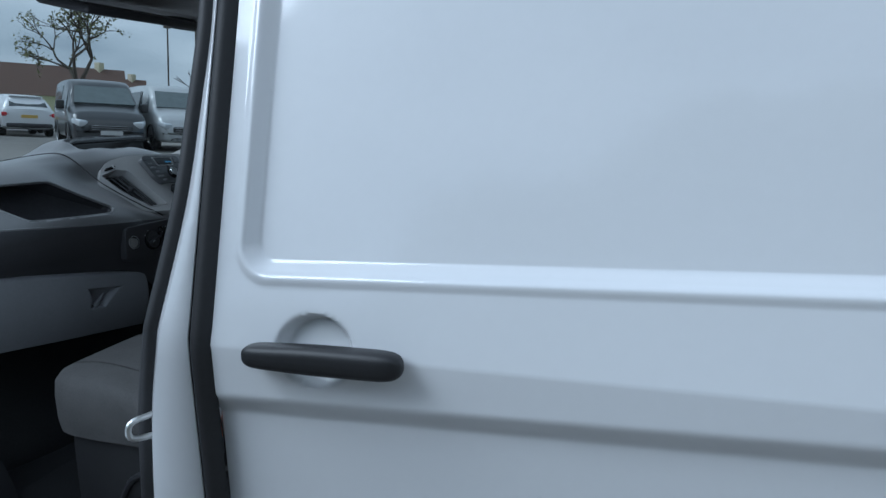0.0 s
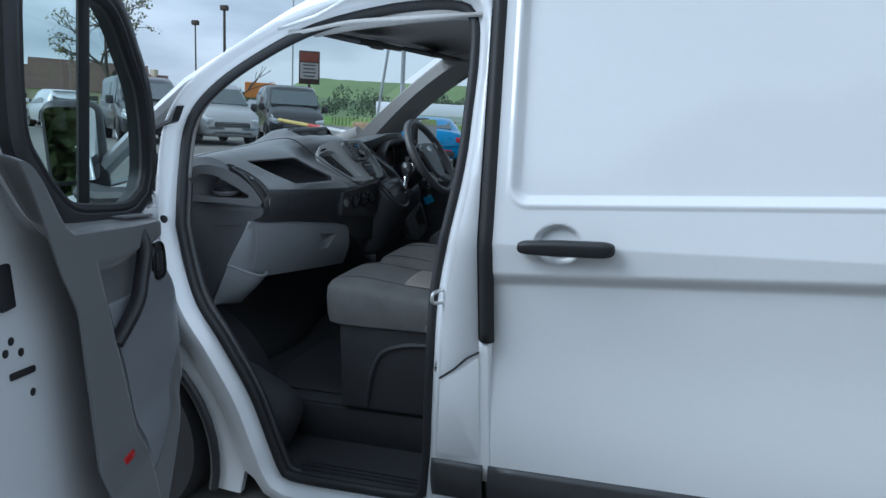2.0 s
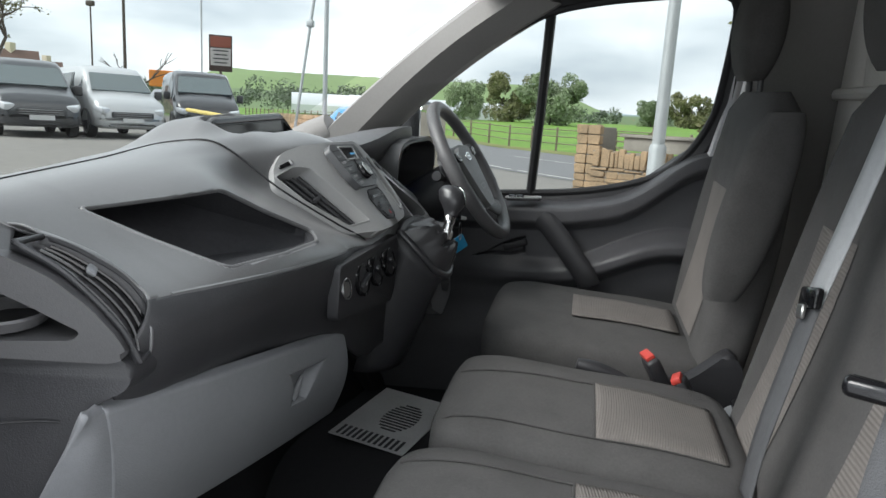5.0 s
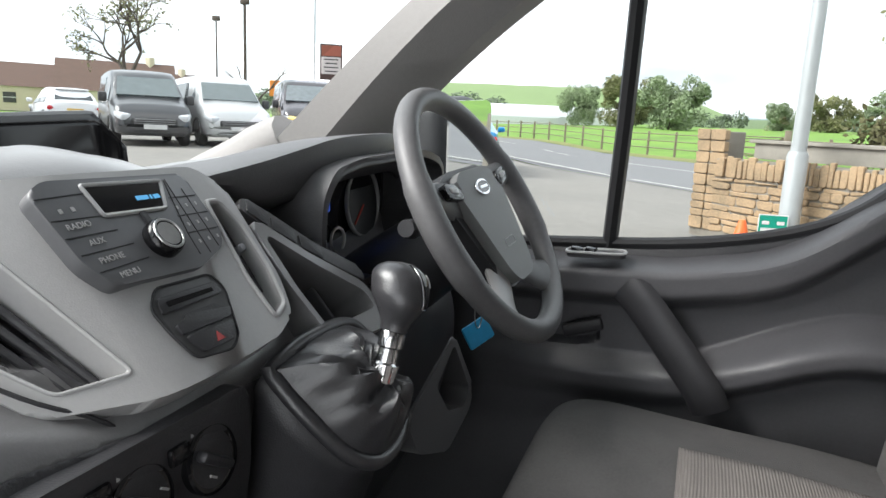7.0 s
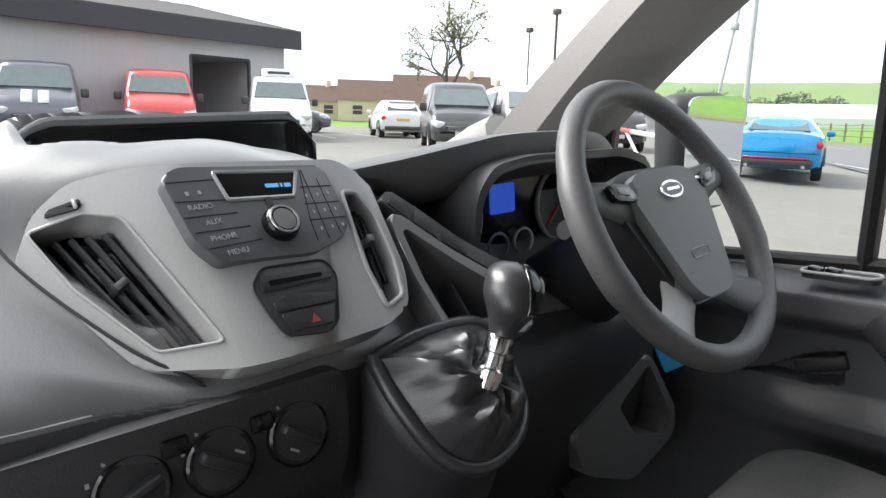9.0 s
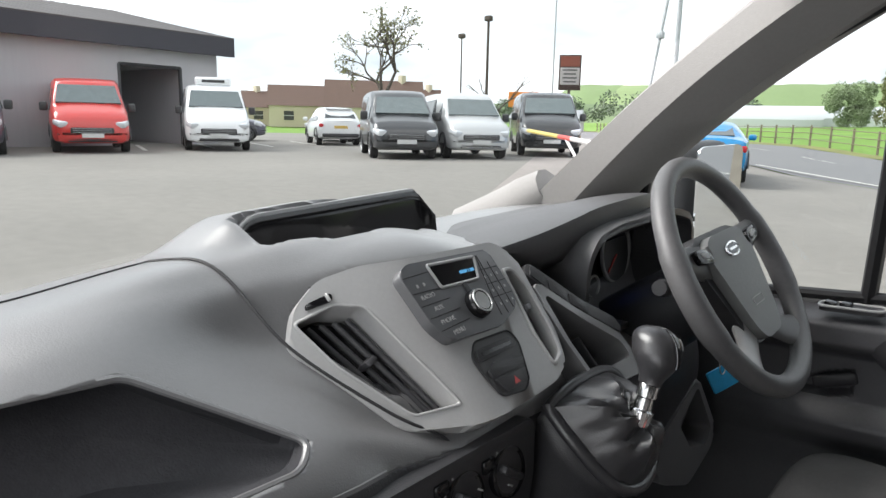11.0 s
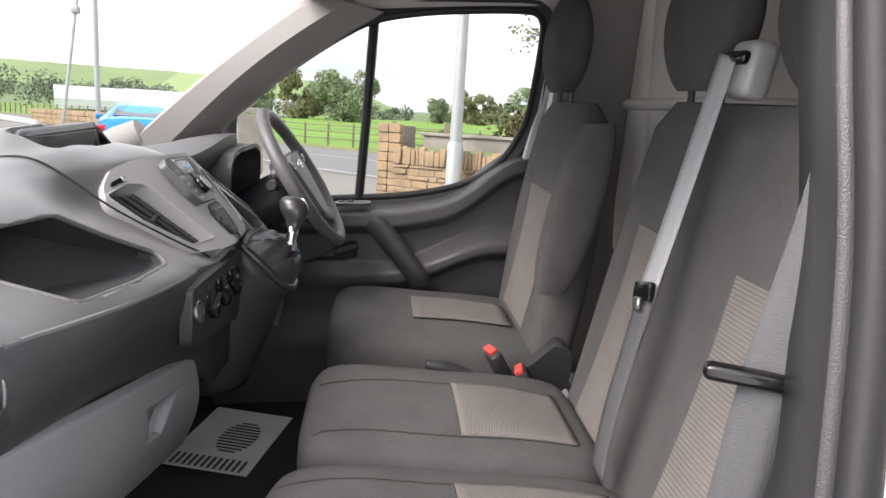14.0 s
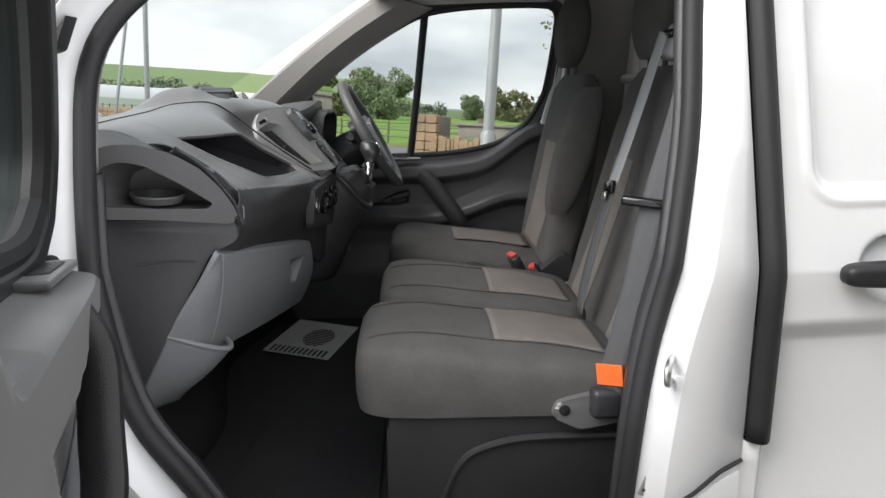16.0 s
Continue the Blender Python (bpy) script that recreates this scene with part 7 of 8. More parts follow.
for a, b in ((6.4, 8.0), (9.6, 8.0)):
    part("gate_brace", tube([along(a, 11.55, 1.22), along(b, 11.55, 0.25)], 0.04, 4, flat=0.5), WOOD, gate)

# stone wall at the corner of the forecourt
wall = thing("stone_wall", "tan rubble stone wall with upright coping stones", "wall", (0.1, 9.3, 0.2), ID)
W0, WD = Vector((0.12, 9.35, 0)), Vector((0.80, -0.60, 0))
WNV = Vector((-0.6, -0.8, 0))


def wpt(s, o, z):
    p = W0 + WD * s + WNV * o
    return Vector((p.x, p.y, 0.20 + z))


part("wall_core", prism([(0, -0.1), (7.5, -0.1), (7.5, 0.86), (0, 0.86)], lambda a, b, d: wpt(a, d, b), -0.17, 0.15), MORTAR, wall)
part("render_band", prism([(0.3, 0.88), (7.5, 0.88), (7.5, 1.06), (0.3, 1.06)], lambda a, b, d: wpt(a, d, b), -0.26, -0.10, 0.01), RENDER_, wall, "grey rendered band")
part("band_cap", prism([(0.25, 1.06), (7.5, 1.06), (7.5, 1.10), (0.25, 1.10)], lambda a, b, d: wpt(a, d, b), -0.30, -0.06, 0.008), RENDER_, wall)
rnd = random.Random(9)


def stone(s0, s1, z0, z1, d, j=0.012):
    c = [(s0, z0), (s1, z0), (s1, z1), (s0, z1)]
    c = [(a + rnd.uniform(-j, j), b + rnd.uniform(-j, j)) for a, b in c]
    return prism(rounded(c, min(0.02, (s1 - s0) * 0.2, (z1 - z0) * 0.25), 1), lambda a, b, q: wpt(a, q, b), 0.12, d, 0.008, 1)


z, course = 0.0, 0
while z < 0.60:
    h = rnd.uniform(0.06, 0.13)
    s = -0.02
    while s < 5.2:
        L = rnd.uniform(0.12, 0.36)
        if not (s < 0.5 and False):
            part("stone", stone(s + 0.006, s + L - 0.006, z + 0.005, min(z + h, 0.64) - 0.005, 0.17 + rnd.uniform(-0.012, 0.02)), STONE, wall)
        s += L
    z += h
s = 0.0
while s < 5.2:
    L = rnd.uniform(0.045, 0.10)
    part("coping_stone", stone(s + 0.004, s + L - 0.004, 0.65, 0.86 + rnd.uniform(-0.03, 0.05), 0.18 + rnd.uniform(-0.02, 0.02), 0.008), STONE, wall)
    s += L
pier = part("wall_pier", prism(rounded([(-0.32, -0.1), (0.06, -0.1), (0.06, 1.18), (-0.32, 1.18)], 0.02), lambda a, b, d: wpt(a, d, b), -0.26, 0.10, 0.01), MORTAR, wall, "rough stone end pier")
z = 0.0
while z < 1.12:
    h = rnd.uniform(0.08, 0.16)
    for s0, s1 in ((-0.33, -0.14), (-0.13, 0.07)):
        part("stone", prism(rounded([(s0 + rnd.uniform(0, 0.02), z), (s1, z), (s1, min(1.2, z + h - 0.01)), (s0, min(1.2, z + h - 0.012))], 0.015, 1), lambda a, b, q: wpt(a, q, b), 0.05, 0.12 + rnd.uniform(0, 0.02), 0.006, 1), STONE, pier)
    z += h
lw = thing("low_stone_wall", "low brown stone wall by the road", "wall", (-9.2, 20.2, GZ), ID)
part("wall_core", prism([(0, 0), (9, 0), (9, 0.85), (0, 0.95)], lambda a, b, d: along(6.6 + a, -2.2 + d, b), -0.2, 0.2, 0.03), STONE, lw)
rnd = random.Random(19)
for k in range(5):
    s = 0.0
    while s < 8.6:
        L = rnd.uniform(0.25, 0.6)
        part("stone", prism(rounded([(s + 0.01, 0.17 * k + 0.01), (s + L - 0.01, 0.17 * k + 0.01), (s + L - 0.01, 0.17 * k + 0.16), (s + 0.01, 0.17 * k + 0.16)], 0.02, 1), lambda a, b, d: along(6.6 + a, -2.2 - d, b), 0.19, 0.22 + rnd.uniform(0, 0.03), 0.01, 1), STONE, lw)
        s += L

# lamp post, cone and green sign by the wall
lp = thing("lamp_post", "grey galvanised lamp post in front of the stone wall", "lamp post", (0.78, 8.35, 0.2), ID)
part("post_base", lathe([(0.0, 0), (0.105, 0), (0.105, 0.95), (0.09, 1.0), (0.0, 1.0)], 20, Matrix.Translation((0.78, 8.35, 0.20))), GALV, lp)
part("post", tube([(0.78, 8.35, 1.15), (0.80, 8.37, 4.0), (0.82, 8.39, 7.4)], [0.076, 0.068, 0.055], 16), GALV, lp)
part("lamp_head", rbox((0.6, 8.3, 7.45), (0.6, 0.2, 0.12), 0.04, 2), GALV, lp)
cone = thing("traffic_cone", "orange traffic cone by the stone wall", "traffic cone", (0.33, 8.15, 0.2), ID)
part("cone", lathe([(0.12, 0.0), (0.11, 0.03), (0.035, 0.33), (0.025, 0.34), (0.0, 0.34)], 24, Matrix.Translation((0.33, 8.15, 0.14))), mat("orange_cone_plastic", (0.80, 0.13, 0.02), 0.5), cone)
part("cone_base", rbox((0.33, 8.15, 0.125), (0.34, 0.34, 0.04), 0.015), DARK, cone)
sg = thing("green_sign", "green and white assembly-point sign fixed to the post", "sign", (0.6, 8.2, 0.5), ID)
SGM = Matrix.Translation((0.62, 8.20, 0.36)) @ turn(0, 0, 8) @ Matrix.Scale(0.72, 4)
part("sign_plate", prism(rounded([(-0.20, -0.27), (0.20, -0.27), (0.20, 0.27), (-0.20, 0.27)], 0.02), lambda a, b, d: SGM @ Vector((a, -d, b)), 0.0, 0.008), mat("white_sign_plate", (0.7, 0.7, 0.7), 0.5), sg)
SGG = mat("green_sign_print", (0.0, 0.28, 0.19), 0.5)
part("sign_panel", prism(rounded([(-0.185, -0.09), (0.185, -0.09), (0.185, 0.255), (-0.185, 0.255)], 0.015), lambda a, b, d: SGM @ Vector((a, -d, b)), 0.008, 0.010), SGG, sg)
part("sign_panel", prism(rounded([(-0.185, -0.255), (0.185, -0.255), (0.185, -0.11), (-0.185, -0.11)], 0.015), lambda a, b, d: SGM @ Vector((a, -d, b)), 0.008, 0.010), SGG, sg)
for a, b, w, h in ((-0.1, 0.15, 0.05, 0.05), (0.1, 0.15, 0.05, 0.05), (0, 0.05, 0.16, 0.05), (0.0, -0.18, 0.26, 0.04)):
    part("sign_mark", prism(rounded([(a - w, b - h / 2), (a + w, b - h / 2), (a + w, b + h / 2), (a - w, b + h / 2)], 0.01), lambda p, q, d: SGM @ Vector((p, -d, q)), 0.010, 0.012), WHITE_PLASTIC, sg)

# tall poles
for nm, az, d, h, r, lab in (("light_pole", -36.9, 41, 6.9, 0.10, "dark lamp pole with a square head"), ("flag_pole", -31.6, 34, 9.5, 0.045, "thin pale flag pole"), ("telegraph_pole", -22.3, 23.5, 9.5, 0.085, "grey steel street pole"), ("light_pole", -39.0, 46, 6.5, 0.06, "thin grey lamp pole")):
    x, y, zz = polar(az, d)
    pp = thing(nm, lab, "pole", (x, y, zz), ID)
    part("pole", tube([(x, y, zz - 0.05), (x, y, zz + h)], [r, r * 0.75], 10), GALV if h > 9 else BARK, pp)
    if nm == "light_pole":
        part("lamp_head", rbox((x, y, zz + h), (0.45, 0.3, 0.3), 0.06), BARK, pp)
    if nm == "telegraph_pole":
        part("stay", tube([(x - 1.0, y - 0.3, zz), (x - 0.18, y, zz + 6.6)], 0.05, 8), GALV, pp, "leaning steel stay")
        part("stay_clamp", rbox((x - 0.52, y - 0.12, zz + 3.9), (0.22, 0.22, 0.22), 0.03), GALV, pp)
# dealer's sign board
x, y, zz = polar(-30.3, 30)
bs = thing("sign_board", "dark-framed roadside sign board on a post", "sign", (x, y, zz), ID)
BM = Matrix.Translation((x, y, zz)) @ turn(0, 0, 30)
part("post", tube([BM @ Vector((0, 0, 0)), BM @ Vector((0, 0, 2.6))], 0.06, 10), BARK, bs)
part("board", rbox(BM @ Vector((0, 0, 3.15)), (0.92, 0.12, 1.45), 0.02, 2, turn(0, 0, 30)), mat("dark_sign_frame", (0.05, 0.03, 0.025), 0.5), bs)
part("sign_face", rbox(BM @ Vector((0, -0.065, 3.60)), (0.80, 0.02, 0.42), 0.01, 1, turn(0, 0, 30)), mat("rust_red_sign", (0.22, 0.06, 0.035), 0.6), bs)
part("sign_face", rbox(BM @ Vector((0, -0.065, 3.0)), (0.80, 0.02, 0.70), 0.01, 1, turn(0, 0, 30)), mat("pale_sign_panel", (0.42, 0.40, 0.39), 0.6), bs)
for k in range(4):
    part("print_bar", rbox(BM @ Vector((0, -0.078, 3.25 - 0.16 * k)), (0.60 - 0.08 * (k % 2), 0.01, 0.05), 0.0, 1, turn(0, 0, 30)), DARK, bs)
x, y, zz = polar(-33.8, 60)
og = thing("garage_canopy_sign", "orange and pale blue garage sign board", "sign", (x, y, zz), ID)
part("orange_panel", rbox((x, y, zz + 3.0), (2.6, 0.3, 1.3), 0.05, 1, turn(0, 0, 34)), mat("orange_sign", (0.62, 0.20, 0.03), 0.6), og)
part("blue_panel", rbox((x + 1.4, y + 0.9, zz + 2.2), (4.0, 0.3, 1.0), 0.05, 1, turn(0, 0, 34)), mat("pale_blue_sign", (0.32, 0.36, 0.50), 0.6), og)
part("sign_legs", tube([(x, y, zz), (x, y, zz + 2.6)], 0.1, 8), GALV, og)

# swing barrier
br_ = thing("swing_barrier", "yellow and red swing barrier with white frame", "barrier", (-5.5, 10.9, GZ), ID)
gb0 = Vector((-5.5, 10.9, gz(-5.5, 10.9)))
ga = Vector((-9.3, 14.4, gz(-9.3, 14.4)))
part("barrier_post", tube([gb0, gb0 + Vector((0, 0, 1.0))], 0.05, 10), WHITE_PLASTIC, br_)
YEL = mat("faded_yellow_paint", (0.60, 0.47, 0.14), 0.6)
for k in range(6):
    a, b = gb0.lerp(ga, k / 6) + Vector((0, 0, 0.98 - 0.02 * k)), gb0.lerp(ga, (k + 1) / 6) + Vector((0, 0, 0.96 - 0.02 * k))
    part("barrier_pole", tube([a, b], 0.045, 8), RED if k == 2 else (WHITE_PLASTIC if k < 2 else YEL), br_)
part("barrier_brace", tube([gb0 + Vector((-0.05, 0.05, 0.05)), gb0.lerp(ga, 0.42) + Vector((0, 0, 0.94))], 0.03, 8), WHITE_PLASTIC, br_)


# ---- buildings ----
def block(name, label, pts, z0, z1, wallm, roofm, rise, m_over=0.3):
    """A house from its plan (four corners), with a pitched roof along its longer axis."""
    h = thing(name, label, "building", (pts[0][0], pts[0][1], z0), ID)
    w = part("wall", prism(pts, lambda a, b, d: (a, b, d), z0, z1), wallm, h, smooth=False)
    P = [Vector((a, b, z1)) for a, b in pts]
    c = (P[0] + P[2]) / 2
    Q = [p + (p - c).normalized() * m_over for p in P]
    r0, r1 = (Q[0] + Q[3]) / 2 + Vector((0, 0, rise)), (Q[1] + Q[2]) / 2 + Vector((0, 0, rise))
    part("roof", ([*Q, r0, r1], [(0, 1, 5, 4), (2, 3, 4, 5), (1, 2, 5), (3, 0, 4), (0, 3, 2, 1)]), roofm, h, smooth=False, thick=0.12)
    return h


SLATE = mat("dark_slate_roof", (0.075, 0.068, 0.072), 0.8, var=0.2, scale=1.5)
SHEDWALL = mat("grey_clad_wall", (0.40, 0.39, 0.41), 0.7, var=0.06, scale=0.6, stretch=(1, 1, 0.1))
shed = thing("workshop", "long grey-clad workshop with deep dark roof edge", "building", (-24.5, 15.2, GZ), ID)
S0, S1 = Vector((-24.2, 15.3, 0)), Vector((-21.2, -12.0, 0))
SD = (S1 - S0).normalized()
SN = Vector((SD.y, -SD.x, 0))
if SN.x > 0:
    SN = -SN
SL = (S1 - S0).length


def spt(s, o, z):
    p = S0 + SD * s + SN * o
    return Vector((p.x, p.y, GZ + z))


sw2 = part("wall", prism([(0, 0), (SL, 0), (SL, 3.35), (0, 3.35)], lambda a, b, d: spt(a, d, b), 0.0, 12.0), SHEDWALL, shed, smooth=False)
cut(sw2, prism([(1.6, 0), (4.0, 0), (4.0, 2.75), (1.6, 2.75)], lambda a, b, d: spt(a, d, b), -1.0, 4.0))
for a in (1.6, 4.0):
    part("door_frame", tube([spt(a, 0.05, 0), spt(a, 0.05, 2.75)], 0.08, 6), DARK, shed)
part("door_frame", tube([spt(1.6, 0.05, 2.75), spt(4.0, 0.05, 2.75)], 0.08, 6), DARK, shed)
part("fascia", prism([(-0.5, 3.3), (SL + 0.5, 3.3), (SL + 0.5, 3.95), (-0.5, 3.95)], lambda a, b, d: spt(a, d, b), -0.45, -0.25, 0.03), mat("black_fascia", (0.035, 0.033, 0.045), 0.6), shed, "deep black fascia", smooth=False)
part("roof", ([spt(-0.5, -0.45, 3.95), spt(SL + 0.5, -0.45, 3.95), spt(SL + 0.5, 6, 5.3), spt(0.6, 6, 5.3), spt(-0.5, 12.4, 3.95), spt(SL + 0.5, 12.4, 3.95)], [(0, 1, 2, 3), (3, 2, 5, 4), (0, 3, 4)]), SLATE, shed, "dark slate roof", smooth=False, thick=0.1)
part("roof_ribs", join(*[tube([spt(0.5 * k, -0.4 + 0.02, 4.0), spt(max(0.5 * k, 0.6), 6, 5.34)], 0.03, 4) for k in range(0, 54)]), SLATE, shed)
CREAM = mat("cream_render", (0.52, 0.46, 0.36), 0.9, var=0.08)
BROWN = mat("brown_tile_roof", (0.12, 0.075, 0.06), 0.9, var=0.2, scale=2)
for k, (az, d, wd_, dp, z1, rise) in enumerate(((-50.5, 88, 12, 7, 2.6, 2.6), (-46.0, 80, 11, 7, 2.4, 3.2), (-57, 95, 10, 7, 2.4, 2.2), (-42.8, 92, 7, 6, 2.6, 2.6))):
    x, y, zz = polar(az, d)
    t_ = Vector((math.cos(radians(az)), -math.sin(radians(az)), 0))
    n_ = Vector((math.sin(radians(az)), math.cos(radians(az)), 0))
    c = Vector((x, y, 0))
    hs = block("bungalow", "cream rendered bungalow with brown tiled roof", [(q.x, q.y) for q in (c - t_ * wd_ / 2, c + t_ * wd_ / 2, c + t_ * wd_ / 2 + n_ * dp, c - t_ * wd_ / 2 + n_ * dp)], zz, zz + z1, CREAM, BROWN, rise)
    for j in range(3):
        p = c + t_ * (wd_ * (j - 1) * 0.3) - n_ * 0.03
        wn_ = part("window", rbox((p.x, p.y, zz + 1.4), (1.2, 0.08, 1.1), 0.02, 1, turn(0, 0, -az)), DARK, hs)
        part("window_frame", rbox((p.x - n_.x * 0.05, p.y - n_.y * 0.05, zz + 1.4), (1.3, 0.05, 0.07), 0.0, 1, turn(0, 0, -az)), WHITE_PLASTIC, wn_)
    q = c + t_ * wd_ * 0.3 + n_ * dp / 2
    part("chimney", rbox((q.x, q.y, zz + z1 + rise), (0.7, 0.7, 1.4), 0.03), CREAM, hs)
GLASSH = mat("pale_polytunnel_sheet", (0.55, 0.57, 0.60), 0.5, var=0.05)
for az, d, w_ in ((-18.0, 140, 30), (-13.0, 150, 34), (-21.0, 150, 14)):
    x, y, zz = polar(az, d)
    c, t_ = Vector((x, y, 0)), Vector((math.cos(radians(az - 6)), -math.sin(radians(az - 6)), 0))
    n_ = Vector((t_.y * -1, t_.x, 0))
    gh = thing("glasshouse", "long low pale glasshouse in the field", "greenhouse", (x, y, zz), ID)
    part("roof", grid(lambda a, s: c + t_ * s + n_ * (-5 * math.cos(a)) + Vector((0, 0, zz + 1.6 + 2.3 * math.sin(a))), lin(0, math.pi, 8), lin(-w_ / 2, w_ / 2, 6)), GLASSH, gh)
    part("end_wall", prism([(q[0], q[1]) for q in [(-5, 0), (5, 0), (5, 1.6), (0, 3.9), (-5, 1.6)]], lambda a, b, dd_: c + n_ * a + t_ * dd_ + Vector((0, 0, zz + b)), -w_ / 2, w_ / 2), GLASSH, gh, smooth=False)
xx, yy, zz = polar(-33.0, 95)
block("grey_barn", "grey barn with shallow pale roof", [(xx - 3, yy - 1), (xx + 5.5, yy + 2.5), (xx + 3.5, yy + 8), (xx - 5, yy + 5)], zz, zz + 1.7, SHEDWALL, mat("pale_grey_roof", (0.30, 0.31, 0.33), 0.6), 1.2)


# ---- vehicles ----
TYRE = mat("tyre_rubber", (0.02, 0.02, 0.02), 0.85, var=0.2)
ALLOY = mat("alloy_wheel", (0.35, 0.35, 0.36), 0.4, metal=0.8)
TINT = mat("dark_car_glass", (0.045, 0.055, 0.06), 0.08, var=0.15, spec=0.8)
# paler copy of the dark glass: the sky's reflection is painted into its colour
PALEGLASS = mat("windscreen_sky_tint", (0.10, 0.125, 0.13), 0.10, var=0.2, spec=0.9)
LAMP = mat("headlamp_lens", (0.55, 0.57, 0.60), 0.15, var=0.05, spec=0.8)
TAIL = mat("red_tail_lamp", (0.5, 0.02, 0.03), 0.2)
PLATE_Y = mat("yellow_plate", (0.62, 0.42, 0.10), 0.5)
PLATE_W = mat("white_plate", (0.55, 0.55, 0.55), 0.5)

KINDS = {
    # x, half width, floor, waist, top, top half width
    "panel_van": ([(-2.45, 0.86, 0.40, 1.10, 1.90, 0.78), (-2.38, 0.95, 0.30, 1.12, 1.98, 0.82), (-1.0, 0.97, 0.28, 1.12, 2.0, 0.83), (0.55, 0.97, 0.28, 1.12, 1.99, 0.82), (0.95, 0.97, 0.28, 1.12, 1.90, 0.78),
                   (1.72, 0.95, 0.28, 1.08, 1.24, 0.84), (2.25, 0.90, 0.26, 0.92, 1.03, 0.80), (2.42, 0.82, 0.28, 0.78, 0.88, 0.72), (2.48, 0.70, 0.34, 0.62, 0.72, 0.62)], 1.02, 1.66, (-1.45, 1.48), 0.335),
    "small_van": ([(-2.2, 0.80, 0.40, 1.0, 1.72, 0.72), (-2.12, 0.89, 0.30, 1.05, 1.82, 0.76), (-0.8, 0.91, 0.26, 1.05, 1.84, 0.77), (0.30, 0.91, 0.26, 1.05, 1.83, 0.76), (0.68, 0.91, 0.26, 1.05, 1.73, 0.72),
                   (1.42, 0.90, 0.26, 1.0, 1.13, 0.78), (2.0, 0.86, 0.25, 0.86, 0.97, 0.74), (2.15, 0.78, 0.27, 0.74, 0.82, 0.68), (2.21, 0.66, 0.32, 0.60, 0.68, 0.58)], 0.74, 1.37, (-1.3, 1.36), 0.325),
    "hatchback": ([(-1.95, 0.70, 0.40, 0.80, 0.95, 0.60), (-1.88, 0.82, 0.30, 0.88, 1.02, 0.68), (-1.55, 0.86, 0.25, 0.93, 1.38, 0.58), (-1.1, 0.86, 0.24, 0.93, 1.46, 0.60), (0.0, 0.86, 0.24, 0.92, 1.48, 0.60), (0.35, 0.86, 0.24, 0.92, 1.44, 0.60),
                   (1.05, 0.85, 0.24, 0.88, 1.0, 0.72), (1.75, 0.80, 0.24, 0.74, 0.84, 0.66), (1.95, 0.68, 0.30, 0.60, 0.68, 0.56)], 0.38, 1.02, (-1.22, 1.25), 0.31),
    "coupe": ([(-2.3, 0.74, 0.42, 0.78, 0.90, 0.64), (-2.22, 0.86, 0.30, 0.92, 1.00, 0.72), (-1.75, 0.91, 0.25, 0.96, 1.06, 0.74), (-1.15, 0.92, 0.24, 0.96, 1.30, 0.58), (-0.6, 0.92, 0.24, 0.94, 1.37, 0.60), (0.1, 0.92, 0.24, 0.92, 1.37, 0.60), (0.45, 0.92, 0.24, 0.90, 1.30, 0.60),
               (1.15, 0.91, 0.24, 0.88, 0.98, 0.76), (2.0, 0.86, 0.24, 0.76, 0.84, 0.70), (2.3, 0.70, 0.30, 0.60, 0.68, 0.56)], 0.48, 1.12, (-1.40, 1.42), 0.33),
}


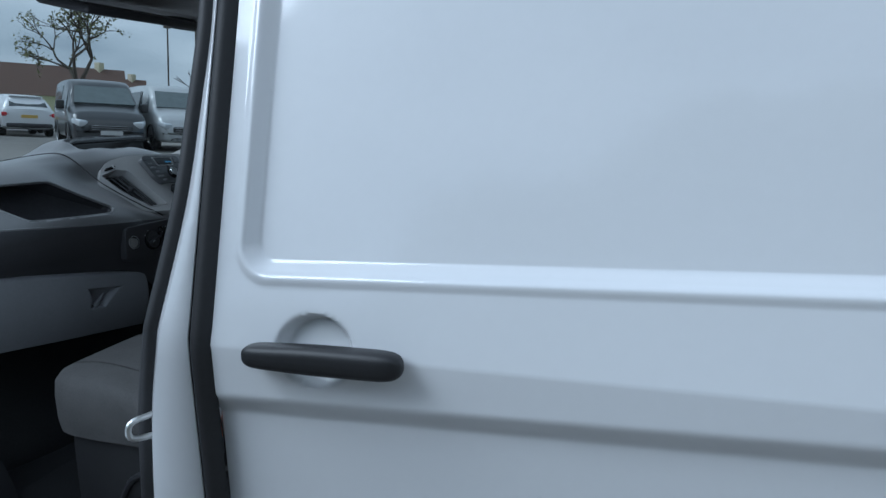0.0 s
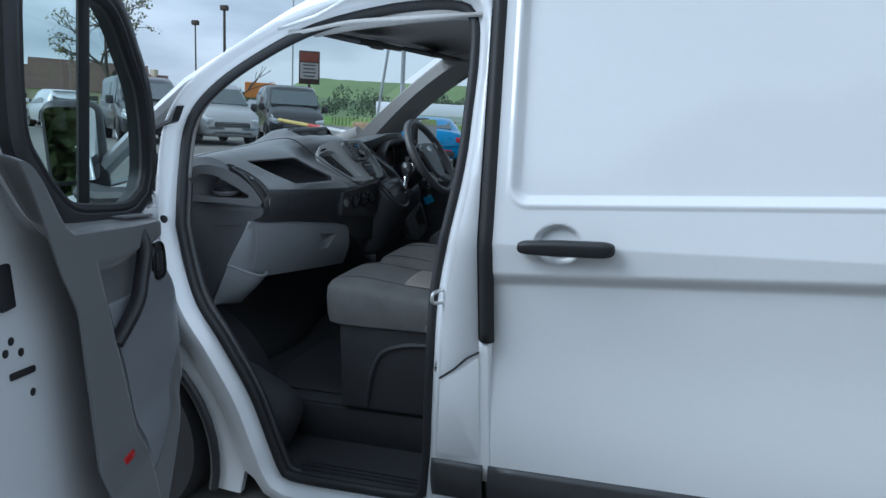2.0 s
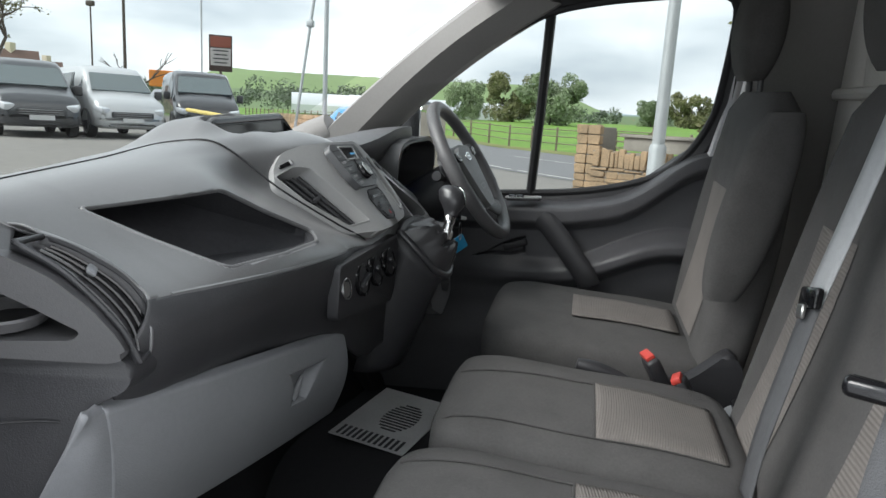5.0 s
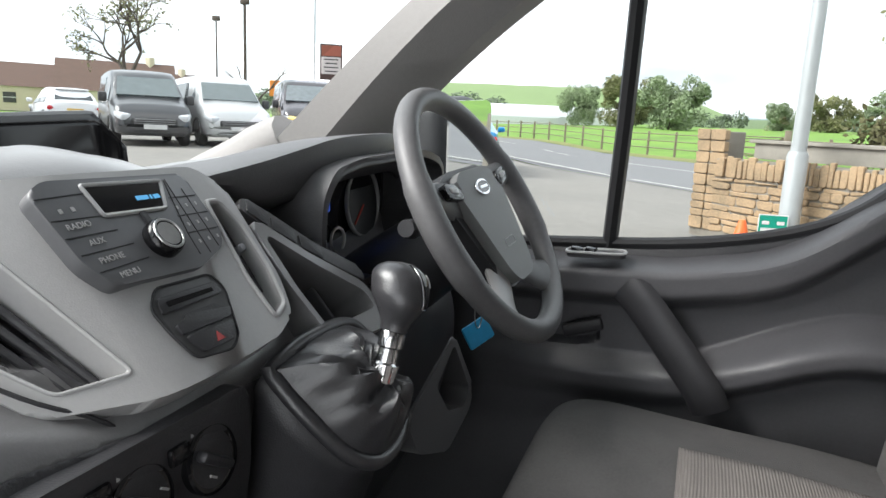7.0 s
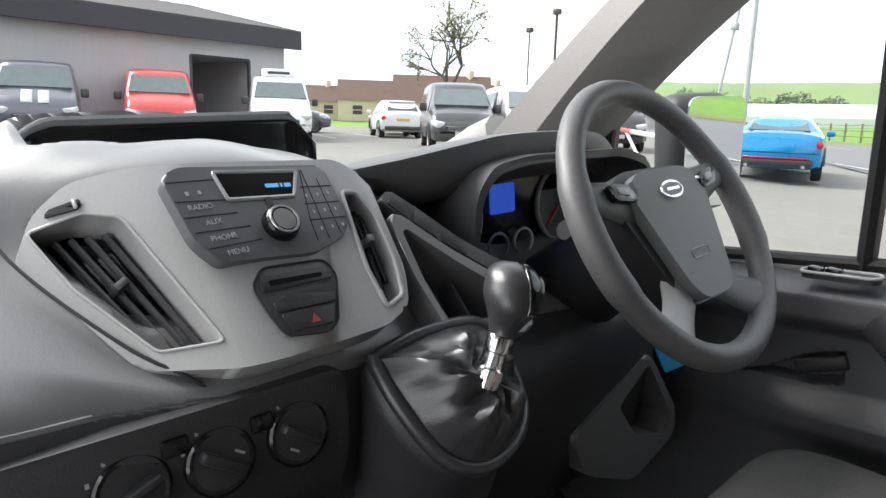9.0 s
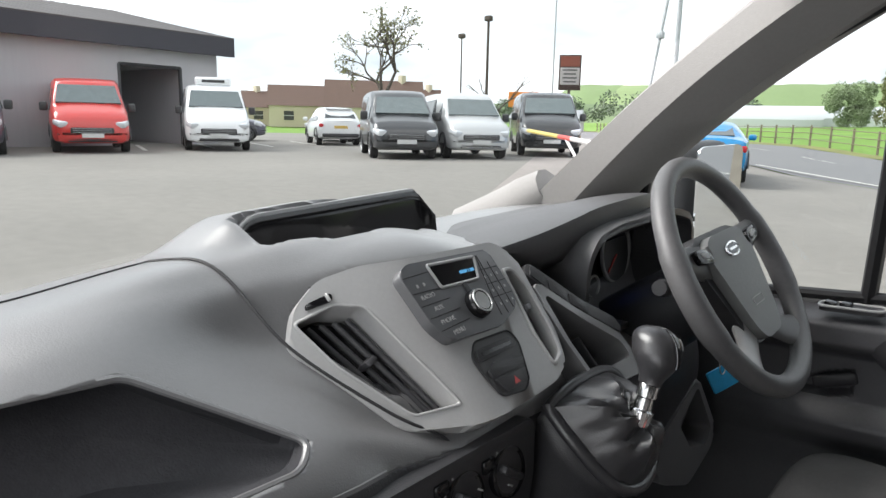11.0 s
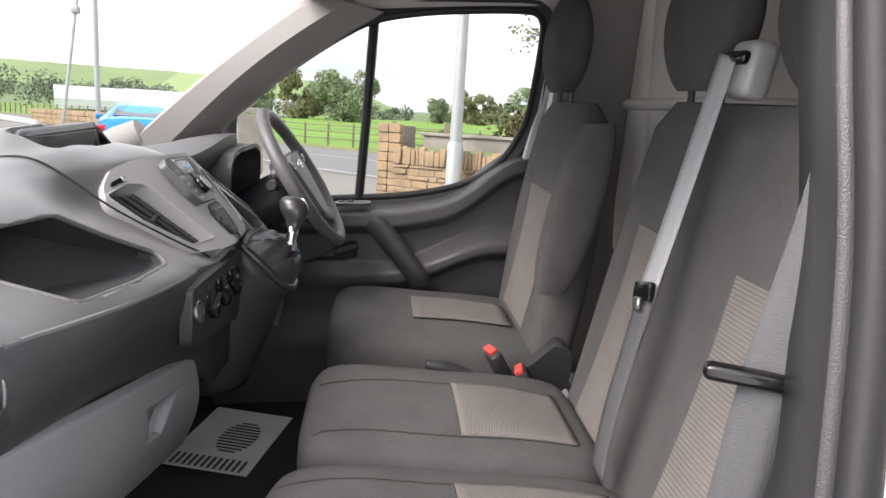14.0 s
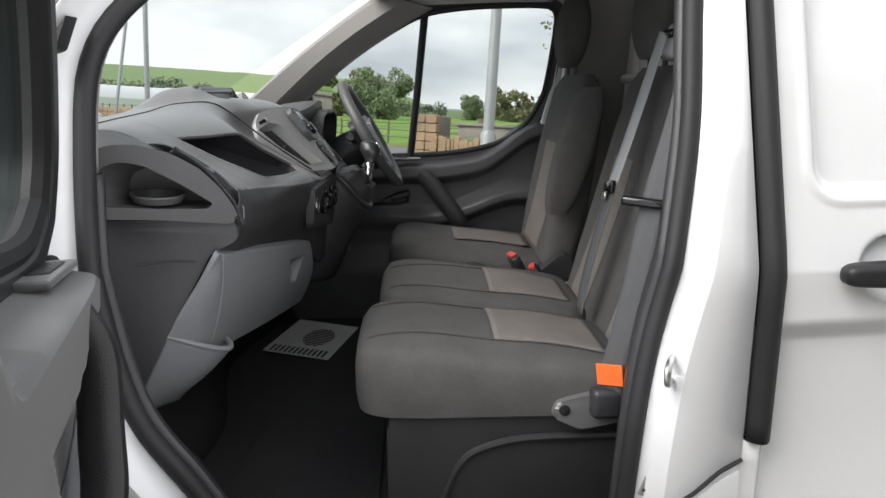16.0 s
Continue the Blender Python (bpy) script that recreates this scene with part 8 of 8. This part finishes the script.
def vehicle(name, kind, paint, at, heading, label, plate=PLATE_W, extras=()):
    """A parked car or van: lofted shell, panes, lamps, grille, wheels, mirrors."""
    st_, xr, xc, axles, rw = KINDS[kind]
    M = Matrix.Translation(at) @ turn(0, 0, math.degrees(math.atan2(heading[1], heading[0])))
    t = thing(name, label, "van" if "van" in kind else "car", at, ID)

    def sec(x):
        k = max(j for j in range(len(st_)) if st_[j][0] <= x + 1e-9)
        k = min(k, len(st_) - 2)
        a, b = st_[k], st_[k + 1]
        u = (x - a[0]) / (b[0] - a[0])
        return [p + (q - p) * u for p, q in zip(a, b)]

    def ring(x, k):
        _, w, zl, zb, zt, wt = sec(x)
        P = [(0, zl), (0.80 * w, zl), (0.96 * w, zl + 0.06), (w, zl + 0.20), (w, zl + 0.5 * (zb - zl)), (0.985 * w, zb), (0.5 * (w + wt), zb + 0.5 * (zt - zb)), (wt + 0.02, zt - 0.10 * (zt - zb) - 0.02), (wt - 0.06, zt - 0.01), (0.6 * wt, zt + 0.015), (0, zt + 0.022)]
        n = len(P)
        y, z = P[k] if k < n else (-P[2 * n - 2 - k][0], P[2 * n - 2 - k][1])
        return M @ Vector((x, y, z))
    xs = sorted(set([s[0] for s in st_] + [round(a + 0.2 * i, 3) for a in (st_[1][0],) for i in range(int((st_[-2][0] - st_[1][0]) / 0.2))]))
    v, f = grid(lambda x, k: ring(x, int(k)), xs, range(20), close_u=False)
    n = 20
    f += [(i * n + n - 1, i * n, (i + 1) * n, (i + 1) * n + n - 1) for i in range(len(xs) - 1)]
    f += [tuple(range(n)), tuple((len(xs) - 1) * n + k for k in range(n))]
    body = part("body", (v, f), paint, t, bevel=0.0)

    def pane(nm, pts, m, parent=body, off=None, lab=""):
        P = [M @ Vector(p) for p in pts]
        nn = (P[1] - P[0]).cross(P[3] - P[0]).normalized()
        c = sum(P, Vector()) / 4
        if nn.dot(c - (M @ Vector((0, 0, 0.8)))) < 0:
            nn = -nn
        o = [p + nn * (off or 0.012) for p in P]
        return part(nm, ([*o, *[p - nn * 0.02 for p in P]], [(0, 1, 2, 3), (0, 1, 5, 4), (1, 2, 6, 5), (2, 3, 7, 6), (3, 0, 4, 7)]), m, parent, lab, smooth=False)
    s1, s0 = sec(xr), sec(xc)
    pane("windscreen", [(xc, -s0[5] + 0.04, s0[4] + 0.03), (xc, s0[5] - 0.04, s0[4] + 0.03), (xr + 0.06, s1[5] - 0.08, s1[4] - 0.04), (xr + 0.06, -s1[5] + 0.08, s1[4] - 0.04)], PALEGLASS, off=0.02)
    rear = st_[1][0]
    for sd in (-1, 1):
        def sp(x, q):
            _, w, zl, zb, zt, wt = sec(x)
            return (x, sd * (w + (wt + 0.02 - w) * (q ** 1.1)), zb + (zt - 0.12 - zb) * q)
        pane("front_window", [sp(xr - 0.75, 0.05), sp(xc - 0.32, 0.05), sp(xr - 0.02, 0.90), sp(xr - 0.72, 0.92)], TINT)
        if kind != "panel_van" or "glazed" in extras:
            pane("rear_window", [sp(rear + 0.55, 0.08), sp(xr - 0.85, 0.05), sp(xr - 0.82, 0.90), sp(rear + 0.65, 0.85)], TINT)
        for ax in axles:
            wm = axis_to(M.to_3x3() @ Vector((0, sd, 0)), M @ Vector((ax, sd * (sec(ax)[1] - 0.11), rw)))
            wh = part("wheel", lathe([(0.6 * rw, -0.10), (0.94 * rw, -0.10), (rw, -0.06), (rw, 0.06), (0.94 * rw, 0.105), (0.68 * rw, 0.10)], 24, wm), TYRE, t, "black tyre")
            part("rim", lathe([(0.0, 0.07), (0.2 * rw, 0.09), (0.6 * rw, 0.085), (0.69 * rw, 0.112), (0.72 * rw, 0.10)], 20, wm), ALLOY, wh, "grey wheel")
            part("arch", tube([M @ Vector((ax + (rw + 0.06) * math.cos(a), sd * (sec(ax)[1] + 0.004), rw + (rw + 0.06) * math.sin(a))) for a in lin(0.05, math.pi - 0.05, 14)], 0.03, 6), DARK, body)
        part("door_mirror", rbox(M @ Vector((xc - 0.28, sd * (sec(xc - 0.28)[1] + 0.12), sec(xc - 0.28)[3] + 0.12)), (0.14, 0.2, 0.24 if "van" in kind else 0.15), 0.05, 2, M.to_3x3().to_4x4()), DARK if "van" in kind else paint, t)
        xf = st_[-2][0]
        part("headlamp", rbox(M @ Vector((xf - 0.10, sd * (sec(xf)[1] - 0.10), sec(xf)[4] - 0.10)), (0.38, 0.30, 0.17), 0.06, 2, M.to_3x3().to_4x4() @ turn(0, 14, -sd * 24)), LAMP, body, "clear headlamp")
        part("tail_lamp", rbox(M @ Vector((rear + 0.03, sd * (sec(rear)[1] - 0.11), sec(rear)[3] - (0.10 if kind != "coupe" else 0.13))), (0.20, 0.26 if "van" not in kind else 0.12, 0.15 if "van" not in kind else 0.45), 0.05, 2, M.to_3x3().to_4x4()), TAIL, body, "red tail lamp")
    fx = st_[-1][0]
    gr_ = part("grille", rbox(M @ Vector((fx - 0.05, 0, 0.60)), (0.16, 1.05, 0.17), 0.05, 2, M.to_3x3().to_4x4()), DARK, body, "black grille")
    for k in range(3):
        part("grille_bar", rbox(M @ Vector((fx + 0.035, 0, 0.545 + 0.05 * k)), (0.02, 0.92, 0.014), 0.004, 1, M.to_3x3().to_4x4()), ALLOY, gr_)
    part("lower_intake", rbox(M @ Vector((fx - 0.08, 0, 0.36)), (0.16, 1.2, 0.13), 0.04, 2, M.to_3x3().to_4x4()), DARK, body)
    part("number_plate", rbox(M @ Vector((fx + 0.05, 0, 0.47)), (0.02, 0.52, 0.11), 0.004, 1, M.to_3x3().to_4x4()), PLATE_W, body)
    rx = st_[0][0]
    zp = sec(rear)[3] - (0.16 if "van" not in kind else 0.30)
    part("number_plate", rbox(M @ Vector((rear - 0.035 if kind != "hatchback" else rear - 0.07, 0, zp)), (0.03, 0.52, 0.11), 0.004, 1, M.to_3x3().to_4x4()), PLATE_Y, body, "yellow rear plate")
    if "van" not in kind:
        xb = -1.62 if kind == "hatchback" else -1.45
        a, b = sec(st_[1][0] + 0.02), sec(st_[3][0] if kind == "coupe" else st_[2][0] + 0.05)
        pane("rear_screen", [(st_[2][0] - 0.05 if kind == "coupe" else a[0] + 0.02, -0.60, (1.05 if kind == "coupe" else a[4] + 0.02)), (st_[2][0] - 0.05 if kind == "coupe" else a[0] + 0.02, 0.60, (1.05 if kind == "coupe" else a[4] + 0.02)), (b[0], b[5] - 0.06, b[4] - 0.05), (b[0], -b[5] + 0.06, b[4] - 0.05)], TINT, off=0.03)
        part("rear_bumper", rbox(M @ Vector((rx + 0.04, 0, 0.40)), (0.16, 1.45, 0.16), 0.05, 2, M.to_3x3().to_4x4()), DARK, body, "black lower bumper")
        if kind == "hatchback":
            part("roof_spoiler", rbox(M @ Vector((-1.52, 0, 1.42)), (0.22, 1.05, 0.05), 0.02, 2, M.to_3x3().to_4x4()), paint, body)
        if kind == "coupe":
            part("badge", lathe([(0, 0), (0.04, 0.002), (0.04, 0.01), (0, 0.012)], 14, axis_to(M.to_3x3() @ Vector((-1, 0, 0.2)), M @ Vector((rear - 0.03, 0, 0.90)))), ALLOY, body)
            part("bumper_strip", rbox(M @ Vector((rx + 0.01, 0, 0.50)), (0.1, 1.3, 0.035), 0.01, 1, M.to_3x3().to_4x4()), TAIL, body)
            for sd in (-1, 1):
                part("exhaust", tube([M @ Vector((rx + 0.1, sd * 0.55, 0.33)), M @ Vector((rx - 0.06, sd * 0.55, 0.33))], 0.04, 10), CHROME, body)
    if "reefer" in extras:
        part("fridge_unit", rbox(M @ Vector((0.25, 0, 2.12)), (0.75, 1.1, 0.28), 0.09, 3, M.to_3x3().to_4x4()), paint, t, "white roof fridge unit")
        part("fridge_grille", rbox(M @ Vector((0.62, 0, 2.13)), (0.05, 0.7, 0.09), 0.03, 2, M.to_3x3().to_4x4()), DARK, t)
    if "stripe" in extras:
        for sd in (-0.18, 0.18):
            part("bonnet_stripe", grid(lambda x, y: M @ Vector((x, sd + y, sec(x)[4] + 0.04)), lin(1.80, 2.40, 8), [-0.12, 0.12]), WHITE_PLASTIC, body, "white bonnet stripe", thick=0.004)
    return t


SILVER = mat("silver_white_paint", (0.50, 0.51, 0.52), 0.3, metal=0.2, var=0.02, coat=0.5)
GREYP = mat("graphite_paint", (0.055, 0.057, 0.062), 0.3, metal=0.3, var=0.03, coat=0.6)
BLACKP = mat("black_car_paint", (0.022, 0.023, 0.026), 0.25, var=0.05, coat=0.7)
REDP = mat("red_car_paint", (0.55, 0.045, 0.04), 0.3, var=0.03, coat=0.5)
BLUEP = mat("bright_blue_paint", (0.0, 0.22, 0.50), 0.28, metal=0.1, var=0.03, coat=0.6)
LILAC = mat("grey_lilac_paint", (0.11, 0.11, 0.14), 0.3, metal=0.3, var=0.03, coat=0.5)


def stand(front, heading, half):
    h = Vector((heading[0], heading[1], 0)).normalized()
    p = Vector((front[0], front[1], 0)) - h * half
    return (p.x, p.y, gz(p.x, p.y) + 0.012)


vehicle("parked_van", "small_van", GREYP, stand((-12.6, 13.6), (0.78, -0.62), 2.0), (0.78, -0.62), "graphite glazed small van parked nose-on", extras=("glazed",))
vehicle("parked_van", "panel_van" if False else "small_van", SILVER, stand((-11.6, 15.5), (0.80, -0.60), 2.0), (0.80, -0.60), "silver-white small van parked nose-on")
vehicle("parked_van", "panel_van", BLACKP, stand((-11.2, 18.6), (0.62, -0.78), 2.3), (0.62, -0.78), "black panel van parked nose-on")
vehicle("parked_car", "hatchback", WHITE, (-22.2, 19.3, GZ + 0.012), (-0.86, 0.50), "white hatchback parked facing away", PLATE_Y)
vehicle("parked_car", "hatchback", GREYP, (-25.6, 22.3, GZ + 0.012), (0.75, -0.6), "grey car behind the white hatchback")
vehicle("parked_car", "hatchback", SILVER, (-19.0, 22.0, GZ + 0.012), (0.75, -0.6), "pale blue-grey car between the vans")
vehicle("parked_car", "hatchback", LILAC, (-27.8, 17.6, GZ + 0.012), (0.6, 0.8), "grey-green car beside the workshop")
vehicle("parked_van", "panel_van", REDP, stand((-19.0, 8.3), (0.94, -0.34), 2.3), (0.94, -0.34), "red panel van parked nose-on by the workshop")
vehicle("parked_van", "panel_van", WHITE, stand((-18.6, 11.8), (0.88, -0.47), 2.3), (0.88, -0.47), "white refrigerated van with roof fridge unit", extras=("reefer",))
vehicle("parked_van", "panel_van", LILAC, stand((-18.8, 5.2), (0.96, -0.28), 2.3), (0.96, -0.28), "dark grey van with white bonnet stripes", extras=("stripe",))
vehicle("parked_car", "coupe", BLUEP, (-6.2, 17.9, gz(-6.2, 17.9) + 0.012), (-0.30, 0.95), "bright blue coupe standing by the road")
